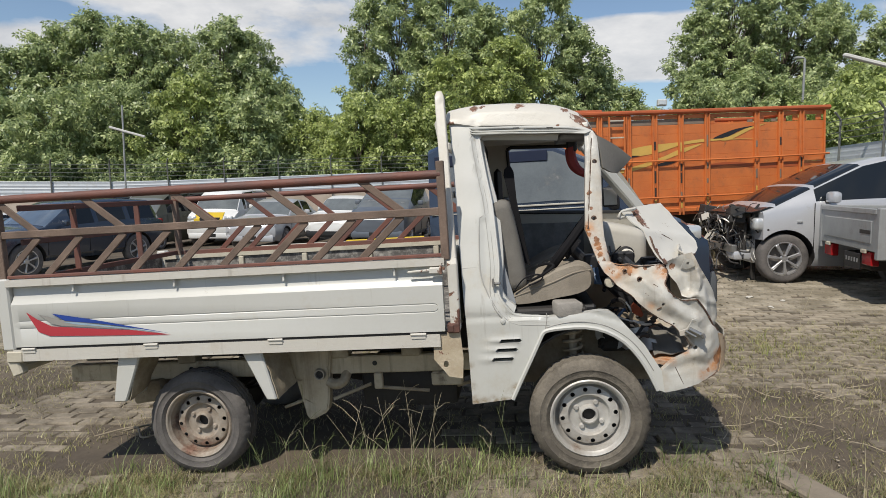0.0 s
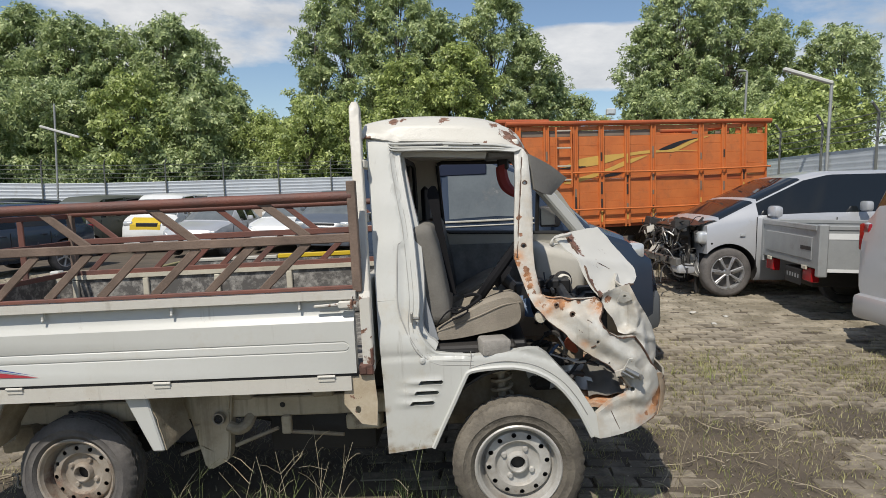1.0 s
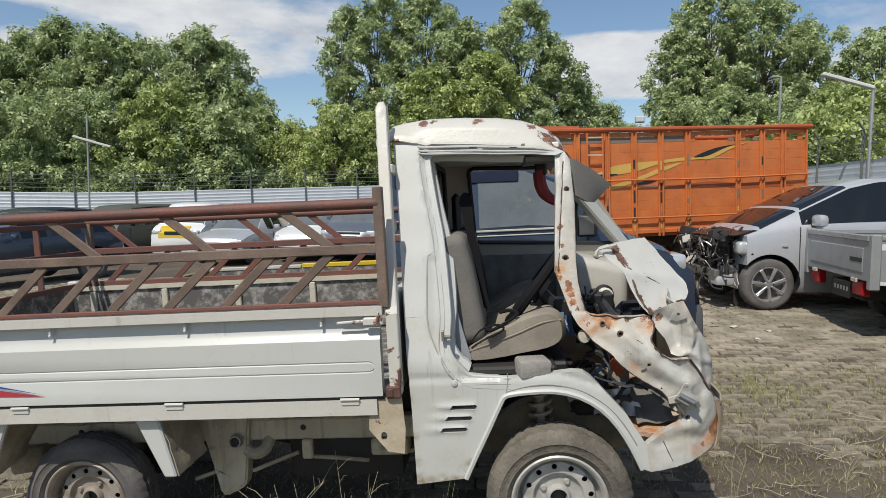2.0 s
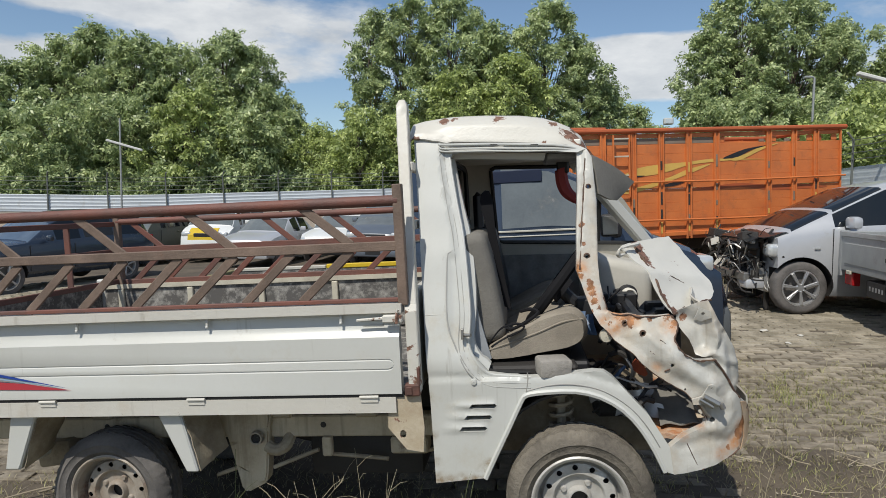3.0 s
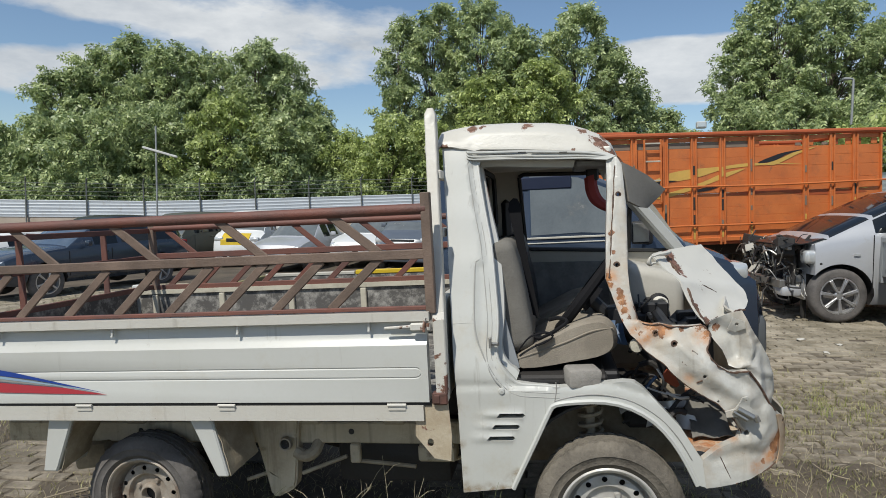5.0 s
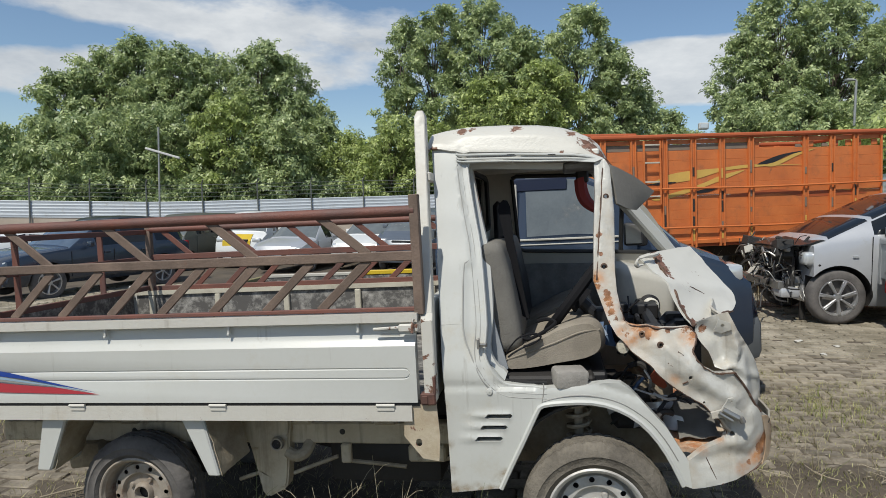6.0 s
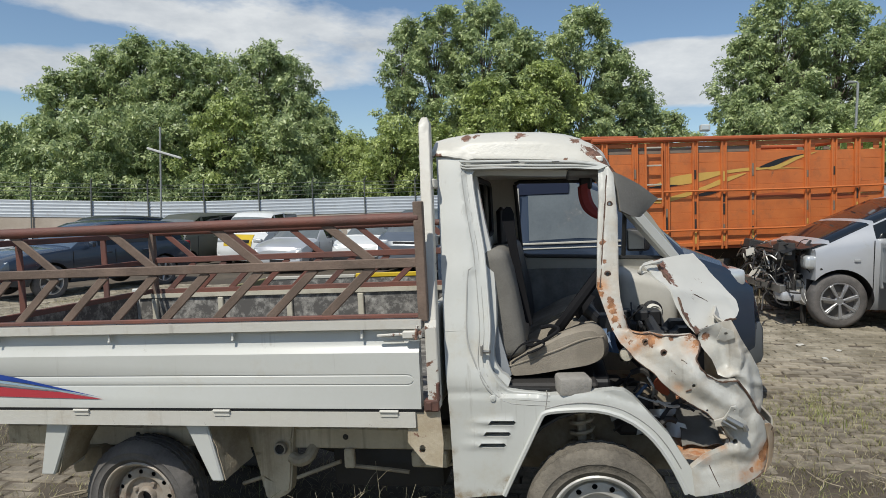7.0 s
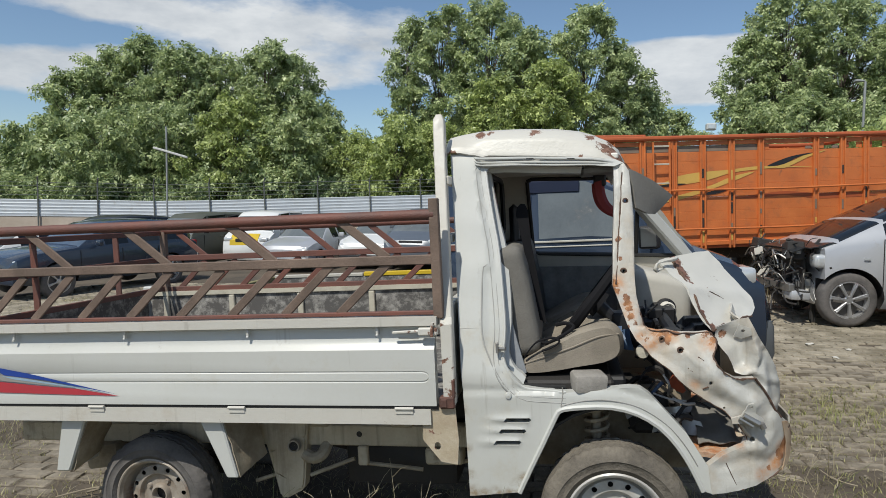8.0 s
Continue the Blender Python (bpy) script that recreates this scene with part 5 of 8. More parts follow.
        v.co += Vector((0.35, -0.7, 0.5)) * 0.012 * math.exp(-(fold / 0.02) ** 2)
    thicken(bm, 0.006)
    worn(part("bonnet_skin", bm, BONNET, t, "bent and cracked white bonnet skin"),
         [(2.250, 0.37, 1.222, 0.036), (2.257, 0.36, 1.20, 0.036), (2.268, 0.345, 1.18, 0.036), (2.278, 0.33, 1.155, 0.036), (2.285, 0.30, 1.13, 0.028), (2.29, 0.25, 1.08, 0.018), (2.31, 0.18, 1.04, 0.02), (2.34, 0.15, 0.985, 0.02)])
    bm = bm_new()
    tube(bm, [Vector(p) + 0.002 * noise.noise_vector(Vector(p) * 60) for p in smooth_line([(2.30, 0.272, 1.124), (2.335, 0.292, 1.107), (2.371, 0.312, 1.092), (2.41, 0.337, 1.068), (2.447, 0.367, 1.039)], 5)], 0.002, 5)
    part("crack", bm, TORN, t)
    bm = bm_new()
    line = smooth_line([(2.256, 0.345, 1.232), (2.225, 0.31, 1.224), (2.195, 0.28, 1.222), (2.168, 0.255, 1.215), (2.157, 0.25, 1.198), (2.166, 0.26, 1.186), (2.185, 0.27, 1.192)], 5)
    tube(bm, [Vector(p) + 0.006 * noise.noise_vector(Vector(p) * 50) for p in line], [0.006 + 0.003 * math.sin(0.35 * k) for k in range(len(line))], 7)
    part("curled_metal", bm, WHITE_RUST, t, "curled strip of torn sheet metal")
    for pts in ([(2.235, 0.36, 1.222), (2.25, 0.335, 1.185), (2.27, 0.29, 1.145), (2.29, 0.21, 1.085), (2.305, 0.165, 1.03), (2.334, 0.13, 0.975)], [(2.334, 0.13, 0.975), (2.37, 0.17, 0.985), (2.41, 0.22, 0.98), (2.47, 0.29, 0.99), (2.525, 0.36, 0.985)]):
        bm = bm_new()
        line = [Vector(p) + 0.007 * noise.noise_vector(Vector(p) * 40) for p in smooth_line(pts, 7)]
        tube(bm, line, [0.003 + 0.008 * abs(noise.noise(Vector(p) * 30)) for p in line], 6)
        part("torn_edge", bm, TORN, t, "rusty torn bonnet edge")
    bm = bm_new()
    prof = [(2.44, 1.03), (2.475, 0.97), (2.505, 0.88), (2.545, 0.78), (2.58, 0.69), (2.592, 0.61), (2.575, 0.54), (2.52, 0.48), (2.44, 0.45)]
    prof = smooth_line(prof, 4)
    rows = []
    for k in range(22):
        y = 0.17 + 1.23 * k / 21
        bulge = 0.06 * math.sin(math.pi * (y - 0.1) / 1.3)
        rows.append([(x + bulge - 0.02, y, z) for x, z in prof])
    loft(bm, rows)
    for v in bm.verts:
        k = 0.035 if v.co.y < 0.6 else 0.012
        v.co += k * noise.noise_vector(v.co * 6 + Vector((5, 0, 0))) + 0.3 * k * noise.noise_vector(v.co * 18)
    gone = [f for f in bm.faces if 0.14 < f.calc_center_median().y < 0.34 and 0.80 < f.calc_center_median().z < 0.93]
    bmesh.ops.delete(bm, geom=gone, context="FACES")
    thicken(bm, 0.006)
    worn(part("nose_panel", bm, CRUSHED, t, "crushed white nose panel with a torn-out headlight hole"),
         [(2.58, 0.12, 0.58, 0.10), (2.56, 0.2, 0.55, 0.08), (2.46, 0.3, 0.87, 0.09)])
    bm = bm_new()
    box(bm, (2.28, 0.30, 0.76), (2.40, 0.60, 0.96), 0.03)
    part("headlight_bucket", bm, BLACK, t)
    for k, (m, x, z, s) in enumerate(((CAR_SCRAP, 2.16, 0.60, 0.05), (STEEL, 2.22, 0.64, 0.035), (BLUE_SCRAP, 2.10, 0.66, 0.03), (STEEL, 2.27, 0.58, 0.04), (CAR_SCRAP, 2.06, 0.62, 0.03), (BLUE_SCRAP, 1.98, 0.93, 0.05), (BLUE_SCRAP, 2.03, 0.90, 0.04))):
        bm = bm_new()
        loft(bm, [[(x + s * u, 0.22 + 0.02 * k + 0.3 * s * v, z + s * v * 0.6) for u in (-1, -0.3, 0.4, 1)] for v in (-1, 0, 1)])
        crumple(bm, 0.03, 18, k)
        thicken(bm, 0.004)
        part("scrap", bm, m, t)
    bm = bm_new()
    rim = [(2.345, 0.985), (2.40, 1.01), (2.448, 1.026), (2.48, 0.959), (2.519, 0.897), (2.551, 0.835), (2.568, 0.77), (2.573, 0.724), (2.566, 0.69), (2.551, 0.663), (2.525, 0.699), (2.505, 0.738), (2.482, 0.779), (2.454, 0.818), (2.42, 0.823), (2.398, 0.83), (2.394, 0.85), (2.380, 0.885), (2.357, 0.915), (2.340, 0.945)]
    WING = (([(2.448, 1.026), (2.462, 0.96), (2.478, 0.89), (2.462, 0.835), (2.42, 0.826)], -0.024, 0.018), ([(2.37, 0.96), (2.42, 0.93), (2.43, 0.86)], 0.035, 0.035), ([(2.49, 0.93), (2.515, 0.86), (2.53, 0.79), (2.535, 0.72)], 0.014, 0.016),
            ([(2.47, 0.83), (2.51, 0.80), (2.56, 0.78)], -0.010, 0.014), ([(2.50, 0.76), (2.54, 0.70)], -0.010, 0.014), ([(2.44, 0.80), (2.49, 0.86), (2.50, 0.90)], 0.010, 0.012))

    def wing_y(x, z):
        y = 0.105 + 0.12 * max(0.0, z - 0.86) + 1.1 * max(0.0, x - 2.50) + 6.0 * max(0.0, x - 2.545) ** 2
        for line, deep, wide in WING:
            d = min(seg_dist(x, z, p, q) for p, q in zip(line, line[1:]))
            y += deep * math.exp(-(d / wide) ** 2)
        return y

    sheet(bm, [rim], 0.006, wing_y, cut=0.009, dent=0.007, seed=5.0)
    for v in bm.verts:
        v.co.y += 0.007 * abs(noise.noise(v.co * 11)) + 0.003 * abs(noise.noise(v.co * 24)) - 0.003
    worn(part("wing_skin", bm, CRUSHED, t, "crumpled white wing skin", smooth=70), [(2.42, 0.1, 0.80, 0.03), (2.37, 0.16, 0.96, 0.03), (2.56, 0.1, 0.70, 0.03)])
    bm = bm_new()
    sheet(bm, [[(2.405, 0.955), (2.418, 1.0), (2.452, 0.99), (2.455, 0.965), (2.43, 0.945)], [(2.431 + 0.006 * math.cos(k * math.pi / 4), 0.977 + 0.006 * math.sin(k * math.pi / 4)) for k in range(8)]], 0.005, lambda x, z: wing_y(x, z) - 0.012, cut=0.03)
    part("lamp_bracket", bm, WHITE_RUST, t)
    bm = bm_new()
    rows = [[(2.078, 0.31, 1.590), (2.090, 0.31, 1.52), (2.100, 0.31, 1.435)], [(2.165, 0.41, 1.550), (2.160, 0.40, 1.485), (2.150, 0.39, 1.412)], [(2.275, 0.53, 1.480), (2.240, 0.50, 1.445), (2.190, 0.46, 1.402)]]
    loft(bm, [list(r) for r in zip(*[smooth_line([tuple(r[k]) for r in rows], 5) for k in range(3)])])
    crumple(bm, 0.003, 9, 2)
    thicken(bm, 0.012)
    part("torn_roof_lining", bm, LINING_TORN, t, "torn grey lining hanging from the roof edge")
    bm = bm_new()
    box(bm, (1.90, 0.36, 1.585), (2.06, 0.74, 1.612), 0.008, pose(0, 0, 0))
    part("sun_visor", bm, TRIM, t)
    bm = bm_new()
    box(bm, (1.955, 0.60, 1.535), (2.01, 0.625, 1.605), 0.008)
    mount = part("mirror_mount", bm, BLACK, t)
    bm = bm_new()
    line = smooth_line([(1.974, 0.61, 1.555), (1.976, 0.61, 1.50), (1.992, 0.605, 1.452), (2.025, 0.60, 1.42), (2.065, 0.595, 1.40)], 4)
    loft(bm, [[(p[0] - 0.027 + 0.008 * k / len(line), p[1] + 0.01, p[2] - 0.008), (p[0] - 0.012, p[1] - 0.012, p[2]), (p[0] + 0.014, p[1] - 0.012, p[2] + 0.006), (p[0] + 0.028, p[1] + 0.01, p[2] + 0.012)] for k, p in enumerate(line)])
    thicken(bm, 0.008)
    part("red_strap", bm, RED_CLOTH, mount, "curved red inside-mirror strap")

    # front suspension and arch
    bm = bm_new()
    rows = []
    for k in range(15):
        a = math.pi * (0.03 + 0.94 * k / 14)
        x, z = 1.96 + 0.335 * math.cos(a), 0.36 + 0.34 * math.sin(a)
        rows.append([(x, 0.105, z), (x, 0.42, z)])
    loft(bm, rows)
    thicken(bm, 0.01)
    part("wheel_arch", bm, DARK, t)
    bm = bm_new()
    box(bm, (1.62, 0.40, 0.36), (2.30, 0.43, 0.70))
    part("arch_wall", bm, UNDER, t)
    bm = bm_new()
    tube(bm, [(1.915 + 0.045 * math.cos(k * 0.7), 0.26 + 0.045 * math.sin(k * 0.7), 0.42 + 0.0045 * k) for k in range(64)], 0.008, 6)
    tube(bm, [(1.915, 0.26, 0.36), (1.915, 0.26, 0.72)], 0.018, 8)
    part("coil_spring", bm, UNDER, t)
    return t


truck = pickup_truck()


def cargo_rack():
    """The rusty racks that stand along the bed: pipe on top, slanting flats between the rails."""
    t = thing("cargo_rack", TRUCK, "rusty red-brown steel rack with slanted bars in the pickup bed", "rack")

    def bar(name, a, b, w, h, m=RACK):
        bm = bm_new()
        beam(bm, a, b, w, h, up=(0, 1, 0), bevel=0.003)
        part(name, bm, m, t)

    def side(y, top, mid, low, x0, x1, first, step, fall, far):
        bm = bm_new()
        tube(bm, [(x0, y, top + 0.02), (x1, y, top)], 0.021 if not far else 0.019, 12)
        part("top_pipe", bm, RACK, t)
        bar("rail", (x0, y, mid + 0.01), (x1, y, mid), 0.036, 0.024, RACK_GREY if not far else RACK)
        bar("rail", (x0, y, low), (x1, y, low), 0.016 if not far else 0.042, 0.020)
        x = first
        while x < x1 - 0.12:
            if x > x0 - 0.15:
                bar("slat", (max(x, x0), y, top + 0.008), (x + fall, y, mid + 0.008), 0.034, 0.010, RACK_GREY if not far else RACK)
            x += 2 * step
        x = first - 0.025
        while x < x1 - 0.1:
            if x - fall > x0 - 0.1:
                bar("slat", (x, y, mid - 0.01), (x - fall, y, low), 0.034, 0.010, RACK_GREY if not far else RACK)
            x += step
        for px in (x0, x1):
            bar("post", (px, y, low - 0.02), (px, y, top + 0.06), 0.036, 0.036, RACK_GREY)

    side(0.03, 1.447, 1.280, 1.080, -0.87, 1.345, -0.865, 0.2275, 0.205, False)
    side(1.43, 1.412, 1.245, 1.050, -0.72, 1.345, -0.62, 0.2125, 0.20, True)
    for z in (1.42, 1.25, 1.06):
        bar("rail", (-0.78, 0.06, z), (-0.735, 1.43, z), 0.03, 0.02)
    for y in (0.44, 1.04):
        bar("slat", (-0.77, y, 1.06), (-0.77, y, 1.42), 0.036, 0.012)
    return t


rack = cargo_rack()


def wood_block():
    bm = bm_new()
    box(bm, (-0.085, -0.06, -0.05), (0.085, 0.06, 0.06), 0.015, seg=2)
    for v in bm.verts:
        v.co += 0.010 * noise.noise_vector(v.co * 14)
    ob = part("wood_block", bm, mat("weathered_block_wood", (0.38, 0.31, 0.21), 0.9, dark=(0.20, 0.155, 0.10), scale=12, amount=0.9, bump=0.4), None)
    ob.matrix_basis = TRUCK @ pose(-0.335, 0.33, 0.395, 0, -8, 0)
    tagged(ob, "rough tan wooden block wedged behind the pickup's rear wheel", "block")


wood_block()


def stone_block():
    bm = bm_new()
    box(bm, (-0.06, -0.05, 0.0), (0.06, 0.05, 0.066), 0.012, seg=2)
    for v in bm.verts:
        v.co += 0.008 * noise.noise_vector(v.co * 20)
    ob = part("stone_block", bm, mat("grey_stone", (0.33, 0.31, 0.28), 0.9, scale=14, amount=0.9, bump=0.5), None)
    ob.matrix_basis = TRUCK @ pose(1.884, 0.115, 0.760, 0, 2, 14)
    tagged(ob, "rough grey stone block lying on the pickup's door sill", "block")


stone_block()

# ---- the other vehicles ----
SILVER = mat("silver_car_paint", (0.50, 0.51, 0.53), 0.3, 0.25, dark=(0.40, 0.41, 0.43), scale=2, amount=0.5, dirt=0.25, dirt_color=(0.35, 0.32, 0.27), coat=0.5)
NAVY = mat("navy_car_paint", (0.022, 0.034, 0.058), 0.25, 0.0, scale=2, amount=0.5, dirt=0.25, dirt_color=(0.08, 0.078, 0.075), coat=0.6)
CHARCOAL = mat("charcoal_car_paint", (0.02, 0.022, 0.024), 0.35, scale=2, amount=0.5, dirt=0.3, dirt_color=(0.08, 0.07, 0.06), coat=0.3)
OLIVE = mat("olive_grey_paint", (0.085, 0.09, 0.07), 0.45, scale=3, amount=0.6, dirt=0.4)
CAR_WHITE = mat("white_car_paint", (0.72, 0.73, 0.72), 0.35, scale=2, amount=0.4, dirt=0.3, dirt_color=(0.4, 0.36, 0.3), coat=0.3)
SLATE = mat("slate_car_paint", (0.12, 0.14, 0.17), 0.35, 0.1, scale=2, amount=0.6, dirt=0.3, coat=0.3)
YELLOW = mat("yellow_paint", (0.62, 0.43, 0.02), 0.5, scale=5, amount=0.5, dirt=0.25)
ALLOY = mat("alloy_rim", (0.62, 0.62, 0.63), 0.3, 0.7, scale=9, amount=0.5, dirt=0.2)
LAMP = mat("lamp_lens", (0.66, 0.68, 0.69), 0.16, 0.4, scale=20, amount=0.5)
RED_LAMP = mat("red_lamp_lens", (0.35, 0.012, 0.015), 0.15, scale=20, amount=0.4)
DARK_GLASS = mat("dark_tinted_glass", (0.012, 0.015, 0.018), 0.06, scale=3, amount=0.4, dirt=0.12, dirt_color=(0.09, 0.085, 0.075))
# dust, and a pale sky reflection mixed into the base colour
PALE_GLASS = mat("dusty_sky_toned_glass", (0.17, 0.19, 0.195), 0.10, dark=(0.09, 0.10, 0.105), scale=3, amount=0.7, dirt=0.3, dirt_color=(0.22, 0.2, 0.17))
# blue base colour paints the sky's reflection on the screen
BLUE_GLASS = mat("sky_lit_windscreen", (0.10, 0.14, 0.20), 0.08, dark=(0.05, 0.07, 0.10), scale=3, amount=0.6, dirt=0.3, dirt_color=(0.22, 0.22, 0.2))
# a brownish reflection is put into this glass colour
BROWN_REFLECTION = mat("brown_reflection_glass", (0.13, 0.05, 0.022), 0.12, dark=(0.07, 0.028, 0.014), scale=3, amount=0.7, dirt=0.3, dirt_color=(0.16, 0.10, 0.06))
NAVY_TRIM = mat("deep_blue_trim", (0.012, 0.018, 0.045), 0.4, scale=4, amount=0.5)
PLATE = mat("number_plate", (0.015, 0.015, 0.016), 0.5, scale=9)


def small_wheel(parent, m, r, width, rim_mat, spokes=6):
    bm = bm_new()
    lathe(bm, [(r * 0.66, 0.03), (r * 0.70, 0.006), (r * 0.85, -0.002), (r * 0.95, 0.008), (r, 0.035), (r, width - 0.035), (r * 0.95, width - 0.01), (r * 0.68, width)], 36)
    tyre = part("tyre", bm, TYRE_GREY, parent, smooth=50)
    tyre.matrix_basis = m
    bm = bm_new()
    lathe(bm, [(r * 0.67, 0.02), (r * 0.69, 0.006), (r * 0.64, 0.006), (r * 0.62, 0.02), (r * 0.60, 0.07)], 36)
    for k in range(spokes):
        a = 2 * math.pi * k / spokes + 0.3
        for da in (-0.055, 0.055):
            beam(bm, (r * 0.12 * math.cos(a), 0.016, r * 0.12 * math.sin(a)), (r * 0.645 * math.cos(a + da), 0.012, r * 0.645 * math.sin(a + da)), 0.02, r * 0.115, up=(0, 1, 0), bevel=0.004)
    lathe(bm, [(0.0005, 0.004), (r * 0.13, 0.008), (r * 0.16, 0.02), (r * 0.16, 0.04)], 18)
    part("rim", bm, rim_mat, tyre)
    bm = bm_new()
    lathe(bm, [(0.001, 0.075), (r * 0.62, 0.075), (r * 0.62, width - 0.02), (0.001, width - 0.02)], 20)
    part("brake_drum", bm, mat("dusty_brake_steel", (0.16, 0.15, 0.14), 0.6, 0.3, scale=12, amount=0.8), tyre)


def car_section(zl, zb, zt, wb, wt):
    half = [(0.0, zl), (wb * 0.90, zl), (wb * 0.985, zl + 0.12), (wb, zl + 0.45 * (zb - zl)), (wb * 0.985, zb - 0.06), (wb * 0.955, zb), (wt, zt - 0.045), (wt * 0.90, zt - 0.008), (wt * 0.5, zt + 0.008), (0.0, zt + 0.012)]
    return half + [(-y, z) for y, z in half[-2:0:-1]]


def car_shell(t, stations, paint, glass, axles, r_arch, screen=None):
    """A closed body from cross sections along x (forward): side windows, screens and wheel arches cut in."""
    bm = bm_new()
    rows = [[(s[0], y, z) for y, z in car_section(*s[1:6])] for s in stations]
    faces = loft(bm, rows, close=True)
    n = len(rows[0])
    bm.verts.ensure_lookup_table()
    bm.faces.new([bm.verts[k] for k in range(n)][::-1])
    bm.faces.new([bm.verts[len(rows) * n - n + k] for k in range(n)])
    idx = 1
    mats = [paint]
    groups = {}
    kinds = [s[6] if len(s) > 6 else "" for s in stations]
    for code, cols in (("w", (5,)), ("w", (n - 6,)), ("S", (6, 7, 8, n - 9, n - 8, n - 7))):
        for i in range(len(stations) - 1):
            if code not in kinds[i]:
                continue
            if code == "w" and i and "w" in kinds[i - 1]:
                groups[idx - 1][1].extend(faces[i][c] for c in cols)
                continue
            groups[idx] = ("side_window" if code == "w" else "screen", [faces[i][c] for c in cols])
            idx += 1
    for k, (name, fs) in groups.items():
        if name == "side_window":
            r = bmesh.ops.inset_region(bm, faces=fs, thickness=0.028, depth=-0.008)
        else:
            r = bmesh.ops.inset_region(bm, faces=fs, thickness=0.035, depth=-0.006)
        for f in fs:
            f.material_index = k
    bmesh.ops.recalc_face_normals(bm, faces=bm.faces)
    me = bpy.data.meshes.new("shell")
    bm.to_mesh(me)
    bm.free()
    for k in range(idx + 1):
        me.materials.append(paint)
    shell = new("shell", me)
    tool = bmesh.new()
    w = max(s[4] for s in stations)
    for x, z in axles:
        for sgn in (-1, 1):
            bmesh.ops.create_cone(tool, cap_ends=True, segments=40, radius1=r_arch, radius2=r_arch, depth=0.5, matrix=pose(x, sgn * w, z, 90))
    tme = bpy.data.meshes.new("tool")
    tool.to_mesh(tme)
    tool.free()
    for p in tme.polygons:
        p.material_index = idx
    for k in range(idx + 1):
        tme.materials.append(paint)
    cutter = new("tool", tme)
    mod = shell.modifiers.new("cut", "BOOLEAN")
    mod.object, mod.operation, mod.solver = cutter, "DIFFERENCE", "EXACT"
    bpy.context.view_layer.update()
    whole = bmesh.new()
    whole.from_object(shell, bpy.context.evaluated_depsgraph_get())
    for o in (shell, cutter):
        bpy.data.objects.remove(o, do_unlink=True)
    body = None
    for k in [0, idx] + list(groups):
        b = whole.copy()
        bmesh.ops.delete(b, geom=[f for f in b.faces if f.material_index != k], context="FACES")
        for f in b.faces:
            f.material_index = 0
        if not b.faces:
            b.free()
            continue
        if k == 0:
            body = part("body", b, paint, t, smooth=28)
        elif k == idx:
            for x in (axles[0][0], axles[-1][0])[:len(axles)]:
                for sgn in (-1, 1):
                    one = b.copy()
                    bmesh.ops.delete(one, geom=[f for f in one.faces if abs(f.calc_center_median().x - x) > r_arch + 0.05 or f.calc_center_median().y * sgn < 0], context="FACES")
                    if one.faces:
                        part("wheel_arch", one, DARK, body)
                    else:
                        one.free()
            b.free()
        else:
            part(groups[k][0], b, glass if groups[k][0] == "side_window" or screen is None else screen, body)
    whole.free()
    return body


def slab(name, lo, hi, m, parent, bevel=0.01, label=""):
    bm = bm_new()
    box(bm, lo, hi, bevel, seg=2 if bevel > 0.015 else 1)
    return part(name, bm, m, parent, label)


def on_ground(x, y, heading, dz=0.0):
    """A pose on the lot: heading in degrees from +x."""
    h = radians(heading)
    dx, dy = math.cos(h), math.sin(h)
    rise = (ground_z(x + dx, y + dy) - ground_z(x - dx, y - dy)) / 2
    return pose(x, y, ground_z(x, y) + dz, 0, 0, heading) @ pose(0, 0, 0, 0, -math.degrees(math.atan(rise)), 0)


MPV = [(2.05, 0.42, 0.66, 0.72, 0.62, 0.50), (1.98, 0.30, 0.78, 0.83, 0.74, 0.62), (1.75, 0.24, 0.92, 0.95, 0.81, 0.70), (1.45, 0.22, 1.00, 1.03, 0.83, 0.74, "S"), (0.95, 0.22, 1.07, 1.27, 0.83, 0.71, "Sw"),
       (0.30, 0.22, 1.10, 1.57, 0.83, 0.65, "w"), (-0.02, 0.22, 1.11, 1.64, 0.83, 0.63, "w"), (-0.10, 0.22, 1.11, 1.65, 0.83, 0.63, "w"), (-0.95, 0.22, 1.13, 1.67, 0.83, 0.63, "w"), (-1.03, 0.22, 1.14, 1.665, 0.83, 0.63, "w"),
       (-1.72, 0.24, 1.16, 1.63, 0.81, 0.61), (-1.86, 0.28, 1.15, 1.59, 0.79, 0.59, "S"), (-2.0, 0.34, 1.10, 1.22, 0.75, 0.62), (-2.05, 0.42, 0.95, 1.00, 0.70, 0.58)]
VAN = [(1.98, 0.40, 0.62, 0.66, 0.66, 0.56), (1.92, 0.28, 0.82, 0.86, 0.74, 0.64), (1.72, 0.22, 0.98, 1.02, 0.79, 0.70), (1.45, 0.22, 1.08, 1.13, 0.80, 0.72, "S"), (0.92, 0.22, 1.15, 1.62, 0.80, 0.66, "w"), (0.70, 0.22, 1.15, 1.73, 0.80, 0.65),
       (0.62, 0.22, 1.15, 1.75, 0.80, 0.65, "w"), (-0.25, 0.22, 1.15, 1.79, 0.80, 0.65), (-0.35, 0.22, 1.15, 1.79, 0.80, 0.65, "w"), (-1.70, 0.24, 1.15, 1.78, 0.79, 0.65), (-1.85, 0.26, 1.12, 1.74, 0.78, 0.63, "S"), (-1.96, 0.36, 1.05, 1.2, 0.76, 0.66), (-2.0, 0.44, 0.9, 0.95, 0.72, 0.62)]
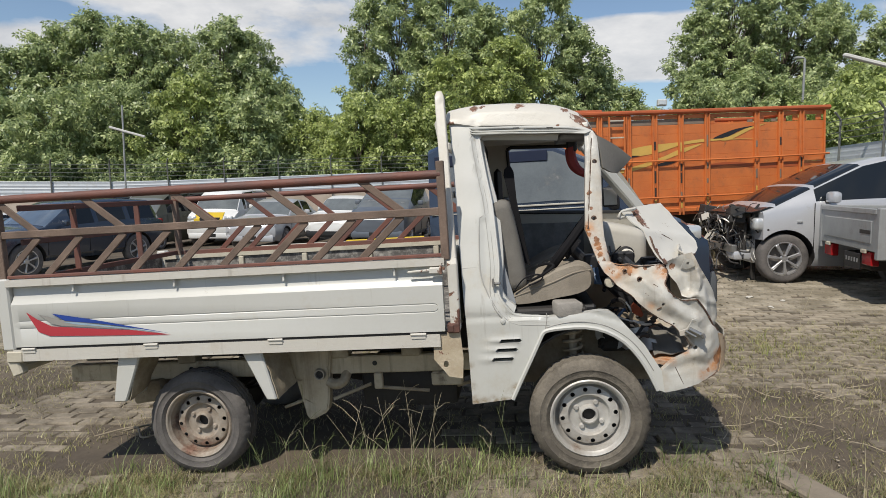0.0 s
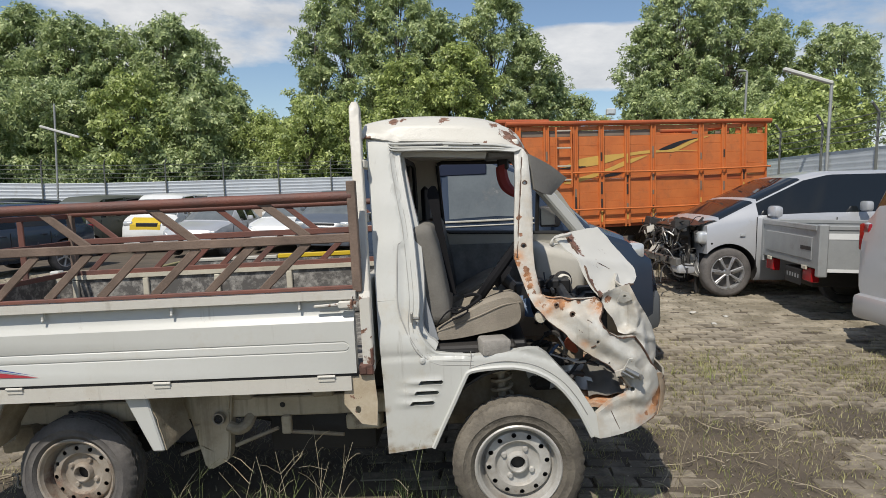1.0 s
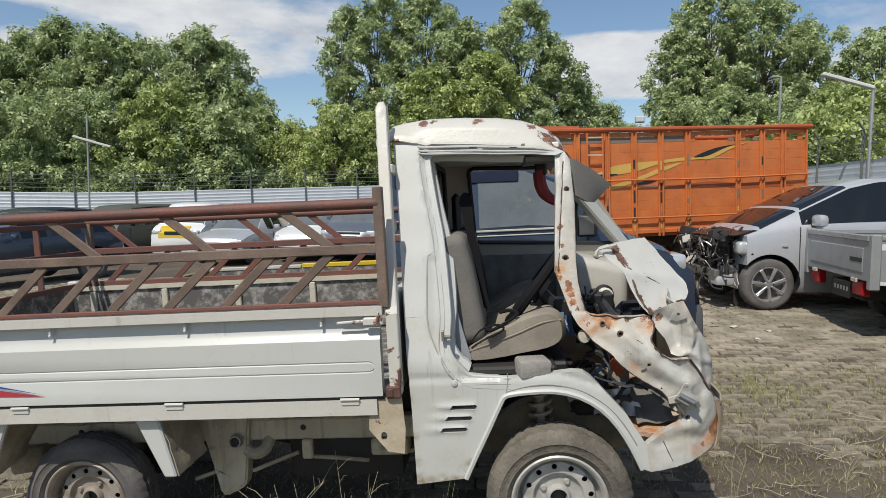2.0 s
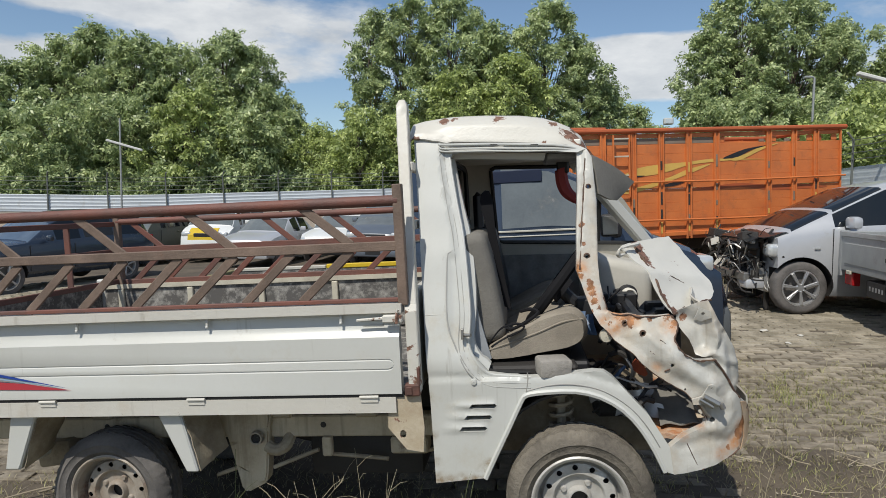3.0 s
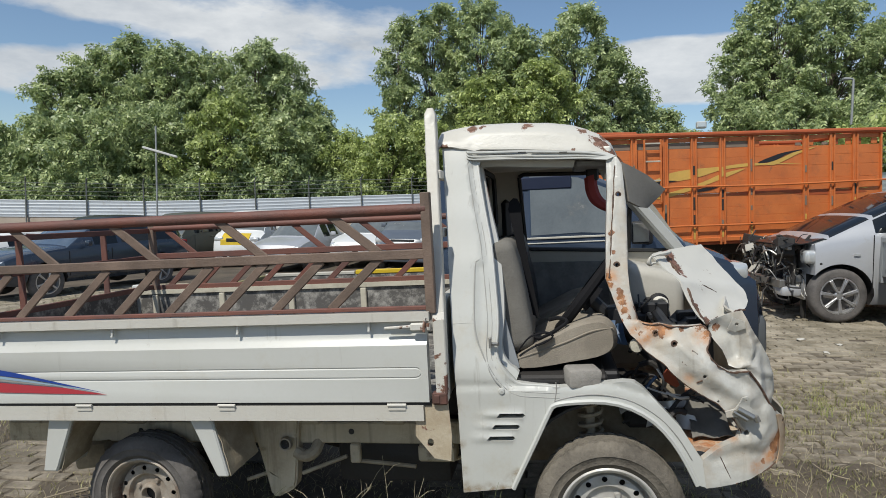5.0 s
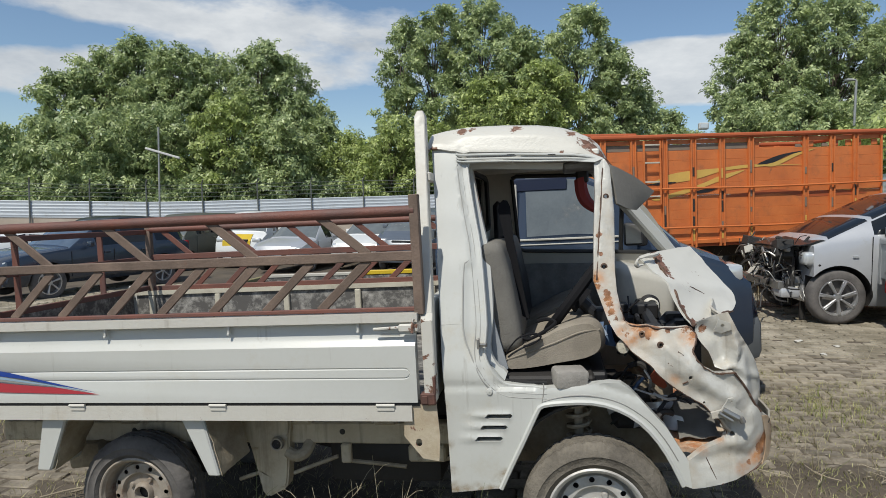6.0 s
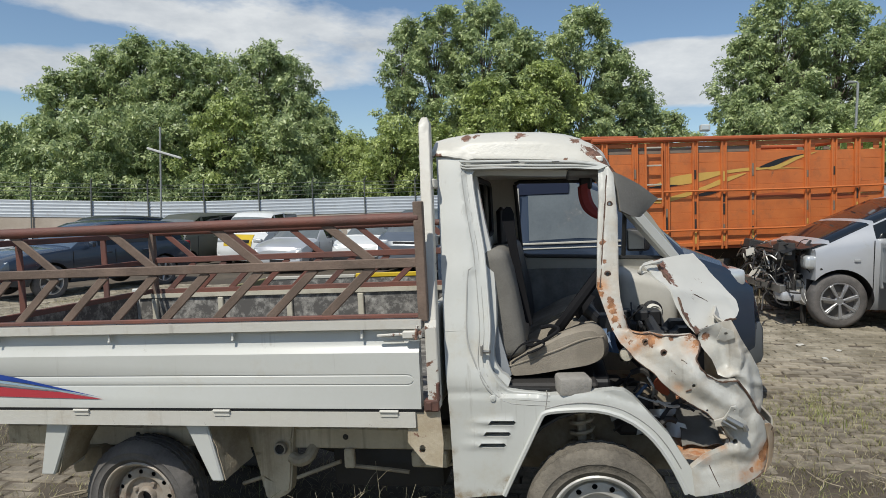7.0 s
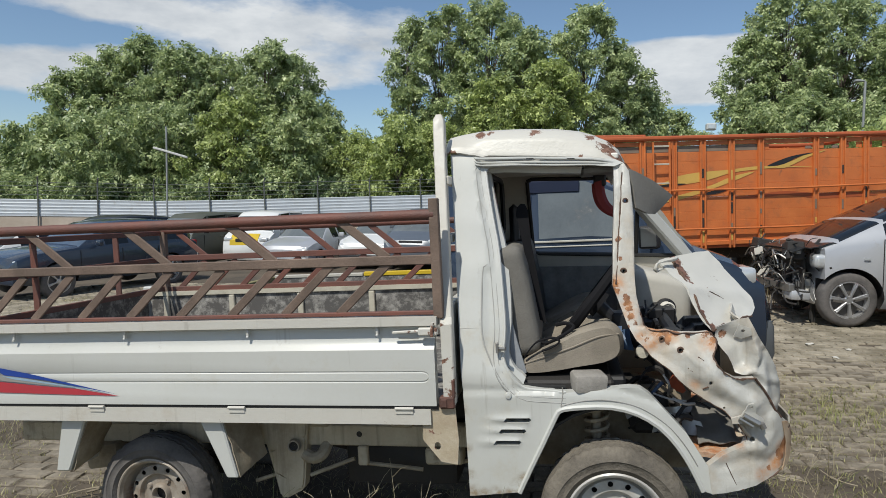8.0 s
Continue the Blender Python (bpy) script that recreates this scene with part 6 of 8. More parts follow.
SUVS = [(2.3, 0.50, 0.78, 0.84, 0.72, 0.60), (2.22, 0.38, 0.92, 0.98, 0.84, 0.72), (1.95, 0.34, 1.02, 1.07, 0.90, 0.78), (1.25, 0.34, 1.10, 1.15, 0.91, 0.80), (0.95, 0.34, 1.13, 1.18, 0.91, 0.80, "S"), (0.35, 0.34, 1.16, 1.62, 0.91, 0.70, "w"), (0.10, 0.34, 1.16, 1.72, 0.91, 0.68, "w"),
        (-0.22, 0.34, 1.17, 1.76, 0.91, 0.68), (-0.30, 0.34, 1.17, 1.77, 0.91, 0.68, "w"), (-1.08, 0.34, 1.18, 1.78, 0.91, 0.68), (-1.18, 0.34, 1.18, 1.77, 0.91, 0.68, "w"), (-1.95, 0.36, 1.18, 1.72, 0.89, 0.66, "S"), (-2.2, 0.40, 1.12, 1.2, 0.86, 0.74), (-2.28, 0.5, 0.9, 0.95, 0.8, 0.66)]
SEDAN = [(2.05, 0.42, 0.60, 0.64, 0.62, 0.52), (1.98, 0.30, 0.70, 0.74, 0.74, 0.64), (1.7, 0.24, 0.80, 0.83, 0.80, 0.70), (0.95, 0.22, 0.90, 0.94, 0.81, 0.72, "S"), (0.30, 0.22, 0.93, 1.32, 0.81, 0.60, "w"), (-0.15, 0.22, 0.94, 1.40, 0.81, 0.58), (-0.22, 0.22, 0.94, 1.40, 0.81, 0.58, "w"), (-0.85, 0.22, 0.95, 1.35, 0.81, 0.58, "S"),
         (-1.35, 0.24, 0.96, 1.02, 0.80, 0.70), (-1.95, 0.30, 0.92, 0.95, 0.76, 0.66), (-2.1, 0.42, 0.7, 0.74, 0.68, 0.56)]


def parked_car(name, m, stations, paint, label, axles=(1.3, -1.35), r=0.30, glass=None, rim=None, screen=None, front=True, grille=True, category="car", seams=(0.95, -0.05, -1.0), spokes=6):
    t = thing(name, m, label, category)
    w = max(s[4] for s in stations)
    body = car_shell(t, stations, paint, glass or DARK_GLASS, [(x, r) for x in axles], r + 0.055, screen)
    for x in axles:
        small_wheel(t, pose(x, -w + 0.02, r), r, 0.19, rim or ALLOY, spokes)
        small_wheel(t, pose(x, w - 0.02, r, 0, 0, 180), r, 0.19, rim or ALLOY, spokes)
    nose, tail = stations[1][0], stations[-2][0]
    zl = stations[3][1]
    zb = stations[4][2]
    if front:
        for s in (-1, 1):
            bm = bm_new()
            box(bm, (nose - 0.14, s * w * 0.72 - 0.14, zb - 0.34), (nose + 0.02, s * w * 0.72 + 0.14, zb - 0.20), 0.04, seg=3)
            part("headlight", bm, LAMP, body)
        if grille:
            slab("grille", (nose - 0.1, -0.32, zb - 0.36), (nose + 0.045, 0.32, zb - 0.24), BLACK, body, 0.015)
        slab("bumper", (nose - 0.12, -w * 0.86, zl + 0.02), (nose + 0.075, w * 0.86, zl + 0.22), paint if grille else BLACK, body, 0.05)
        slab("plate", (nose + 0.07, -0.2, zl + 0.08), (nose + 0.082, 0.2, zl + 0.18), PLATE, body, 0.003)
    for s in (-1, 1):
        slab("tail_light", (tail - 0.03, s * w * 0.82 - 0.09, zb - 0.22), (tail + 0.1, s * w * 0.82 + 0.09, zb + 0.02), RED_LAMP, body, 0.02)
        slab("wing_mirror", (stations[4][0] - 0.42, s * (w + 0.09) - 0.08, zb + 0.02), (stations[4][0] - 0.32, s * (w + 0.09) + 0.08, zb + 0.15), paint, body, 0.03)
        for x in seams:
            slab("door_seam", (x - 0.004, s * w * 1.0 - 0.006, zl + 0.14), (x + 0.004, s * w * 1.0 + 0.003, zb - 0.06), BLACK, body, 0)
        for x in seams[1:]:
            slab("door_handle", (x + 0.10, s * w - 0.01, zb - 0.14), (x + 0.24, s * w + 0.025, zb - 0.10), paint, body, 0.008)
    slab("rear_bumper", (tail - 0.10, -w * 0.86, zl + 0.04), (tail + 0.08, w * 0.86, zl + 0.26), paint, body, 0.05)
    slab("cabin_floor", (-1.6, -w * 0.8, zl + 0.05), (1.0, w * 0.8, zl + 0.2), BLACK, body, 0.02)
    return t, body


def silver_mpv():
    """The minivan whose front has been torn off: the engine bay lies open."""
    pts = [s for s in MPV[2:]]
    pts[0] = (1.62, 0.24, 0.94, 0.97, 0.82, 0.72)
    t, body = parked_car("silver_minivan", on_ground(6.36, 6.86, 184), pts, SILVER, "silver minivan with its crushed front torn open, standing on paving", (1.33, -1.32), 0.325, screen=DARK_GLASS, front=False, seams=(0.98, -0.07, -1.0), spokes=7)
    rng = random.Random(11)
    bm = bm_new()
    for k in range(90):
        p = Vector((rng.uniform(1.50, 2.0), rng.uniform(-0.72, 0.72), rng.uniform(0.36, 0.96)))
        q = p + Vector((rng.uniform(-0.15, 0.2), rng.uniform(-0.3, 0.3), rng.uniform(-0.25, 0.2)))
        tube(bm, smooth_line([p, (p + q) / 2 + Vector((0.03, 0, rng.uniform(-0.08, 0.08))), q], 3), rng.choice((0.006, 0.01, 0.016)), 5)
    part("engine_wiring", bm, DARK, body, "tangle of hoses and torn brackets")
    for k in range(12):
        x, y, z = rng.uniform(1.5, 1.92), rng.uniform(-0.62, 0.62), rng.uniform(0.4, 0.9)
        a, b, c = rng.uniform(0.04, 0.13), rng.uniform(0.05, 0.16), rng.uniform(0.04, 0.14)
        bm = bm_new()
        box(bm, (-a, -b, -c), (a, b, c), 0.012, pose(x, y, z, rng.uniform(-20, 20), rng.uniform(-20, 20), rng.uniform(-20, 20)))
        part("engine_piece", bm, rng.choice((STEEL, DARK, BLACK, GREY_VINYL)), body)
    for m, n, rad in ((STEEL, 46, (0.004, 0.007, 0.011)), (GREY_VINYL, 22, (0.004, 0.006)), (BLACK, 40, (0.005, 0.009))):
        for k in range(n):
            bm = bm_new()
            p = Vector((rng.uniform(1.52, 2.02), rng.uniform(-0.78, 0.78), rng.uniform(0.34, 0.97)))
            q = p + Vector((rng.uniform(-0.12, 0.14), rng.uniform(-0.24, 0.24), rng.uniform(-0.25, 0.16)))
            tube(bm, smooth_line([p, (p + q) / 2 + Vector((0.02, 0.02, rng.uniform(-0.06, 0.06))), q], 3), rng.choice(rad), 5)
            part("torn_pipe", bm, m, body)
    for k in range(16):
        bm = bm_new()
        a, b = rng.uniform(0.04, 0.10), rng.uniform(0.03, 0.09)
        box(bm, (-0.006, -a, -b), (0.006, a, b), 0.003, pose(rng.uniform(1.75, 2.0), rng.uniform(-0.7, 0.7), rng.uniform(0.4, 0.92), rng.uniform(-50, 50), rng.uniform(-40, 40), rng.uniform(-40, 40)))
        crumple(bm, 0.02, 12, k)
        part("bent_plate", bm, rng.choice((STEEL, LAMP, BLACK, GREY_VINYL, BLACK)), body)
    for sgn in (-1, 1):
        mir = slab("wing_mirror", (0.74, sgn * 0.92 - 0.11, 1.05), (0.86, sgn * 0.92 + 0.11, 1.20), SILVER, body, 0.045)
        slab("mirror_arm", (0.78, sgn * 0.82 - 0.05, 1.05), (0.84, sgn * 0.82 + 0.05, 1.09), BLACK, mir, 0.01)
        slab("indicator", (1.13, sgn * 0.835 - 0.006, 0.80), (1.20, sgn * 0.835 + 0.006, 0.83), LAMP, body, 0.003)
    slab("front_beam", (1.90, -0.70, 0.40), (1.97, 0.70, 0.50), STEEL, body, 0.01)
    slab("crossbar", (1.84, -0.74, 0.86), (1.90, 0.70, 0.91), STEEL, body, 0.01)
    slab("radiator_panel", (1.72, -0.3, 0.36), (1.76, 0.55, 0.80), DARK, body, 0.01)
    slab("hanging_bumper_piece", (1.72, 0.42, 0.30), (1.95, 0.72, 0.42), SILVER, body, 0.03)
    for s in (-1, 1):
        bm = bm_new()
        box(bm, (1.50, s * 0.70 - 0.10, 0.70), (1.72, s * 0.70 + 0.10, 0.86), 0.045, seg=3)
        part("headlight", bm, LAMP, body)
    bm = bm_new()
    rows = [[(1.95 - 0.065 * k, y, 0.93 + 0.014 * k + 0.05 * noise.noise(Vector((k * 0.7, y * 3, 0))) - 0.05 * abs(y)) for y in (-0.7, -0.4, 0.0, 0.4, 0.72)] for k in range(9)]
    loft(bm, rows)
    thicken(bm, 0.012)
    part("bent_bonnet", bm, CHARCOAL, body, "blackened bent bonnet")
    slab("radiator_foot", (1.55, 0.40, 0.0), (1.60, 0.46, 0.36), DARK, body, 0.004)


silver_mpv()


def silver_wagon():
    t, body = parked_car("silver_wagon", on_ground(7.22, 2.62, 2), MPV, SILVER, "silver minivan with a brown reflection painted into its rear glass, parked on the weedy lot", (1.33, -1.32), 0.31, screen=BROWN_REFLECTION)
    for s in (-1, 1):
        slab("reversing_light", (-2.03, s * 0.66 - 0.05, 0.98), (-1.93, s * 0.66 + 0.07, 1.10), LAMP, body, 0.03, "clear reversing light")
    slab("plate", (-2.085, -0.22, 0.72), (-2.05, 0.22, 0.84), PLATE, body, 0.004)


silver_wagon()


def navy_pickup():
    """The dark pickup standing beyond the white one; its low bed runs behind the racks."""
    t = thing("navy_pickup", on_ground(1.3, 3.35, 0), "dark navy pickup truck with a low yellow-railed bed behind the wreck", "pickup truck")
    cab = list(VAN[:4]) + [(0.98, 0.22, 1.19, 1.58, 0.80, 0.67, "w"), (0.70, 0.22, 1.20, 1.71, 0.80, 0.66, "w"), (0.31, 0.22, 1.20, 1.745, 0.80, 0.66), (0.23, 0.22, 1.20, 1.75, 0.80, 0.66, "w"), (-0.30, 0.22, 1.20, 1.76, 0.80, 0.65), (-0.38, 0.24, 1.16, 1.73, 0.79, 0.64)]
    # the opaque pale panes carry the reflected sky in their colour
    body = car_shell(t, cab, NAVY, PALE_GLASS, [(1.05, 0.29)], 0.35, PALE_GLASS)
    slab("dashboard", (0.55, -0.62, 0.95), (1.05, 0.62, 1.29), BLACK, body, 0.05)
    slab("headrest", (0.02, -0.55, 1.30), (0.10, -0.30, 1.44), BLACK, body, 0.03)
    bm = bm_new()
    tube(bm, [(0.50 + 0.04 * math.cos(a), -0.36 + 0.17 * math.cos(a), 1.25 + 0.16 * math.sin(a)) for a in (2 * math.pi * k / 24 for k in range(25))], 0.014, 7, False)
    part("steering_wheel", bm, BLACK, body)
    for x in (1.05, -1.5):
        small_wheel(t, pose(x, -0.77, 0.29), 0.29, 0.17, RIM)
        small_wheel(t, pose(x, 0.77, 0.29, 0, 0, 180), 0.29, 0.17, RIM)
    for s in (-1, 1):
        bm = bm_new()
        box(bm, (1.70, s * 0.60 - 0.15, 0.84), (1.865, s * 0.60 + 0.165, 0.955), 0.025, seg=2)
        hl = part("headlight", bm, LAMP, body)
        slab("wing_mirror", (1.10, s * 0.92 - 0.09, 1.13), (1.18, s * 0.92 + 0.09, 1.34), BLACK, body, 0.03)
        slab("roof_rail", (-0.32, s * 0.690 - 0.012, 1.565), (0.64, s * 0.690 + 0.012, 1.66), NAVY_TRIM, body, 0.006)
        slab("belt_strip", (-0.36, s * 0.775 - 0.01, 1.19), (1.0, s * 0.775 + 0.012, 1.205), GREY_VINYL, body, 0.003)
        slab("belt_strip", (-0.36, s * 0.78 - 0.01, 1.155), (1.0, s * 0.78 + 0.012, 1.165), GREY_VINYL, body, 0.003)
        slab("window_divider", (0.245, s * 0.742 - 0.008, 1.20), (0.265, s * 0.742 + 0.008, 1.62), GREY_VINYL, body, 0.003)
    slab("bumper", (1.80, -0.72, 0.24), (2.00, 0.72, 0.58), mat("faded_grey_bumper", (0.10, 0.108, 0.115), 0.6, scale=5, amount=0.7), body, 0.07)
    slab("grille", (1.80, -0.4, 0.62), (1.95, 0.4, 0.72), BLACK, body, 0.02)
    slab("seat", (-0.25, -0.60, 0.7), (0.0, 0.60, 1.30), BLACK, body, 0.05)
    slab("floor", (-0.3, -0.7, 0.3), (1.3, 0.7, 0.7), BLACK, body, 0.02)
    slab("chassis_rail", (-2.6, -0.42, 0.36), (0.4, -0.34, 0.48), DARK, t, 0.005)
    slab("chassis_rail", (-2.6, 0.34, 0.36), (0.4, 0.42, 0.48), DARK, t, 0.005)
    slab("bed_floor", (-2.55, -0.76, 0.56), (-0.42, 0.76, 0.60), DARK, t, 0.004)
    for s in (-1, 1):
        side = slab("bed_side", (-2.55, s * 0.78 - 0.02, 0.60), (-0.42, s * 0.78 + 0.02, 0.84), BED_IN, t, 0.006)
        slab("bed_rail", (-1.55, s * 0.78 - 0.028, 0.84), (-0.42, s * 0.78 + 0.028, 0.885), YELLOW, side, 0.006, "faded yellow rail")
        slab("bed_rail", (-2.55, s * 0.78 - 0.028, 0.84), (-1.56, s * 0.78 + 0.028, 0.875), GREY_VINYL, side, 0.006)
    slab("tailgate", (-2.60, -0.78, 0.50), (-2.55, 0.78, 0.86), mat("olive_board", (0.30, 0.27, 0.13), 0.8, scale=5, amount=0.8), t, 0.006)
    slab("headboard", (-0.44, -0.76, 0.60), (-0.40, 0.76, 1.0), DARK, t, 0.006)


navy_pickup()


def grey_pickup():
    """The silver pickup seen from its closed tailgate."""
    t = thing("grey_pickup", on_ground(6.83, 4.83, -6), "silver-grey pickup with closed tailgate and red reflectors, on paving", "pickup truck")
    paint = mat("grey_bed_paint", (0.33, 0.34, 0.34), 0.45, 0.1, dark=(0.24, 0.25, 0.25), scale=4, amount=0.8, dirt=0.4, dirt_color=(0.2, 0.18, 0.15))
    x0, x1, y0, y1, zb, zt = -1.45, 1.0, -0.84, 0.80, 0.58, 1.0
    slab("bed_floor", (x0, y0 + 0.03, 0.58), (x1, y1 - 0.03, 0.62), paint, t, 0.004)
    tg = slab("tailgate", (x0 - 0.035, y0 + 0.03, zb), (x0, y1 - 0.03, zt), paint, t, 0.008, "dented grey tailgate")
    slab("tailgate_rail", (x0 - 0.05, y0 + 0.03, zt - 0.03), (x0 + 0.01, y1 - 0.03, zt + 0.03), paint, tg, 0.008)
    slab("pressed_panel", (x0 - 0.043, y0 + 0.14, zb + 0.08), (x0 - 0.03, y1 - 0.14, zt - 0.10), paint, tg, 0.006)
    for y in (y0 + 0.25, y1 - 0.35):
        slab("hinge", (x0 - 0.05, y, zb - 0.03), (x0 - 0.03, y + 0.12, zb + 0.01), CREAM, tg, 0.004)
    slab("writing_bar", (x0 - 0.047, y0 + 0.15, zt - 0.24), (x0 - 0.044, y0 + 0.42, zt - 0.20), DARK, tg, 0)
    for y in (y0, y1):
        s = 1 if y > 0 else -1
        side = slab("bed_side", (x0, y - 0.02, zb), (x1, y + 0.02, zt), paint, t, 0.008)
        slab("bed_rail", (x0, y - 0.03, zt - 0.02), (x1, y + 0.03, zt + 0.03), paint, side, 0.008)
        slab("white_stripe", (x0 + 0.02, y + s * 0.021, zt - 0.11), (x0 + 0.55, y + s * 0.024, zt - 0.05), CAR_WHITE, side, 0)
        slab("blue_sticker", (x0 + 0.42, y + s * 0.026, zt - 0.10), (x0 + 0.62, y + s * 0.029, zt - 0.02), mat("blue_sticker", (0.04, 0.16, 0.35), 0.4), side, 0)
        slab("corner_post", (x0 - 0.04, y - 0.045, 0.50), (x0 + 0.05, y + 0.045, zt + 0.04), paint, side, 0.012)
    slab("bed_sill", (x0 + 0.05, y0 - 0.02, 0.55), (x1, y0 + 0.05, 0.59), CAR_WHITE, t, 0.004)
    for y in (y0 + 0.16, y1 - 0.36):
        slab("tail_light", (x0 - 0.02, y, 0.42), (x0 + 0.06, y + 0.24, 0.57), RED_LAMP, t, 0.01, "cracked red tail light")
    pl = slab("plate", (x0 - 0.03, -0.42, 0.36), (x0 - 0.018, 0.02, 0.53), PLATE, t, 0.003, "black number plate")
    for k in range(5):
        slab("plate_bar", (x0 - 0.034, -0.37 + 0.075 * k, 0.43), (x0 - 0.031, -0.34 + 0.075 * k, 0.475), TRIM, pl, 0)
    slab("chassis", (x0 + 0.1, -0.4, 0.34), (3.2, 0.4, 0.5), DARK, t, 0.01)
    for x in (-0.55, 1.95):
        small_wheel(t, pose(x, -0.80, 0.29), 0.29, 0.17, RIM)
        small_wheel(t, pose(x, 0.80, 0.29, 0, 0, 180), 0.29, 0.17, RIM)
    cab = [(s[0] + 1.35, *s[1:]) for s in VAN[:7]] + [(1.10, 0.22, 1.15, 1.77, 0.80, 0.65), (1.02, 0.24, 1.12, 1.74, 0.79, 0.64)]
    car_shell(t, cab, SILVER, DARK_GLASS, [(1.95, 0.29)], 0.35, PALE_GLASS)


grey_pickup()


def parked_row():
    """The cars that stand nose-out along the back of the lot."""
    parked_car("navy_suv", on_ground(-9.0, 11.0, 253), [(c[0], c[1] * 0.95, c[2] * 0.93, c[3] * 0.905, *c[4:]) for c in SUVS], NAVY, "dark navy off-road wagon parked on the lot", (1.42, -1.38), 0.37, screen=BLUE_GLASS)
    parked_car("pale_hatchback", on_ground(-13.1, 13.0, 255), SEDAN, CAR_WHITE, "pale silver saloon car parked beside the wagon", screen=PALE_GLASS)
    parked_car("olive_van", on_ground(-10.0, 17.3, 262), VAN, OLIVE, "olive-grey van with its spare wheel showing", screen=PALE_GLASS, category="van")
    t, body = parked_car("white_van", on_ground(-8.2, 18.3, 275), VAN, CAR_WHITE, "white minibus with a yellow front panel", screen=PALE_GLASS, category="van")
    bm = bm_new()
    rows = [[(1.97, y, 0.70), (1.95, y, 0.86), (1.76, y * 0.98, 1.025), (1.66, y * 0.98, 1.065)] for y in (-0.5, -0.2, 0.1, 0.4)]
    loft(bm, rows)
    thicken(bm, 0.012)
    part("front_panel", bm, YELLOW, body, "yellow painted front panel")
    parked_car("silver_saloon", on_ground(-5.75, 16.3, 268), SEDAN, SILVER, "dusty silver saloon car with a flat bonnet", screen=PALE_GLASS)
    parked_car("white_saloon", on_ground(-3.75, 17.0, 270), SEDAN, CAR_WHITE, "white saloon car without a bumper", screen=PALE_GLASS, grille=False)
    parked_car("slate_hatchback", on_ground(-2.05, 15.9, 268), MPV, SLATE, "slate-blue hatchback with a dusty cracked windscreen", screen=PALE_GLASS)
    parked_car("charcoal_jeep", on_ground(-12.3, 15.6, 258), SUVS, CHARCOAL, "stripped charcoal jeep with bare wiring", (1.42, -1.38), 0.36, screen=DARK_GLASS)


parked_row()


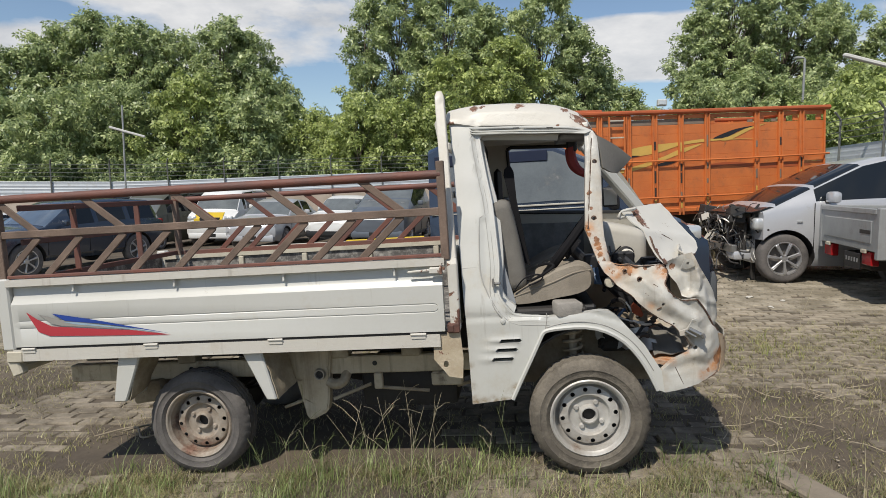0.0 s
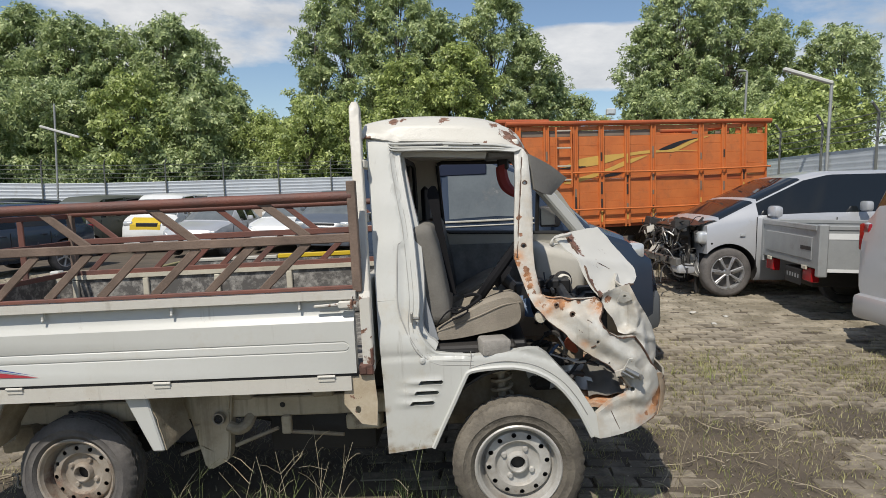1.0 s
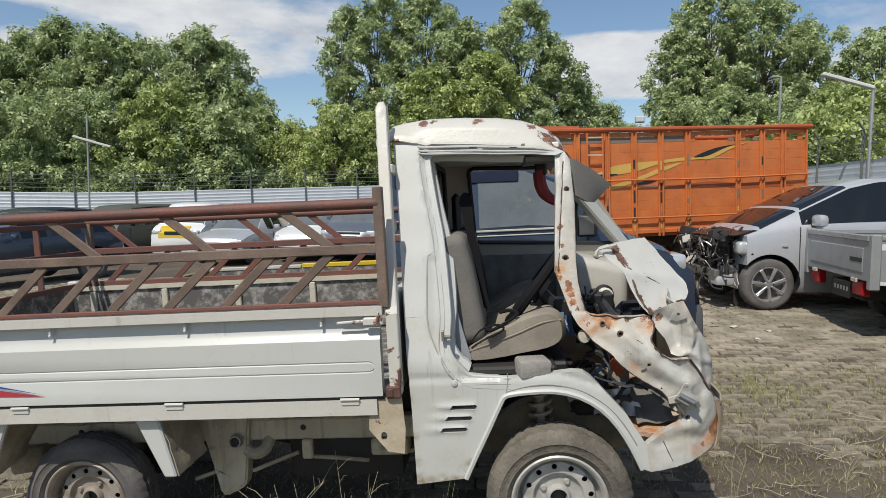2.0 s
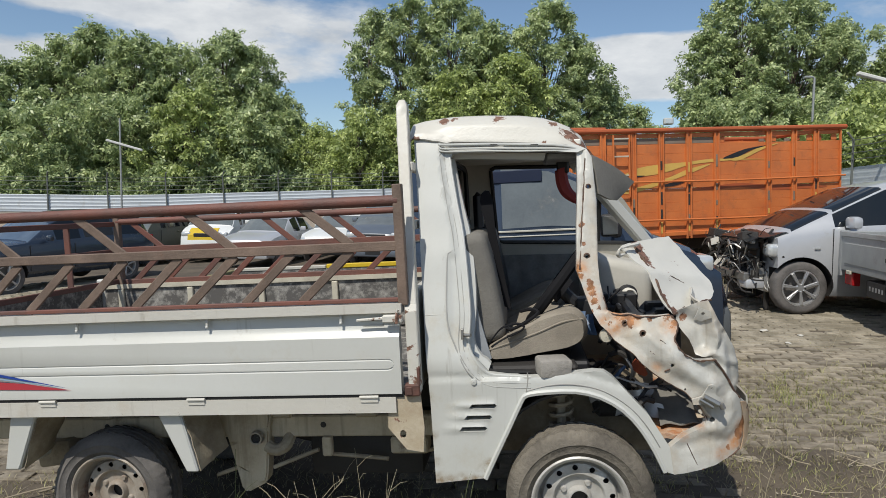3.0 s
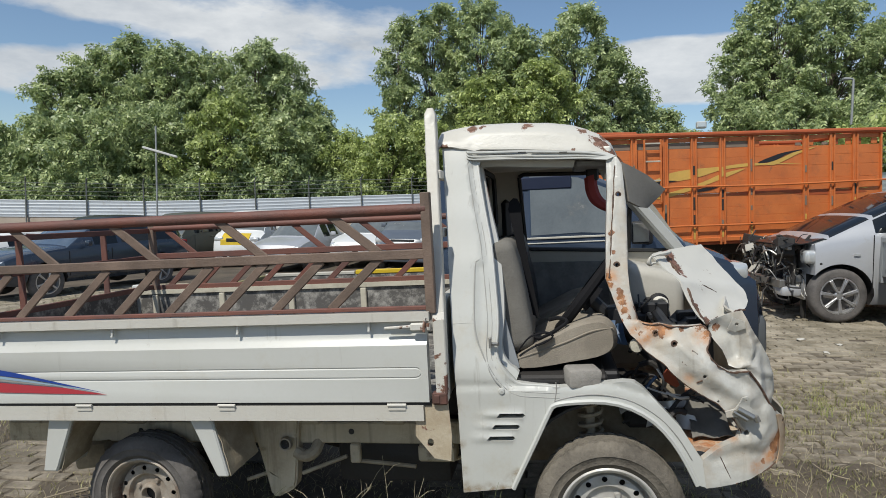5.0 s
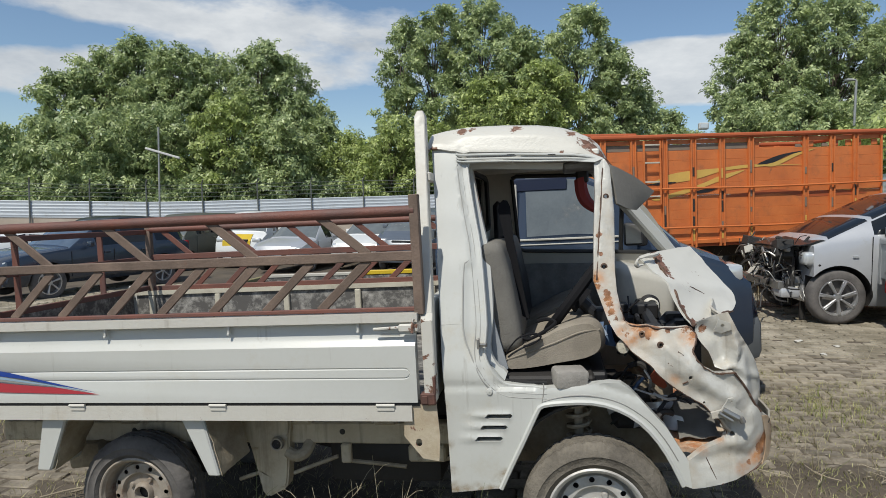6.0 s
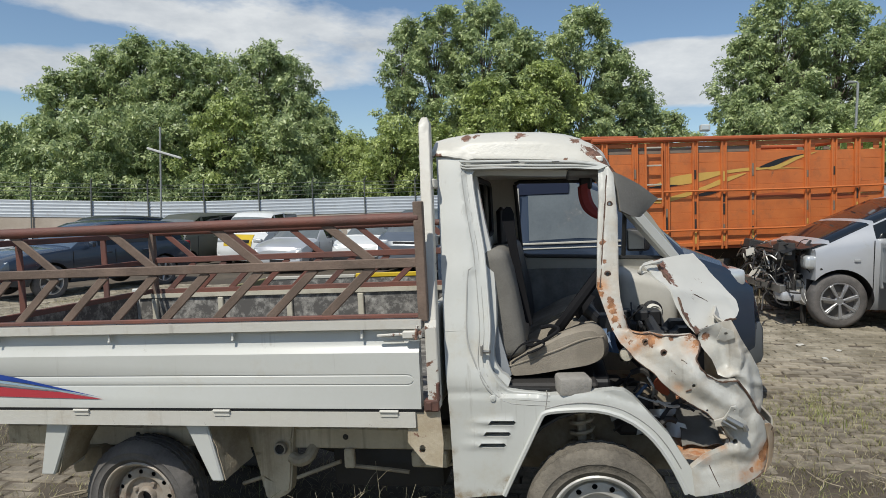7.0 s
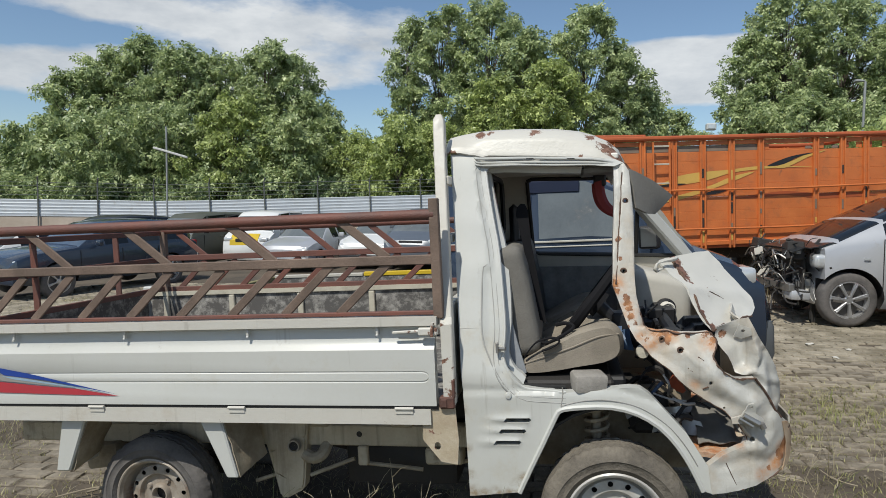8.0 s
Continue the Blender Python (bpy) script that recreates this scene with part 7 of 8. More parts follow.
def orange_truck():
    """The tall orange cargo body on its lorry, with stakes, pipe rails and a ladder."""
    ORANGE = mat("orange_lorry_paint", (0.66, 0.205, 0.055), 0.5, dark=(0.50, 0.135, 0.036), scale=2.5, amount=0.8, dirt=0.5, dirt_color=(0.24, 0.10, 0.05), rust=0.22, rust_color=(0.12, 0.07, 0.04))
    ORANGE_DARK = mat("orange_brown_rail", (0.46, 0.105, 0.032), 0.55, scale=3, amount=0.8, dirt=0.3, dirt_color=(0.15, 0.08, 0.05))
    SWOOSH = mat("yellow_swoosh", (0.66, 0.42, 0.10), 0.5, scale=6, amount=0.5)
    GREY_BOARD = mat("weathered_board", (0.27, 0.21, 0.16), 0.85, scale=4, amount=0.9, dirt=0.4)
    L, W, z0, z1 = 4.85, 2.0, 0.91, 2.52
    t = thing("cargo_lorry", pose(7.03, 9.149, 0.20, 0, 0, 16.7) @ pose(0, 0, 0, 0, -2.85, 0), "orange slatted cargo lorry body with yellow swoosh, parked on the lot", "truck")

    def floor_at(u):
        x, y = 7.03 + 0.958 * u, 9.149 + 0.287 * u
        return ground_z(x, y) - 0.20 - 0.0498 * u

    rows = (0.91, 1.13, 1.245, 1.39, 1.61, 1.80, 2.0, 2.16, 2.305)
    for k, (za, zb) in enumerate(zip(rows, rows[1:])):
        slab("plank", (-L, 0.02, za + 0.001), (-0.03, 0.05, zb - 0.002), ORANGE, t, 0.002)
        slab("plank", (-L, W - 0.05, za + 0.003), (-0.03, W - 0.02, zb - 0.004), ORANGE, t, 0.004)
        slab("end_plank", (-0.05, 0.06, za + 0.003), (-0.02, W - 0.06, zb - 0.004), ORANGE, t, 0.004)
        slab("end_plank", (-L + 0.02, 0.06, za + 0.003), (-L + 0.05, W - 0.06, zb - 0.004), ORANGE, t, 0.004)
    stakes = (-4.68, -4.20, -3.70, -3.235, -2.765, -2.285, -1.365, -0.91, -0.51, -0.06)
    # under the top rail: an orange strip, then weathered boards with open slots towards the tail
    for y in (0.02, W - 0.05):
        slab("strip_board", (-L, y, 2.41), (-0.03, y + 0.03, 2.475), ORANGE, t, 0.004)
        for a, b in zip(stakes, stakes[1:]):
            if b < -1.4:
                slab("weathered_board", (a + 0.03, y + 0.012, 2.312), (b - 0.03, y + 0.032, 2.405), GREY_BOARD, t, 0.004)
            elif a < -1.3:
                slab("weathered_board", (a + 0.05, y + 0.012, 2.312), (a + 0.16, y + 0.032, 2.405), ORANGE, t, 0.004)
                slab("weathered_board", (b - 0.15, y + 0.012, 2.312), (b - 0.05, y + 0.032, 2.36), GREY_BOARD, t, 0.004)
            else:
                slab("weathered_board", (b - 0.14, y + 0.012, 2.312), (b - 0.04, y + 0.032, 2.405), ORANGE, t, 0.004)
                slab("weathered_board", (a + 0.09, y + 0.014, 2.312), (a + 0.13, y + 0.030, 2.405), ORANGE_DARK, t, 0.004)
    for k, x in enumerate(stakes):
        for dx in ((-0.034, 0.034) if x < -0.1 else (0.0,)):
            slab("stake", (x + dx - 0.012, -0.022, z0 - 0.10), (x + dx + 0.012, 0.02, z1 - 0.02), ORANGE, t, 0.004)
            slab("stake", (x + dx - 0.016, W - 0.02, z0 - 0.10), (x + dx + 0.016, W + 0.03, z1 - 0.02), ORANGE, t, 0.004)
    rng = random.Random(3)
    for x in stakes[:-1]:                                   # worn pockets between the paired stakes
        slab("stake_web", (x - 0.02, -0.002, z0 - 0.06), (x + 0.02, 0.019, z1 - 0.04), ORANGE, t, 0)
        for z in (z0 - 0.05, z0 + 0.16, z0 + 0.40, z0 + 0.60, z0 + 0.95):
            if rng.random() < (0.9 if z < z0 + 0.5 else 0.35):
                h = rng.uniform(0.07, 0.20)
                zz = z + rng.uniform(0, 0.08)
                slab("stake_pocket", (x - 0.017, -0.008, zz), (x + 0.017, 0.004, zz + h), rng.choice((DARK, DARK, GREY_BOARD, GREY_BOARD, SWOOSH)), t, 0.003)
    for y in (-0.01, W + 0.01):
        s = 1 if y < 1 else -1
        bm = bm_new()
        tube(bm, [(-L - 0.03, y, z1), (0.03, y, z1)], 0.042, 10)
        part("top_rail", bm, ORANGE_DARK, t)
        for z in (1.722, 1.119):
            bm = bm_new()
            tube(bm, smooth_line([(-L, y - 0.04 * s, z), (-3.5, y - 0.04 * s, z + 0.004), (-1.9, y - 0.04 * s, z - 0.012), (0.0, y - 0.04 * s, z + 0.006)], 4), 0.015, 8)
            part("pipe_rail", bm, ORANGE, t)
    bm = bm_new()
    tube(bm, [(0.0, -0.01, z1), (0.0, W, z1)], 0.042, 10)
    part("top_rail", bm, ORANGE_DARK, t)
    bm = bm_new()
    tube(bm, [(-L, 0.55, z1 + 0.085), (-3.92, 0.55, z1 + 0.075)], 0.05, 10)
    part("spare_pipe", bm, ORANGE_DARK, t)
    slab("floor", (-L, 0.03, z0 - 0.10), (-0.03, W - 0.03, z0 + 0.02), ORANGE_DARK, t, 0.01)
    slab("bottom_rail", (-L, -0.005, z0 - 0.05), (-0.03, 0.03, z0 + 0.015), ORANGE, t, 0.006)
    for x in (-4.06, -3.80):
        slab("ladder_rail", (x - 0.012, -0.085, 1.50), (x + 0.012, -0.055, 2.46), ORANGE, t, 0.003)
    for z in (1.62, 1.84, 2.13, 2.40):
        slab("rung", (-4.06, -0.082, z - 0.012), (-3.80, -0.06, z + 0.012), CREAM, t, 0.003)
    # swooshes lie on the boards between the stakes
    for pts, m, yy in ((((-3.90, 1.80), (-3.67, 1.93), (-3.32, 1.99), (-2.81, 2.02), (-2.35, 2.06), (-1.93, 2.05), (-1.4, 2.03), (-1.93, 2.03), (-2.35, 2.01), (-2.76, 1.97), (-3.11, 1.88), (-3.41, 1.83)), SWOOSH, 0.014),
                       (((-2.04, 2.04), (-1.78, 2.12), (-1.52, 2.22), (-1.18, 2.28), (-1.46, 2.19), (-1.72, 2.08), (-1.9, 2.02)), SWOOSH, 0.013),
                       (((-2.17, 2.06), (-1.88, 2.17), (-1.66, 2.22), (-1.38, 2.25), (-1.67, 2.18), (-1.9, 2.08)), BLACK, 0.012),
                       (((-3.90, 1.58), (-3.41, 1.7), (-3.06, 1.8), (-2.76, 1.91), (-2.38, 1.98), (-2.65, 1.87), (-2.95, 1.77), (-3.31, 1.66), (-3.72, 1.56)), SWOOSH, 0.014),
                       (((-3.26, 1.64), (-3.08, 1.7), (-2.82, 1.72), (-2.98, 1.66)), BLACK, 0.012), (((-4.0, 1.80), (-3.75, 1.83), (-3.5, 1.825), (-3.75, 1.79)), BLACK, 0.012),
                       (((-2.74, 1.58), (-2.28, 1.63), (-1.86, 1.66), (-1.32, 1.61), (-0.78, 1.61), (-0.28, 1.55), (-0.78, 1.53), (-1.32, 1.53), (-1.86, 1.6), (-2.28, 1.57)), ORANGE_DARK, 0.016)):
        line = smooth_line(pts, 4, True)
        bm = bm_new()
        f = bm.faces.new([bm.verts.new((x, yy, z)) for x, z in line])
        bmesh.ops.triangulate(bm, faces=[f])
        part("swoosh", bm, m, t, smooth=0)
    for y in (0.5, 1.40):
        slab("chassis_rail", (-L - 0.2, y, 0.60), (-0.1, y + 0.1, 0.81), DARK, t, 0.01)
    for x in (-4.3, -3.2, -2.1, -1.0, -0.3):
        slab("cross_beam", (x - 0.04, 0.06, 0.80), (x + 0.04, W - 0.06, z0 - 0.09), GREY_BOARD, t, 0.006)
    for x in (-1.3, -4.1):
        for y, rz in ((0.10, 0), (W - 0.10, 180)):
            small_wheel(t, pose(x, y, floor_at(x) + 0.40, 0, 0, rz), 0.40, 0.24, RIM)


orange_truck()

# ---- boundary: block wall, ribbed sheets, posts and wires ----
ZINC = mat("ribbed_zinc_sheet", (0.60, 0.64, 0.68), 0.4, 0.0, dark=(0.47, 0.51, 0.55), scale=1.2, amount=0.8, dirt=0.4, dirt_color=(0.35, 0.33, 0.28))
CONCRETE = mat("pale_concrete", (0.58, 0.50, 0.42), 0.9, dark=(0.42, 0.35, 0.28), scale=1.5, amount=0.9, bump=0.3, dirt=0.3)
POST = mat("grey_iron_post", (0.17, 0.18, 0.17), 0.7, scale=6, amount=0.8)
POLE = mat("galvanised_pole", (0.42, 0.43, 0.42), 0.5, 0.5, scale=5, amount=0.6)


def fence_run(name, a, b, label, rib, pitch=2.35):
    a, b = Vector(a), Vector(b)
    d = b - a
    n = int(d.length / pitch) + 1
    ux, uy = d.x / d.length, d.y / d.length
    t = tagged(new(name), label, "fence", kind="structure")
    rot = math.degrees(math.atan2(uy, ux))
    for k in range(n):
        s0, s1 = k * pitch, min((k + 1) * pitch, d.length)
        p, q = a + Vector((ux, uy)) * s0, a + Vector((ux, uy)) * s1
        zp, zq = ground_z(p.x, p.y), ground_z(q.x, q.y)
        w = s1 - s0
        tilt = math.atan2(zq - zp, w)
        m = pose(p.x, p.y, zp, 0, 0, rot) @ pose(0, 0, 0, 0, -math.degrees(tilt), 0)
        bm = bm_new()
        box(bm, (0, -0.08, -0.3), (w, 0.08, 1.72), 0.01, m)
        part("wall_panel", bm, CONCRETE, t)
        bm = bm_new()
        prof = []
        for r in range(41):
            prof.append((rib * (math.sin(r * math.pi / 4) + 0.35 * math.sin(r * math.pi / 2 + 0.8)), 1.70 + 0.0178 * r))
        rows = [[m @ Vector((x, y - 0.10, z)) for y, z in prof] for x in (0.005, w - 0.005)]
        loft(bm, rows)
        thicken(bm, 0.004)
        part("zinc_sheet", bm, ZINC, t, smooth=0)
        bm = bm_new()
        bend = 0.22
        tube(bm, [m @ Vector(v) for v in ((0, -0.15, 1.2), (0, -0.15, 3.15), (bend * 0.4, -0.35, 3.35))], 0.03, 6)
        part("fence_post", bm, POST, t)
        bm = bm_new()
        for z in (2.62, 2.80, 2.98, 3.14):
            tube(bm, [m @ Vector((0, -0.17, z)), m @ Vector((w / 2, -0.17, z - 0.02)), m @ Vector((w, -0.17, z))], 0.013, 4)
        part("barbed_wire", bm, POST, t)


fence_run("fence_back", (-40.0, 14.2), (11.2, 33.16), "grey ribbed zinc fence on a concrete wall with wire above", 0.0065)
fence_run("fence_side", (11.2, 33.16), (10.1, -12.0), "grey ribbed zinc side fence on a concrete wall", 0.002)


def lamp_pole(x, y, h, arm, z_arm, rot, thick=0.045, gap=0.0):
    t = thing("lamp_pole", pose(x, y, ground_z(x, y), 0, 0, rot), "galvanised pole with a long tube lamp beside the fence", "street lamp", "tube lamps along the fence")
    bm = bm_new()
    tube(bm, [(0, 0, -0.2), (0, 0, h)], thick, 8)
    part("pole", bm, POLE, t)
    bm = bm_new()
    beam(bm, (-arm / 2 + gap, 0, z_arm + 0.14 * arm), (arm / 2 + gap, 0, z_arm - 0.14 * arm), 0.12, 0.09, bevel=0.02)
    part("tube_lamp", bm, mat("lamp_housing", (0.66, 0.66, 0.62), 0.5, scale=4), t)


lamp_pole(-13.2, 20.1, 5.15, 1.24, 4.17, 20, 0.035, 0.14)
lamp_pole(10.55, 14.0, 4.1, 1.2, 4.26, 0, 0.04, -0.58)


def far_pole(x, y, h):
    t = thing("flood_pole", pose(x, y, ground_z(x, y)), "thin grey pole with a small lamp head above the trees", "street lamp")
    bm = bm_new()
    tube(bm, [(0, 0, -0.2), (0, 0, h), (-0.05, 0, h + 0.05), (-0.2, 0, h + 0.05)], 0.05, 6)
    part("pole", bm, POLE, t)
    bm = bm_new()
    box(bm, (-0.42, -0.12, h), (-0.16, 0.12, h + 0.1), 0.02)
    part("lamp_head", bm, POLE, t)


far_pole(14.05, 27.6, 6.85)


def flood_lamp(x, y, h):
    t = thing("flood_lamp", pose(x, y, ground_z(x, y)), "small square flood lamp on a thin far-off pole", "street lamp")
    bm = bm_new()
    tube(bm, [(0, 0, -0.2), (0, 0, h - 0.25)], 0.04, 6)
    part("pole", bm, POLE, t)
    bm = bm_new()
    box(bm, (-0.20, -0.14, h - 0.12), (0.20, 0.14, h + 0.16), 0.03)
    part("housing", bm, mat("flood_housing", (0.55, 0.56, 0.54), 0.5, scale=4), t)
    bm = bm_new()
    box(bm, (-0.15, -0.155, h - 0.07), (0.15, -0.138, h + 0.11), 0.01)
    part("lamp_glass", bm, LAMP, t)


flood_lamp(7.9, 27.0, 4.95)

# ---- trees behind the fence ----
def leaf_mat(name, c1, c2):
    m = bpy.data.materials.new(name)
    m.use_nodes = True
    nt = m.node_tree
    b = nt.nodes["Principled BSDF"]
    geo = nt.nodes.new("ShaderNodeNewGeometry")
    ramp = nt.nodes.new("ShaderNodeValToRGB")
    e = ramp.color_ramp.elements
    e[0].position, e[0].color = 0.0, (*c1, 1)
    e[1].position, e[1].color = 1.0, (*c2, 1)
    mid = e.new(0.72)
    mid.color = (*[(a * 0.6 + b2 * 0.4) for a, b2 in zip(c1, c2)], 1)
    tc = nt.nodes.new("ShaderNodeTexCoord")
    nz = nt.nodes.new("ShaderNodeTexNoise")
    nz.inputs["Scale"].default_value = 0.9
    nz.inputs["Detail"].default_value = 3.0
    nt.links.new(tc.outputs["Object"], nz.inputs["Vector"])
    half = nt.nodes.new("ShaderNodeMath")
    half.operation = "MULTIPLY_ADD"
    half.inputs[1].default_value = 1.5
    half.inputs[2].default_value = -0.5
    nt.links.new(nz.outputs[0], half.inputs[0])
    avg = nt.nodes.new("ShaderNodeMath")
    avg.operation = "MULTIPLY_ADD"
    avg.inputs[1].default_value = 0.8
    nt.links.new(geo.outputs["Random Per Island"], avg.inputs[0])
    nt.links.new(half.outputs[0], avg.inputs[2])
    nt.links.new(avg.outputs[0], ramp.inputs[0])
    nt.links.new(ramp.outputs[0], b.inputs["Base Color"])
    b.inputs["Roughness"].default_value = 0.42
    tr = nt.nodes.new("ShaderNodeBsdfTranslucent")
    nt.links.new(ramp.outputs[0], tr.inputs[0])
    mix = nt.nodes.new("ShaderNodeMixShader")
    mix.inputs[0].default_value = 0.36
    out = nt.nodes["Material Output"]
    nt.links.new(b.outputs[0], mix.inputs[1])
    nt.links.new(tr.outputs[0], mix.inputs[2])
    nt.links.new(mix.outputs[0], out.inputs[0])
    return m


LEAF = leaf_mat("green_leaves", (0.155, 0.225, 0.095), (0.60, 0.675, 0.34))
LEAF_BRIGHT = leaf_mat("yellow_green_leaves", (0.17, 0.23, 0.07), (0.58, 0.66, 0.25))
BARK = mat("grey_brown_bark", (0.16, 0.13, 0.10), 0.9, scale=5, amount=0.9, bump=0.5)


def leaves(centres, radii, count, size, rng, whorl=6):
    """Points and faces of many pointed leaves: whorls of leaves at the twig tips, gathered in loose clumps."""
    k = len(centres)
    which = np.repeat(np.arange(k), np.maximum(2, count * (radii / 0.45) ** 2 / whorl).astype(int))
    m = len(which)
    d = rng.normal(size=(m, 3))
    d /= np.linalg.norm(d, axis=1)[:, None]
    rad = radii[which] * (0.25 + 1.1 * rng.random(m) ** 0.9)
    tip = centres[which] + d * rad[:, None] * np.array([1, 1, 0.8])
    axis = d * 0.5 + rng.normal(size=(m, 3)) * 0.5 + np.array([0, -0.1, 0.45])
    axis /= np.linalg.norm(axis, axis=1)[:, None]
    e1 = np.cross(axis, rng.normal(size=(m, 3)))
    e1 /= np.linalg.norm(e1, axis=1)[:, None] + 1e-9
    e2 = np.cross(axis, e1)
    n = m * whorl
    phi = (np.arange(whorl) * 2 * math.pi / whorl)[None] + rng.uniform(0, 6.28, (m, 1)) + rng.normal(size=(m, whorl)) * 0.25
    lift = rng.uniform(-0.15, 0.55, (m, whorl))
    a = (np.cos(phi)[..., None] * e1[:, None] + np.sin(phi)[..., None] * e2[:, None] + lift[..., None] * axis[:, None]).reshape(n, 3)
    a[:, 2] -= 0.22
    a /= np.linalg.norm(a, axis=1)[:, None] + 1e-9
    nrm = np.repeat(axis, whorl, 0) + rng.normal(size=(n, 3)) * 0.25
    b = np.cross(nrm, a)
    b /= np.linalg.norm(b, axis=1)[:, None] + 1e-9
    pos = np.repeat(tip, whorl, 0) + a * (size * 0.12)
    s = size * (0.65 + 0.7 * rng.random(n))
    end = pos + a * s[:, None]
    end[:, 2] -= s * 0.18
    lft = pos + a * s[:, None] * 0.5 + b * s[:, None] * 0.24
    rgt = pos + a * s[:, None] * 0.5 - b * s[:, None] * 0.24
    v = np.stack([pos, lft, end, rgt], 1).reshape(-1, 3)
    f = np.arange(4 * n).reshape(-1, 4)
    return v, f


def mesh_of(name, v, f, material):
    me = bpy.data.meshes.new(name)
    me.vertices.add(len(v))
    me.vertices.foreach_set("co", np.asarray(v, dtype=np.float32).ravel())
    q = f.shape[1]
    me.loops.add(f.size)
    me.loops.foreach_set("vertex_index", f.ravel().astype(np.int32))
    me.polygons.add(len(f))
    me.polygons.foreach_set("loop_start", np.arange(0, f.size, q, dtype=np.int32))
    me.update(calc_edges=True)
    me.materials.append(material)
    return me


def tree(x, y, top, half, seed, material, kind, label, size=0.2, low=0.08, airy=0.0):
    rng = np.random.default_rng(seed)
    z0 = ground_z(x, y) - 0.2
    t = thing(kind, pose(x, y, z0), label, "tree" if kind == "tree" else "shrub", "trees behind the fence" if kind == "tree" else "shrubs along the fence")
    h = top - z0
    zl = max(0.3, h * low)
    zc, zr = (zl + h) / 2, (h - zl) / 2
    # boughs spread over an uneven egg-shaped crown, each a cluster of twigs
    area = half * zr
    n_lobe = int((14 + 5.2 * area) * (1 - 0.45 * airy))
    wob = rng.uniform(0, 6.28, 4)
    cs, rs = [], []
    for k in range(n_lobe):
        u = -1 + 2 * (k + 0.5) / n_lobe
        phi = k * 2.39996 + rng.uniform(-0.35, 0.35)
        side = math.sqrt(max(0.0, 1 - abs(u) ** 2.6))
        env = 1 + 0.16 * math.sin(2 * phi + wob[0]) + 0.14 * math.sin(3 * phi + 4 * u + wob[1]) + 0.10 * math.sin(5 * u + wob[2])
        q = rng.uniform(0.35, 1.0) ** 0.7 * env
        lr = rng.uniform(0.42, 0.80) * min(1.0, 0.45 + half / 4)
        c = np.array([math.cos(phi) * side * half * q, math.sin(phi) * side * half * q, zc + u * max(zr - lr * 0.7, 0.2)])
        for j in range(9):
            e = rng.normal(size=3)
            e /= np.linalg.norm(e)
            spray = j > 5
            cs.append(c + e * lr * (rng.uniform(0.95, 1.35) if spray else rng.uniform(0.2, 0.85)) * np.array([1, 1, 0.85]))
            rs.append(rng.uniform(0.13, 0.24) if spray else rng.uniform(0.26, 0.46))
            cs[-1][2] = min(max(cs[-1][2], 0.3), h - 0.1)
    cs, rs = np.array(cs), np.array(rs)
    bm = bm_new()
    tr = 0.04 + 0.008 * h
    bend = [rng.uniform(-0.25, 0.25) for _ in range(4)]
    spine = [(0, 0, -0.3), (bend[0] * 0.5, bend[1] * 0.5, h * 0.2), (bend[0], bend[1], h * 0.45), (bend[2] * 1.5, bend[3], h * 0.72), (bend[2], bend[3], h * 0.9)]
    spine = smooth_line(spine, 4)
    tube(bm, spine, [tr * (1 - 0.9 * k / (len(spine) - 1)) for k in range(len(spine))], 8)
    part("trunk", bm, BARK, t)
    bm = bm_new()
    for k in range(0, len(cs), 9):
        c = cs[k]
        j = min(len(spine) - 1, max(2, int(len(spine) * (c[2] / h) * 0.72)))
        p = Vector(spine[j])
        q = Vector(c)
        mid = (p + q) / 2 + Vector((0, 0, 0.10 * (q - p).length))
        tube(bm, [p, mid, q], [tr * 0.28, tr * 0.16, 0.008], 4, False)
    part("limb", bm, BARK, t)
    v, f = leaves(cs, rs, 96, size, rng)
    crown = new("crown", mesh_of("crown", v, f, material))
    crown.parent = t
    return t


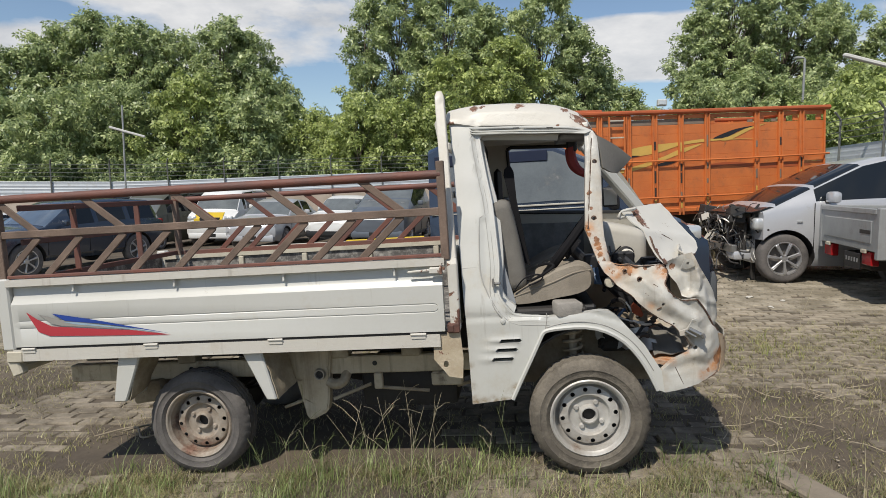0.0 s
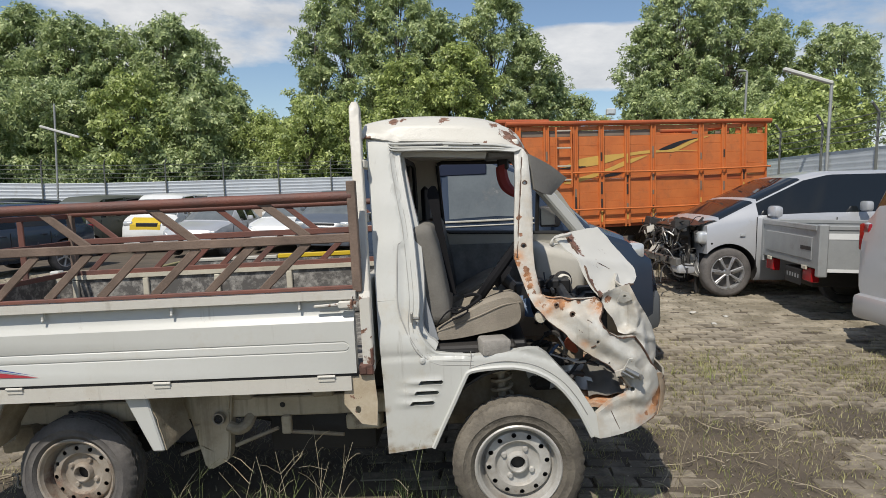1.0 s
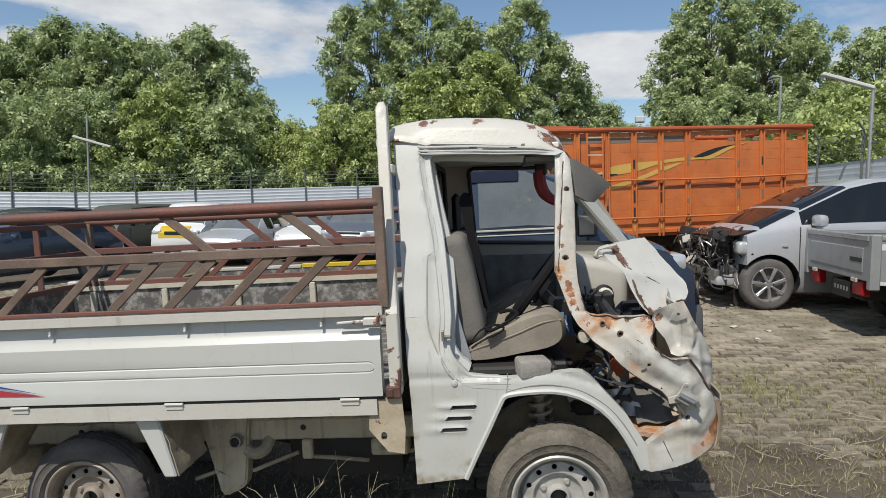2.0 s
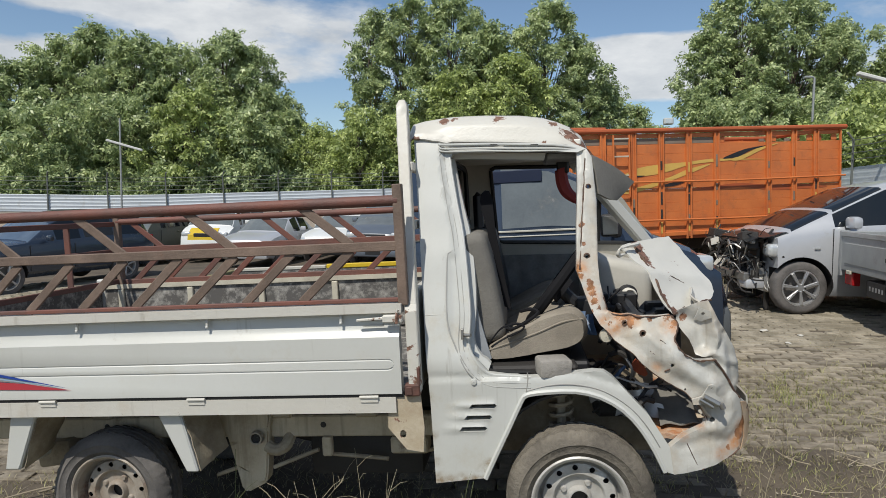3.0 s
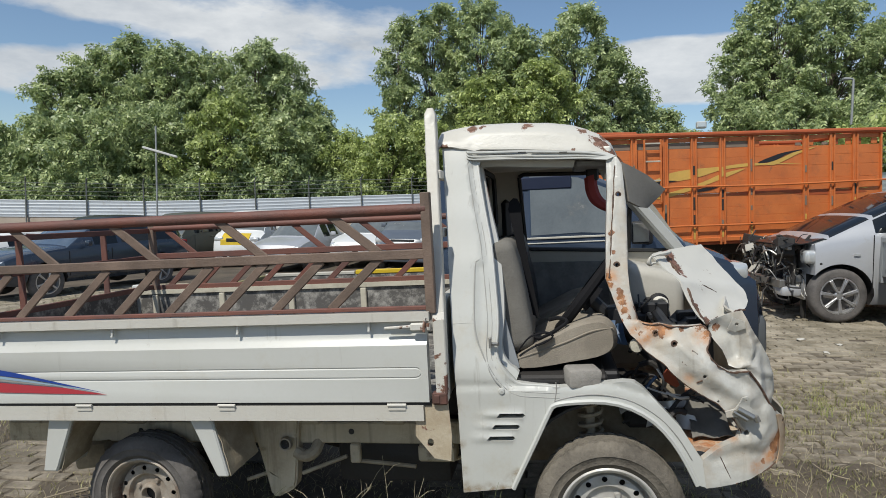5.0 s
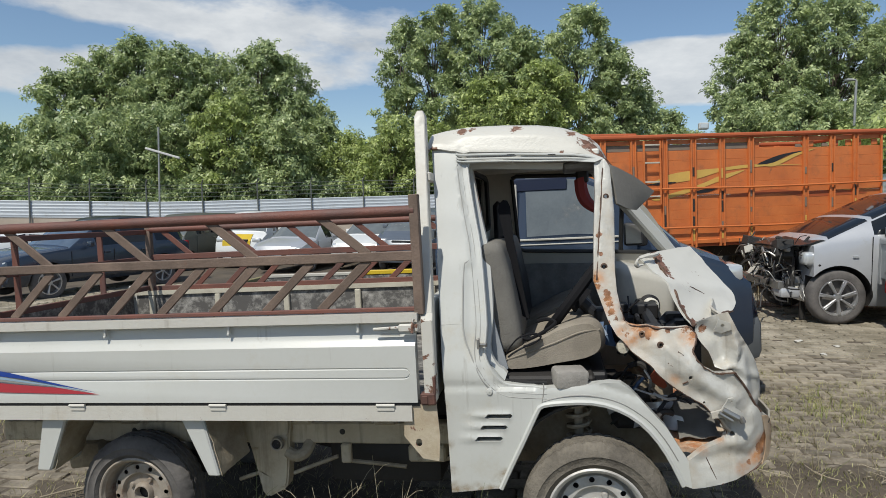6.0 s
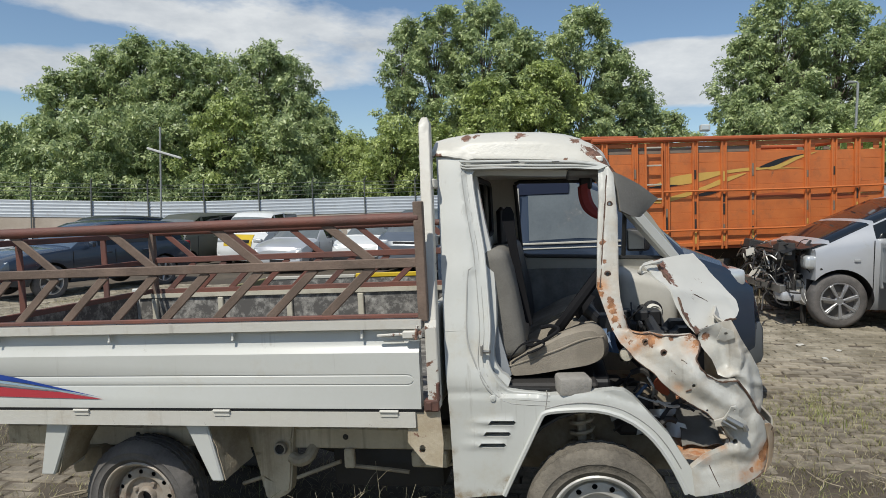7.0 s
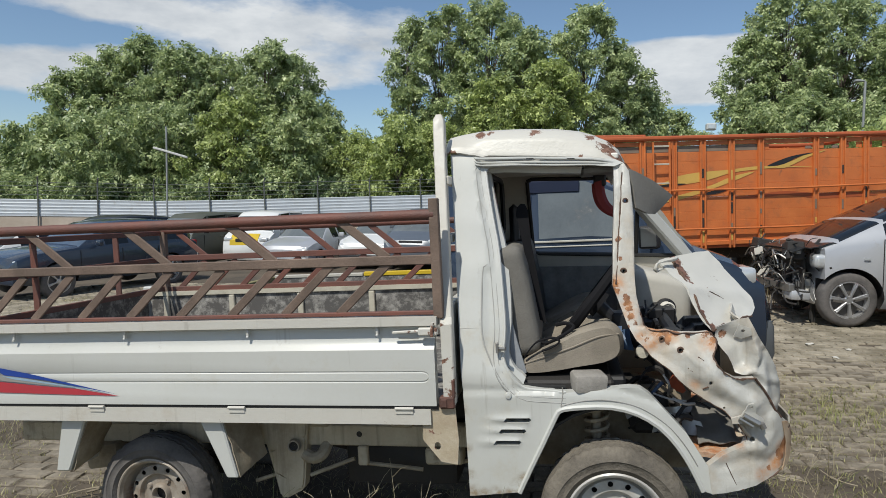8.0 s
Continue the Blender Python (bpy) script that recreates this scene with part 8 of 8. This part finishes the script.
# x, y, top, half width, leaf kind, how open the crown is
TREES = [
    (-24.5, 29.2, 8.8, 2.4, 0, 0), (-22.9, 30.5, 10.1, 2.6, 0, 0), (-21.6, 30.8, 11.1, 1.7, 0, 0.3), (-18.7, 30.0, 10.2, 2.6, 0, 0.2),
    (-17.0, 31.2, 9.9, 2.4, 0, 0.3), (-14.1, 30.6, 10.4, 1.9, 0, 0.6), (-13.2, 31.6, 9.9, 1.9, 0, 0.4), (-11.8, 30.6, 7.7, 1.4, 0, 0),
    (-14.1, 27.2, 7.0, 2.2, 1, 0.5), (-20.0, 25.4, 6.1, 2.4, 0, 0.5), (-17.5, 26.8, 6.5, 2.3, 0, 0.5), (-11.6, 27.4, 6.0, 1.9, 0, 0.5),
    (-22.5, 25.1, 5.7, 2.1, 0, 0), (-26.4, 27.9, 5.6, 1.8, 0, 0.6), (-28.1, 27.6, 4.6, 1.8, 0, 0.3),
    (-30.1, 27.2, 4.2, 1.8, 0, 0.3), (-32.1, 26.9, 4.0, 1.8, 0, 0.3),
    (-6.7, 33.6, 12.1, 1.6, 0, 0.8), (-4.9, 33.9, 12.9, 2.2, 0, 0.7), (-2.5, 34.2, 13.2, 2.5, 0, 0.4), (-0.2, 32.2, 10.9, 1.9, 0, 0.2),
    (1.0, 31.2, 9.2, 2.2, 1, 0), (2.9, 34.8, 12.8, 2.7, 0, 0.3), (4.9, 34.8, 10.4, 1.6, 0, 0.2), (-1.8, 30.8, 8.3, 2.0, 1, 0),
    (6.3, 35.8, 8.5, 1.6, 0, 0.3), (8.0, 36.9, 7.4, 1.3, 0, 0.5),
    (12.4, 37.8, 11.9, 1.9, 0, 0.4), (14.2, 38.3, 14.4, 2.7, 0, 0.3), (17.2, 38.6, 14.0, 3.2, 0, 0.2), (19.9, 38.7, 12.4, 2.5, 0, 0.2),
    (11.6, 35.3, 7.7, 1.4, 0, 0.3), (14.5, 35.7, 8.0, 2.5, 0, 0), (17.4, 36.0, 7.7, 2.2, 0, 0), (23.4, 37.0, 11.4, 3.0, 0, 0.2),
]
for i, (x, y, top, half, bright, airy) in enumerate(TREES):
    tree(x, y, top, half, 100 + i, LEAF_BRIGHT if bright else LEAF, "tree", "leafy yellow-green tree in front of taller trees" if bright else ("tall open-crowned green tree behind the fence" if airy > 0.5 else "leafy green broadleaf tree with a dense uneven crown"),
         low=0.3 if airy > 0.5 else 0.10, airy=airy)
SHRUBS = [(-10.5, 30.6, 6.3, 1.1, 0), (-9.4, 30.6, 5.5, 1.6, 1), (-7.6, 29.8, 5.2, 1.5, 1), (-6.2, 29.0, 6.0, 1.6, 1), (-5.0, 30.2, 6.0, 1.7, 1),
          (14.2, 23.3, 5.8, 1.4, 1), (16.9, 25.7, 6.6, 1.6, 1), (11.3, 18.5, 4.4, 1.5, 1), (10.3, 25.0, 4.6, 1.6, 0)]
for i, (x, y, top, half, bright) in enumerate(SHRUBS):
    tree(x, y, top, half, 200 + i, LEAF_BRIGHT if bright else LEAF, "shrub", "bright green leafy shrub growing behind the fence" if bright else "dull green leafy shrub growing behind the fence", size=0.17, low=0.05)
rng_s = np.random.default_rng(7)
for i in range(20):
    s = i / 19
    x, y = -30 + 38 * s + rng_s.uniform(-0.5, 0.5), 19.6 + 38 * s * 0.37 + rng_s.uniform(0.6, 2.2)
    tree(x, y, ground_z(x, y) + rng_s.uniform(3.0, 4.6), rng_s.uniform(1.5, 2.0), 300 + i, LEAF, "shrub", "dark green undergrowth shrub crowding the fence", size=0.17, low=0.03)
# ---- paving, grass and weeds ----
def patch(x, y):
    """0 where the blocks lie bare, 1 where earth and grass cover them."""
    n = noise.noise(Vector((x * 0.55, y * 0.55, 3.0))) + 0.5 * noise.noise(Vector((x * 1.7, y * 1.7, 9.0)))
    near = 0.48 * max(0.0, min(1.0, (0.9 - y) / 0.8)) + 0.5 * max(0.0, min(1.0, (-0.9 - y) / 1.6))
    right = -0.35 * max(0.0, min(1.0, (x - 2.2) / 1.0)) * max(0.0, min(1.0, (y - 2.6) / 0.9))
    lawn = 0.40 * max(0.0, min(1.0, (x - 2.2) / 0.5)) * max(0.0, min(1.0, (y - 0.4) / 0.6)) * max(0.0, min(1.0, (3.6 - y) / 0.8))
    mud = 0.45 * math.exp(-((x - 2.75) / 0.55) ** 2 - ((y - 0.35) / 0.55) ** 2)
    left = 0.35 * max(0.0, min(1.0, (-0.2 - x) / 0.8)) * max(0.0, min(1.0, (5.0 - y) / 2.0))
    # more dark earth below the truck, to deepen its shade by colour
    under = 0.45 * max(0.0, min(1.0, (x + 1.1) / 0.3)) * max(0.0, min(1.0, (2.4 - x) / 0.3)) * max(0.0, min(1.0, (y - 0.1) / 0.2)) * max(0.0, min(1.0, (2.0 - y) / 0.4))
    return n + near + right + lawn + mud + left + under


PAVER = mat("worn_paving_block", (0.50, 0.44, 0.345), 0.92, dark=(0.20, 0.17, 0.125), scale=5, amount=0.9, bump=0.4, fine=70, rand=0.22, dirt=0.35, dirt_color=(0.12, 0.10, 0.07))
SOILED = mat("soil_stained_paving_block", (0.43, 0.375, 0.295), 0.95, dark=(0.16, 0.135, 0.10), scale=6, amount=1.0, bump=0.5, fine=60, rand=0.2, dirt=0.55, dirt_color=(0.09, 0.075, 0.055))
pave = tagged(new("paving"), "worn grey-brown paving blocks half buried in earth", "paving", kind="structure")


def paver_mesh(seed, material):
    r = random.Random(seed)
    bm = bm_new()
    box(bm, (-0.101, -0.049, -0.05), (0.101, 0.049, 0.0), 0.009)
    for v in bm.verts:
        v.co += Vector((r.uniform(-0.004, 0.004), r.uniform(-0.004, 0.004), r.uniform(-0.003, 0.003)))
    return finish(bm, "paver", material, 30)


def lay_pavers():
    rng = random.Random(21)
    shapes = [paver_mesh(k, PAVER) for k in range(8)]
    soiled = [paver_mesh(k, SOILED) for k in range(8)]
    base = []
    for me in shapes:
        co = np.empty(len(me.vertices) * 3, dtype=np.float32)
        me.vertices.foreach_get("co", co)
        base.append((co.reshape(-1, 3), [tuple(p.vertices) for p in me.polygons]))
    V, F, skin = [], [], []
    off = 0
    single = 0
    for j in range(-30, 110):
        y = j * 0.108
        for i in range(-45, 48):
            x = i * 0.213 + (0.106 if j % 2 else 0.0)
            if y < -3.2:
                continue
            p = patch(x, y)
            if p > 0.62 or rng.random() < 0.04:
                continue
            z = ground_z(x, y) + 0.006 + 0.012 * noise.noise(Vector((x * 0.9, y * 0.9, 1))) - 0.018 * max(0.0, p - 0.05) + rng.uniform(-0.005, 0.005)
            m = pose(x + rng.uniform(-0.006, 0.006), y + rng.uniform(-0.004, 0.004), z, rng.uniform(-0.8, 0.8), rng.uniform(-0.7, 0.7) - (4.0 if -1 < x < 1.95 else 2.6 if x <= -1 else 1.15), rng.uniform(-2.5, 2.5))
            k = rng.randrange(8)
            dull = y + 0.7 * noise.noise(Vector((x * 0.8, y * 0.8, 4.0))) + rng.uniform(-0.5, 0.5) < 3.3 and p + rng.uniform(-0.3, 0.3) > -0.35
            if 2.7 < x < 4.9 and 0.9 < y < 4.2 and single < 300:
                ob = new("paver", (soiled if dull else shapes)[k])
                ob.matrix_basis = m
                ob.parent = pave
                single += 1
                continue
            co, fs = base[k]
            M = np.array(m)
            V.append(co @ M[:3, :3].T + M[:3, 3])
            F += [tuple(a + off for a in f) for f in fs]
            skin += [int(dull)] * len(fs)
            off += len(co)
    me = bpy.data.meshes.new("far_pavers")
    me.from_pydata(np.concatenate(V).tolist(), [], F)
    mm = mat("worn_paving_field", (0.52, 0.46, 0.365), 0.92, dark=(0.19, 0.165, 0.12), scale=3.0, amount=1.0, bump=0.4, fine=40, dirt=0.4, dirt_color=(0.12, 0.10, 0.07))
    me.materials.append(mm)
    me.materials.append(SOILED)
    me.polygons.foreach_set("material_index", np.array(skin, dtype=np.int32))
    ob = new("paver_field", me)
    ob.parent = pave
    tagged(ob, "field of worn paving blocks", kind="stuff")


lay_pavers()


def blade_field(name, pts, heights, lean, width, seed, material, label, category="grass"):
    """Many bent blades of grass, each a narrow strip of three pieces."""
    rng = np.random.default_rng(seed)
    n = len(pts)
    az = rng.uniform(0, 2 * math.pi, n)
    d = np.stack([np.cos(az), np.sin(az), np.zeros(n)], 1)
    side = np.stack([-np.sin(az), np.cos(az), np.zeros(n)], 1)
    out = []
    bend = lean * (0.3 + rng.random(n)) * heights
    for k, (s, w) in enumerate(((0.0, 1.0), (0.4, 0.85), (0.75, 0.55), (1.0, 0.08))):
        c = pts + d * (bend * s * s)[:, None] + np.array([0, 0, 1.0]) * (heights * (s - 0.25 * (lean > 0.5) * s * s))[:, None]
        out += [c - side * (width * w), c + side * (width * w)]
    v = np.stack(out, 1).reshape(-1, 3)
    q = np.array([[0, 1, 3, 2], [2, 3, 5, 4], [4, 5, 7, 6]])
    f = (np.arange(n)[:, None, None] * 8 + q[None]).reshape(-1, 4)
    ob = new(name, mesh_of(name, v, f, material))
    tagged(ob, label, category, kind="stuff")


GRASS = leaf_mat("mixed_grass", (0.12, 0.175, 0.05), (0.38, 0.45, 0.18))
STRAW = leaf_mat("dry_grass", (0.20, 0.165, 0.10), (0.46, 0.40, 0.26))


def sow(count, x0, x1, y0, y1, keep, seed, tuft=8, spread=0.04):
    rng = np.random.default_rng(seed)
    pts = []
    tries = 0
    while len(pts) < count and tries < count * 6:
        tries += 1
        x, y = rng.uniform(x0, x1), rng.uniform(y0, y1)
        if not keep(x, y, rng.random()):
            continue
        for _ in range(tuft):
            a, b = x + rng.normal() * spread, y + rng.normal() * spread
            pts.append((a, b, ground_z(a, b) - 0.012))
    return np.array(pts), rng


LOT_GRASS = leaf_mat("yellowed_grass", (0.20, 0.20, 0.075), (0.52, 0.50, 0.22))
TURF = leaf_mat("mixed_turf", (0.18, 0.165, 0.075), (0.46, 0.42, 0.22))
FRESH_GRASS = leaf_mat("fresh_grass", (0.20, 0.23, 0.06), (0.46, 0.50, 0.17))


def grass():
    p, r = sow(40000, -4.0, 5.5, -1.7, 0.12, lambda x, y, u: patch(x, y) + 0.35 * u > 0.32, 31)
    blade_field("lawn_grass", p, r.uniform(0.012, 0.055, len(p)), 0.9, 0.0014, 41, GRASS, "short green and yellow grass in front of the wreck")
    p, r = sow(30000, -4.0, 5.5, -1.7, 0.3, lambda x, y, u: patch(x, y) + 0.4 * u > 0.35, 32)
    blade_field("dry_grass", p, r.uniform(0.012, 0.07, len(p)), 1.1, 0.0014, 42, STRAW, "dry straw-coloured grass among the green")
    p, r = sow(40000, -8.0, 8.3, 0.1, 10.0, lambda x, y, u: patch(x, y) + 0.45 * u > 0.50 and not (-0.9 < x < 2.3 and y < 1.5 and u < 0.8), 33, 7, 0.05)
    blade_field("lot_grass", p, r.uniform(0.008, 0.05, len(p)), 1.0, 0.0022, 43, LOT_GRASS, "patchy low yellow-green grass in the paving joints")
    p, r = sow(34000, -8.0, 8.3, 0.6, 10.0, lambda x, y, u: patch(x, y) + 0.5 * u > 0.48, 34, 6, 0.06)
    blade_field("lot_straw", p, r.uniform(0.01, 0.06, len(p)), 1.3, 0.0020, 44, STRAW, "dry grass over the paving")
    # a softer belt of grass before the bare paving, with fresh clumps
    p, r = sow(6000, 2.6, 6.2, 1.7, 3.5, lambda x, y, u: noise.noise(Vector((x * 1.1, y * 1.4, 6.0))) + 0.5 * u > 0.12, 38, 8, 0.05)
    blade_field("belt_grass", p, r.uniform(0.015, 0.075, len(p)), 0.9, 0.0016, 48, LOT_GRASS, "belt of low yellow-green grass beside the wreck")
    p, r = sow(75, 3.2, 4.0, 1.9, 2.9, lambda x, y, u: math.hypot(x - 3.62, (y - 2.42) * 0.8) < 0.04 + 0.34 * u * u, 39, 6, 0.02)
    blade_field("fresh_clump", p, r.uniform(0.05, 0.17, len(p)), 0.6, 0.0022, 49, FRESH_GRASS, "fresh green clump of grass on the lot")
    # the turf that the wreck stands in, greener along its edge
    p, r = sow(36000, -2.2, 3.3, -0.95, 0.14, lambda x, y, u: noise.noise(Vector((x * 1.6, y * 2.2, 2.0))) + 0.5 * noise.noise(Vector((x * 5, y * 5, 7.0))) + 0.6 * u > 0.34 and not (1.70 < x < 2.22 and -0.02 < y), 50, 10, 0.035)
    blade_field("turf", p, r.uniform(0.012, 0.06, len(p)), 1.0, 0.0016, 51, TURF, "yellow-green turf growing round the wreck")
    p, r = sow(2000, -1.4, 2.8, -0.50, 0.25, lambda x, y, u: noise.noise(Vector((x * 2.3, y * 2.0, 12.0))) + 0.35 * u > 0.20 and not (1.66 < x < 2.26 and -0.06 < y) and not (-0.3 < x < 0.3 and 0.0 < y), 52, 14, 0.03)
    blade_field("green_tufts", p, r.uniform(0.04, 0.17, len(p)), 0.7, 0.0017, 53, GRASS, "green tufts of grass at the edge of the wreck's shade")
    # taller weeds under the edge of the wreck and by its nose
    p, r = sow(620, -0.2, 2.6, -0.30, 0.45, lambda x, y, u: u < 0.6 and not (1.65 < x < 2.25 and y < 0.2), 35, 6, 0.03)
    blade_field("tall_weeds", p, r.uniform(0.06, 0.22, len(p)), 0.7, 0.0012, 45, GRASS, "tall thin weeds growing round the wreck")
    p, r = sow(150, 2.3, 5.0, -0.6, 2.5, lambda x, y, u: patch(x, y) + u > 0.55, 36, 5, 0.03)
    blade_field("tall_straw", p, r.uniform(0.08, 0.26, len(p)), 0.5, 0.0013, 46, STRAW, "tall dry stalks beside the wreck")
    p, r = sow(900, 2.2, 8.2, 7.2, 9.6, lambda x, y, u: True, 37, 7, 0.06)
    blade_field("far_weeds", p, r.uniform(0.2, 0.8, len(p)), 0.5, 0.005, 47, STRAW, "tall dry weeds in front of the lorry")


grass()


def weed(x, y, h, seed, dry=False):
    """A tall branching weed: one stem with thin side shoots and seed heads."""
    rng = random.Random(seed)
    t = thing("weed", pose(x, y, ground_z(x, y) - 0.01), "thin tall weed with bare branching stems", "weed", "tall weeds round the wreck")
    bm = bm_new()
    line = smooth_line([(0, 0, 0), (rng.uniform(-0.02, 0.02), rng.uniform(-0.02, 0.02), h * 0.5), (rng.uniform(-0.10, 0.10), rng.uniform(-0.06, 0.06), h)], 5)
    tube(bm, line, [0.0014 - 0.0008 * k / len(line) for k in range(len(line))], 5)
    stem_mat = mat("dry_stem", (0.42, 0.37, 0.25), 0.8, scale=10) if dry else mat("green_stem", (0.16, 0.19, 0.07), 0.7, scale=10)
    stem = part("stem", bm, stem_mat, t)
    for k in range(rng.randint(3, 7)):
        p = Vector(line[rng.randint(2, len(line) - 2)])
        d = Vector((rng.uniform(-1, 1), rng.uniform(-0.6, 0.6), rng.uniform(0.3, 1.2))).normalized() * rng.uniform(0.06, 0.22) * h * 1.6
        bm = bm_new()
        tube(bm, [p, p + d * 0.6 + Vector((0, 0, 0.01)), p + d], [0.0010, 0.0008, 0.0005], 4)
        part("shoot", bm, stem_mat, stem)
    return t


rng_w = random.Random(5)
for k in range(34):
    x = rng_w.choice((rng_w.uniform(0.25, 1.6), rng_w.uniform(0.25, 1.6), rng_w.uniform(2.2, 3.6), rng_w.uniform(-1.0, 3.4)))
    y = rng_w.uniform(-0.35, 0.25) if x < 2.2 else rng_w.uniform(-0.5, 1.8)
    if 1.6 < x < 2.3 and y > -0.1 or -0.35 < x < 0.35 and y > -0.02:
        continue
    weed(x, y, rng_w.uniform(0.22, 0.52), 60 + k, rng_w.random() < 0.5)

for k, (x, y, h) in enumerate(((1.05, -0.22, 0.50), (1.15, -0.18, 0.46), (1.25, -0.20, 0.36), (0.85, -0.12, 0.40), (3.86, 2.48, 0.50), (3.2, 1.6, 0.3), (2.75, -0.05, 0.3))):
    weed(x, y, h, 140 + k, True)


def twigs():
    """Pale dry stalks and bits of sandy mortar lying over the soiled blocks."""
    rng = random.Random(77)
    dry = mat("pale_dry_stalk", (0.52, 0.46, 0.35), 0.9, dark=(0.36, 0.30, 0.21), scale=20, amount=0.8)
    for k in range(46):
        x, y = rng.uniform(2.6, 4.4), rng.uniform(-0.4, 2.0)
        a, n = rng.uniform(0, math.pi), rng.uniform(0.06, 0.30)
        bm = bm_new()
        line = smooth_line([(n * u * math.cos(a) + rng.uniform(-0.02, 0.02), n * u * math.sin(a) + rng.uniform(-0.02, 0.02), 0.007 + rng.uniform(0, 0.012)) for u in (-0.5, -0.15, 0.2, 0.5)], 3)
        tube(bm, line, [0.0022 - 0.001 * i / len(line) for i in range(len(line))], 5)
        if n > 0.16:
            p = Vector(line[len(line) // 2])
            tube(bm, [p, p + Vector((rng.uniform(-0.06, 0.06), rng.uniform(-0.06, 0.06), 0.004))], [0.0014, 0.0008], 4)
        ob = part("twig", bm, dry, None)
        ob.matrix_basis = pose(x, y, ground_z(x, y) + 0.004)
        tagged(ob, "pale dry stalk lying on the soiled paving", "twig", "dry stalks on the ground")
    sand = mat("pale_sandy_crumbs", (0.50, 0.45, 0.37), 0.95, dark=(0.34, 0.29, 0.22), scale=30, amount=0.9)
    bm = bm_new()
    for k in range(700):
        x, y = rng.uniform(2.5, 4.6), rng.uniform(-0.3, 2.1)
        if noise.noise(Vector((x * 2.2, y * 2.2, 8.0))) < 0.05:
            continue
        c = rng.uniform(0.002, 0.006)
        bmesh.ops.create_icosphere(bm, subdivisions=1, radius=c, matrix=pose(x, y, ground_z(x, y) + 0.006, 0, 0, rng.uniform(0, 180)) @ Matrix.Diagonal((1.8, 1, 0.35, 1)))
    ob = part("crumbs", bm, sand, None)
    tagged(ob, "pale sandy crumbs scattered in the paving joints", "crumbs", kind="stuff")


twigs()


def litter():
    PAPER = mat("white_litter", (0.55, 0.53, 0.48), 0.8, scale=12, amount=0.5)
    for k, (x, y, s) in enumerate(((0.04, -0.35, 0.028), (1.22, -0.42, 0.02), (4.575, 4.675, 0.03), (4.303, 4.259, 0.03), (4.3, 4.9, 0.03))):
        bm = bm_new()
        bmesh.ops.create_icosphere(bm, subdivisions=2, radius=s)
        for v in bm.verts:
            v.co = Vector((v.co.x * 1.4, v.co.y, v.co.z * 0.45)) + 0.4 * s * noise.noise_vector(v.co * 30 + Vector((k, 0, 0)))
        ob = part("litter", bm, PAPER, None)
        ob.matrix_basis = pose(x, y, ground_z(x, y) + s * 0.3, 0, 0, 40 * k)
        tagged(ob, "crumpled scrap of white litter lying in the grass", "litter", "litter on the lot")
    bm = bm_new()
    box(bm, (-0.30, -0.075, 0), (0.30, 0.075, 0.035), 0.01)
    for v in bm.verts:
        v.co += 0.008 * noise.noise_vector(v.co * 9)
    ob = part("plank", bm, mat("grey_plank", (0.26, 0.22, 0.17), 0.9, scale=7, amount=0.9, bump=0.4), None)
    ob.matrix_basis = pose(2.88, -0.10, ground_z(2.88, -0.1) + 0.0, 0, 0, -66)
    tagged(ob, "weathered grey-brown board lying in the grass", "board")
    bm = bm_new()
    tube(bm, smooth_line([(-0.75, 0.05, 0.0), (-0.55, 0.15, 0.03), (-0.42, 0.02, 0.02), (-0.30, 0.1, 0.05), (-0.45, 0.22, 0.03), (-0.6, 0.1, 0.02)], 6), 0.006, 6)
    ob = part("rope", bm, mat("old_rope", (0.29, 0.245, 0.18), 0.9, scale=20), None)
    ob.matrix_basis = pose(-0.20, 0.60, ground_z(-0.7, 0.7) + 0.004)
    tagged(ob, "piece of old pale rope lying on the ground", "rope")


litter()
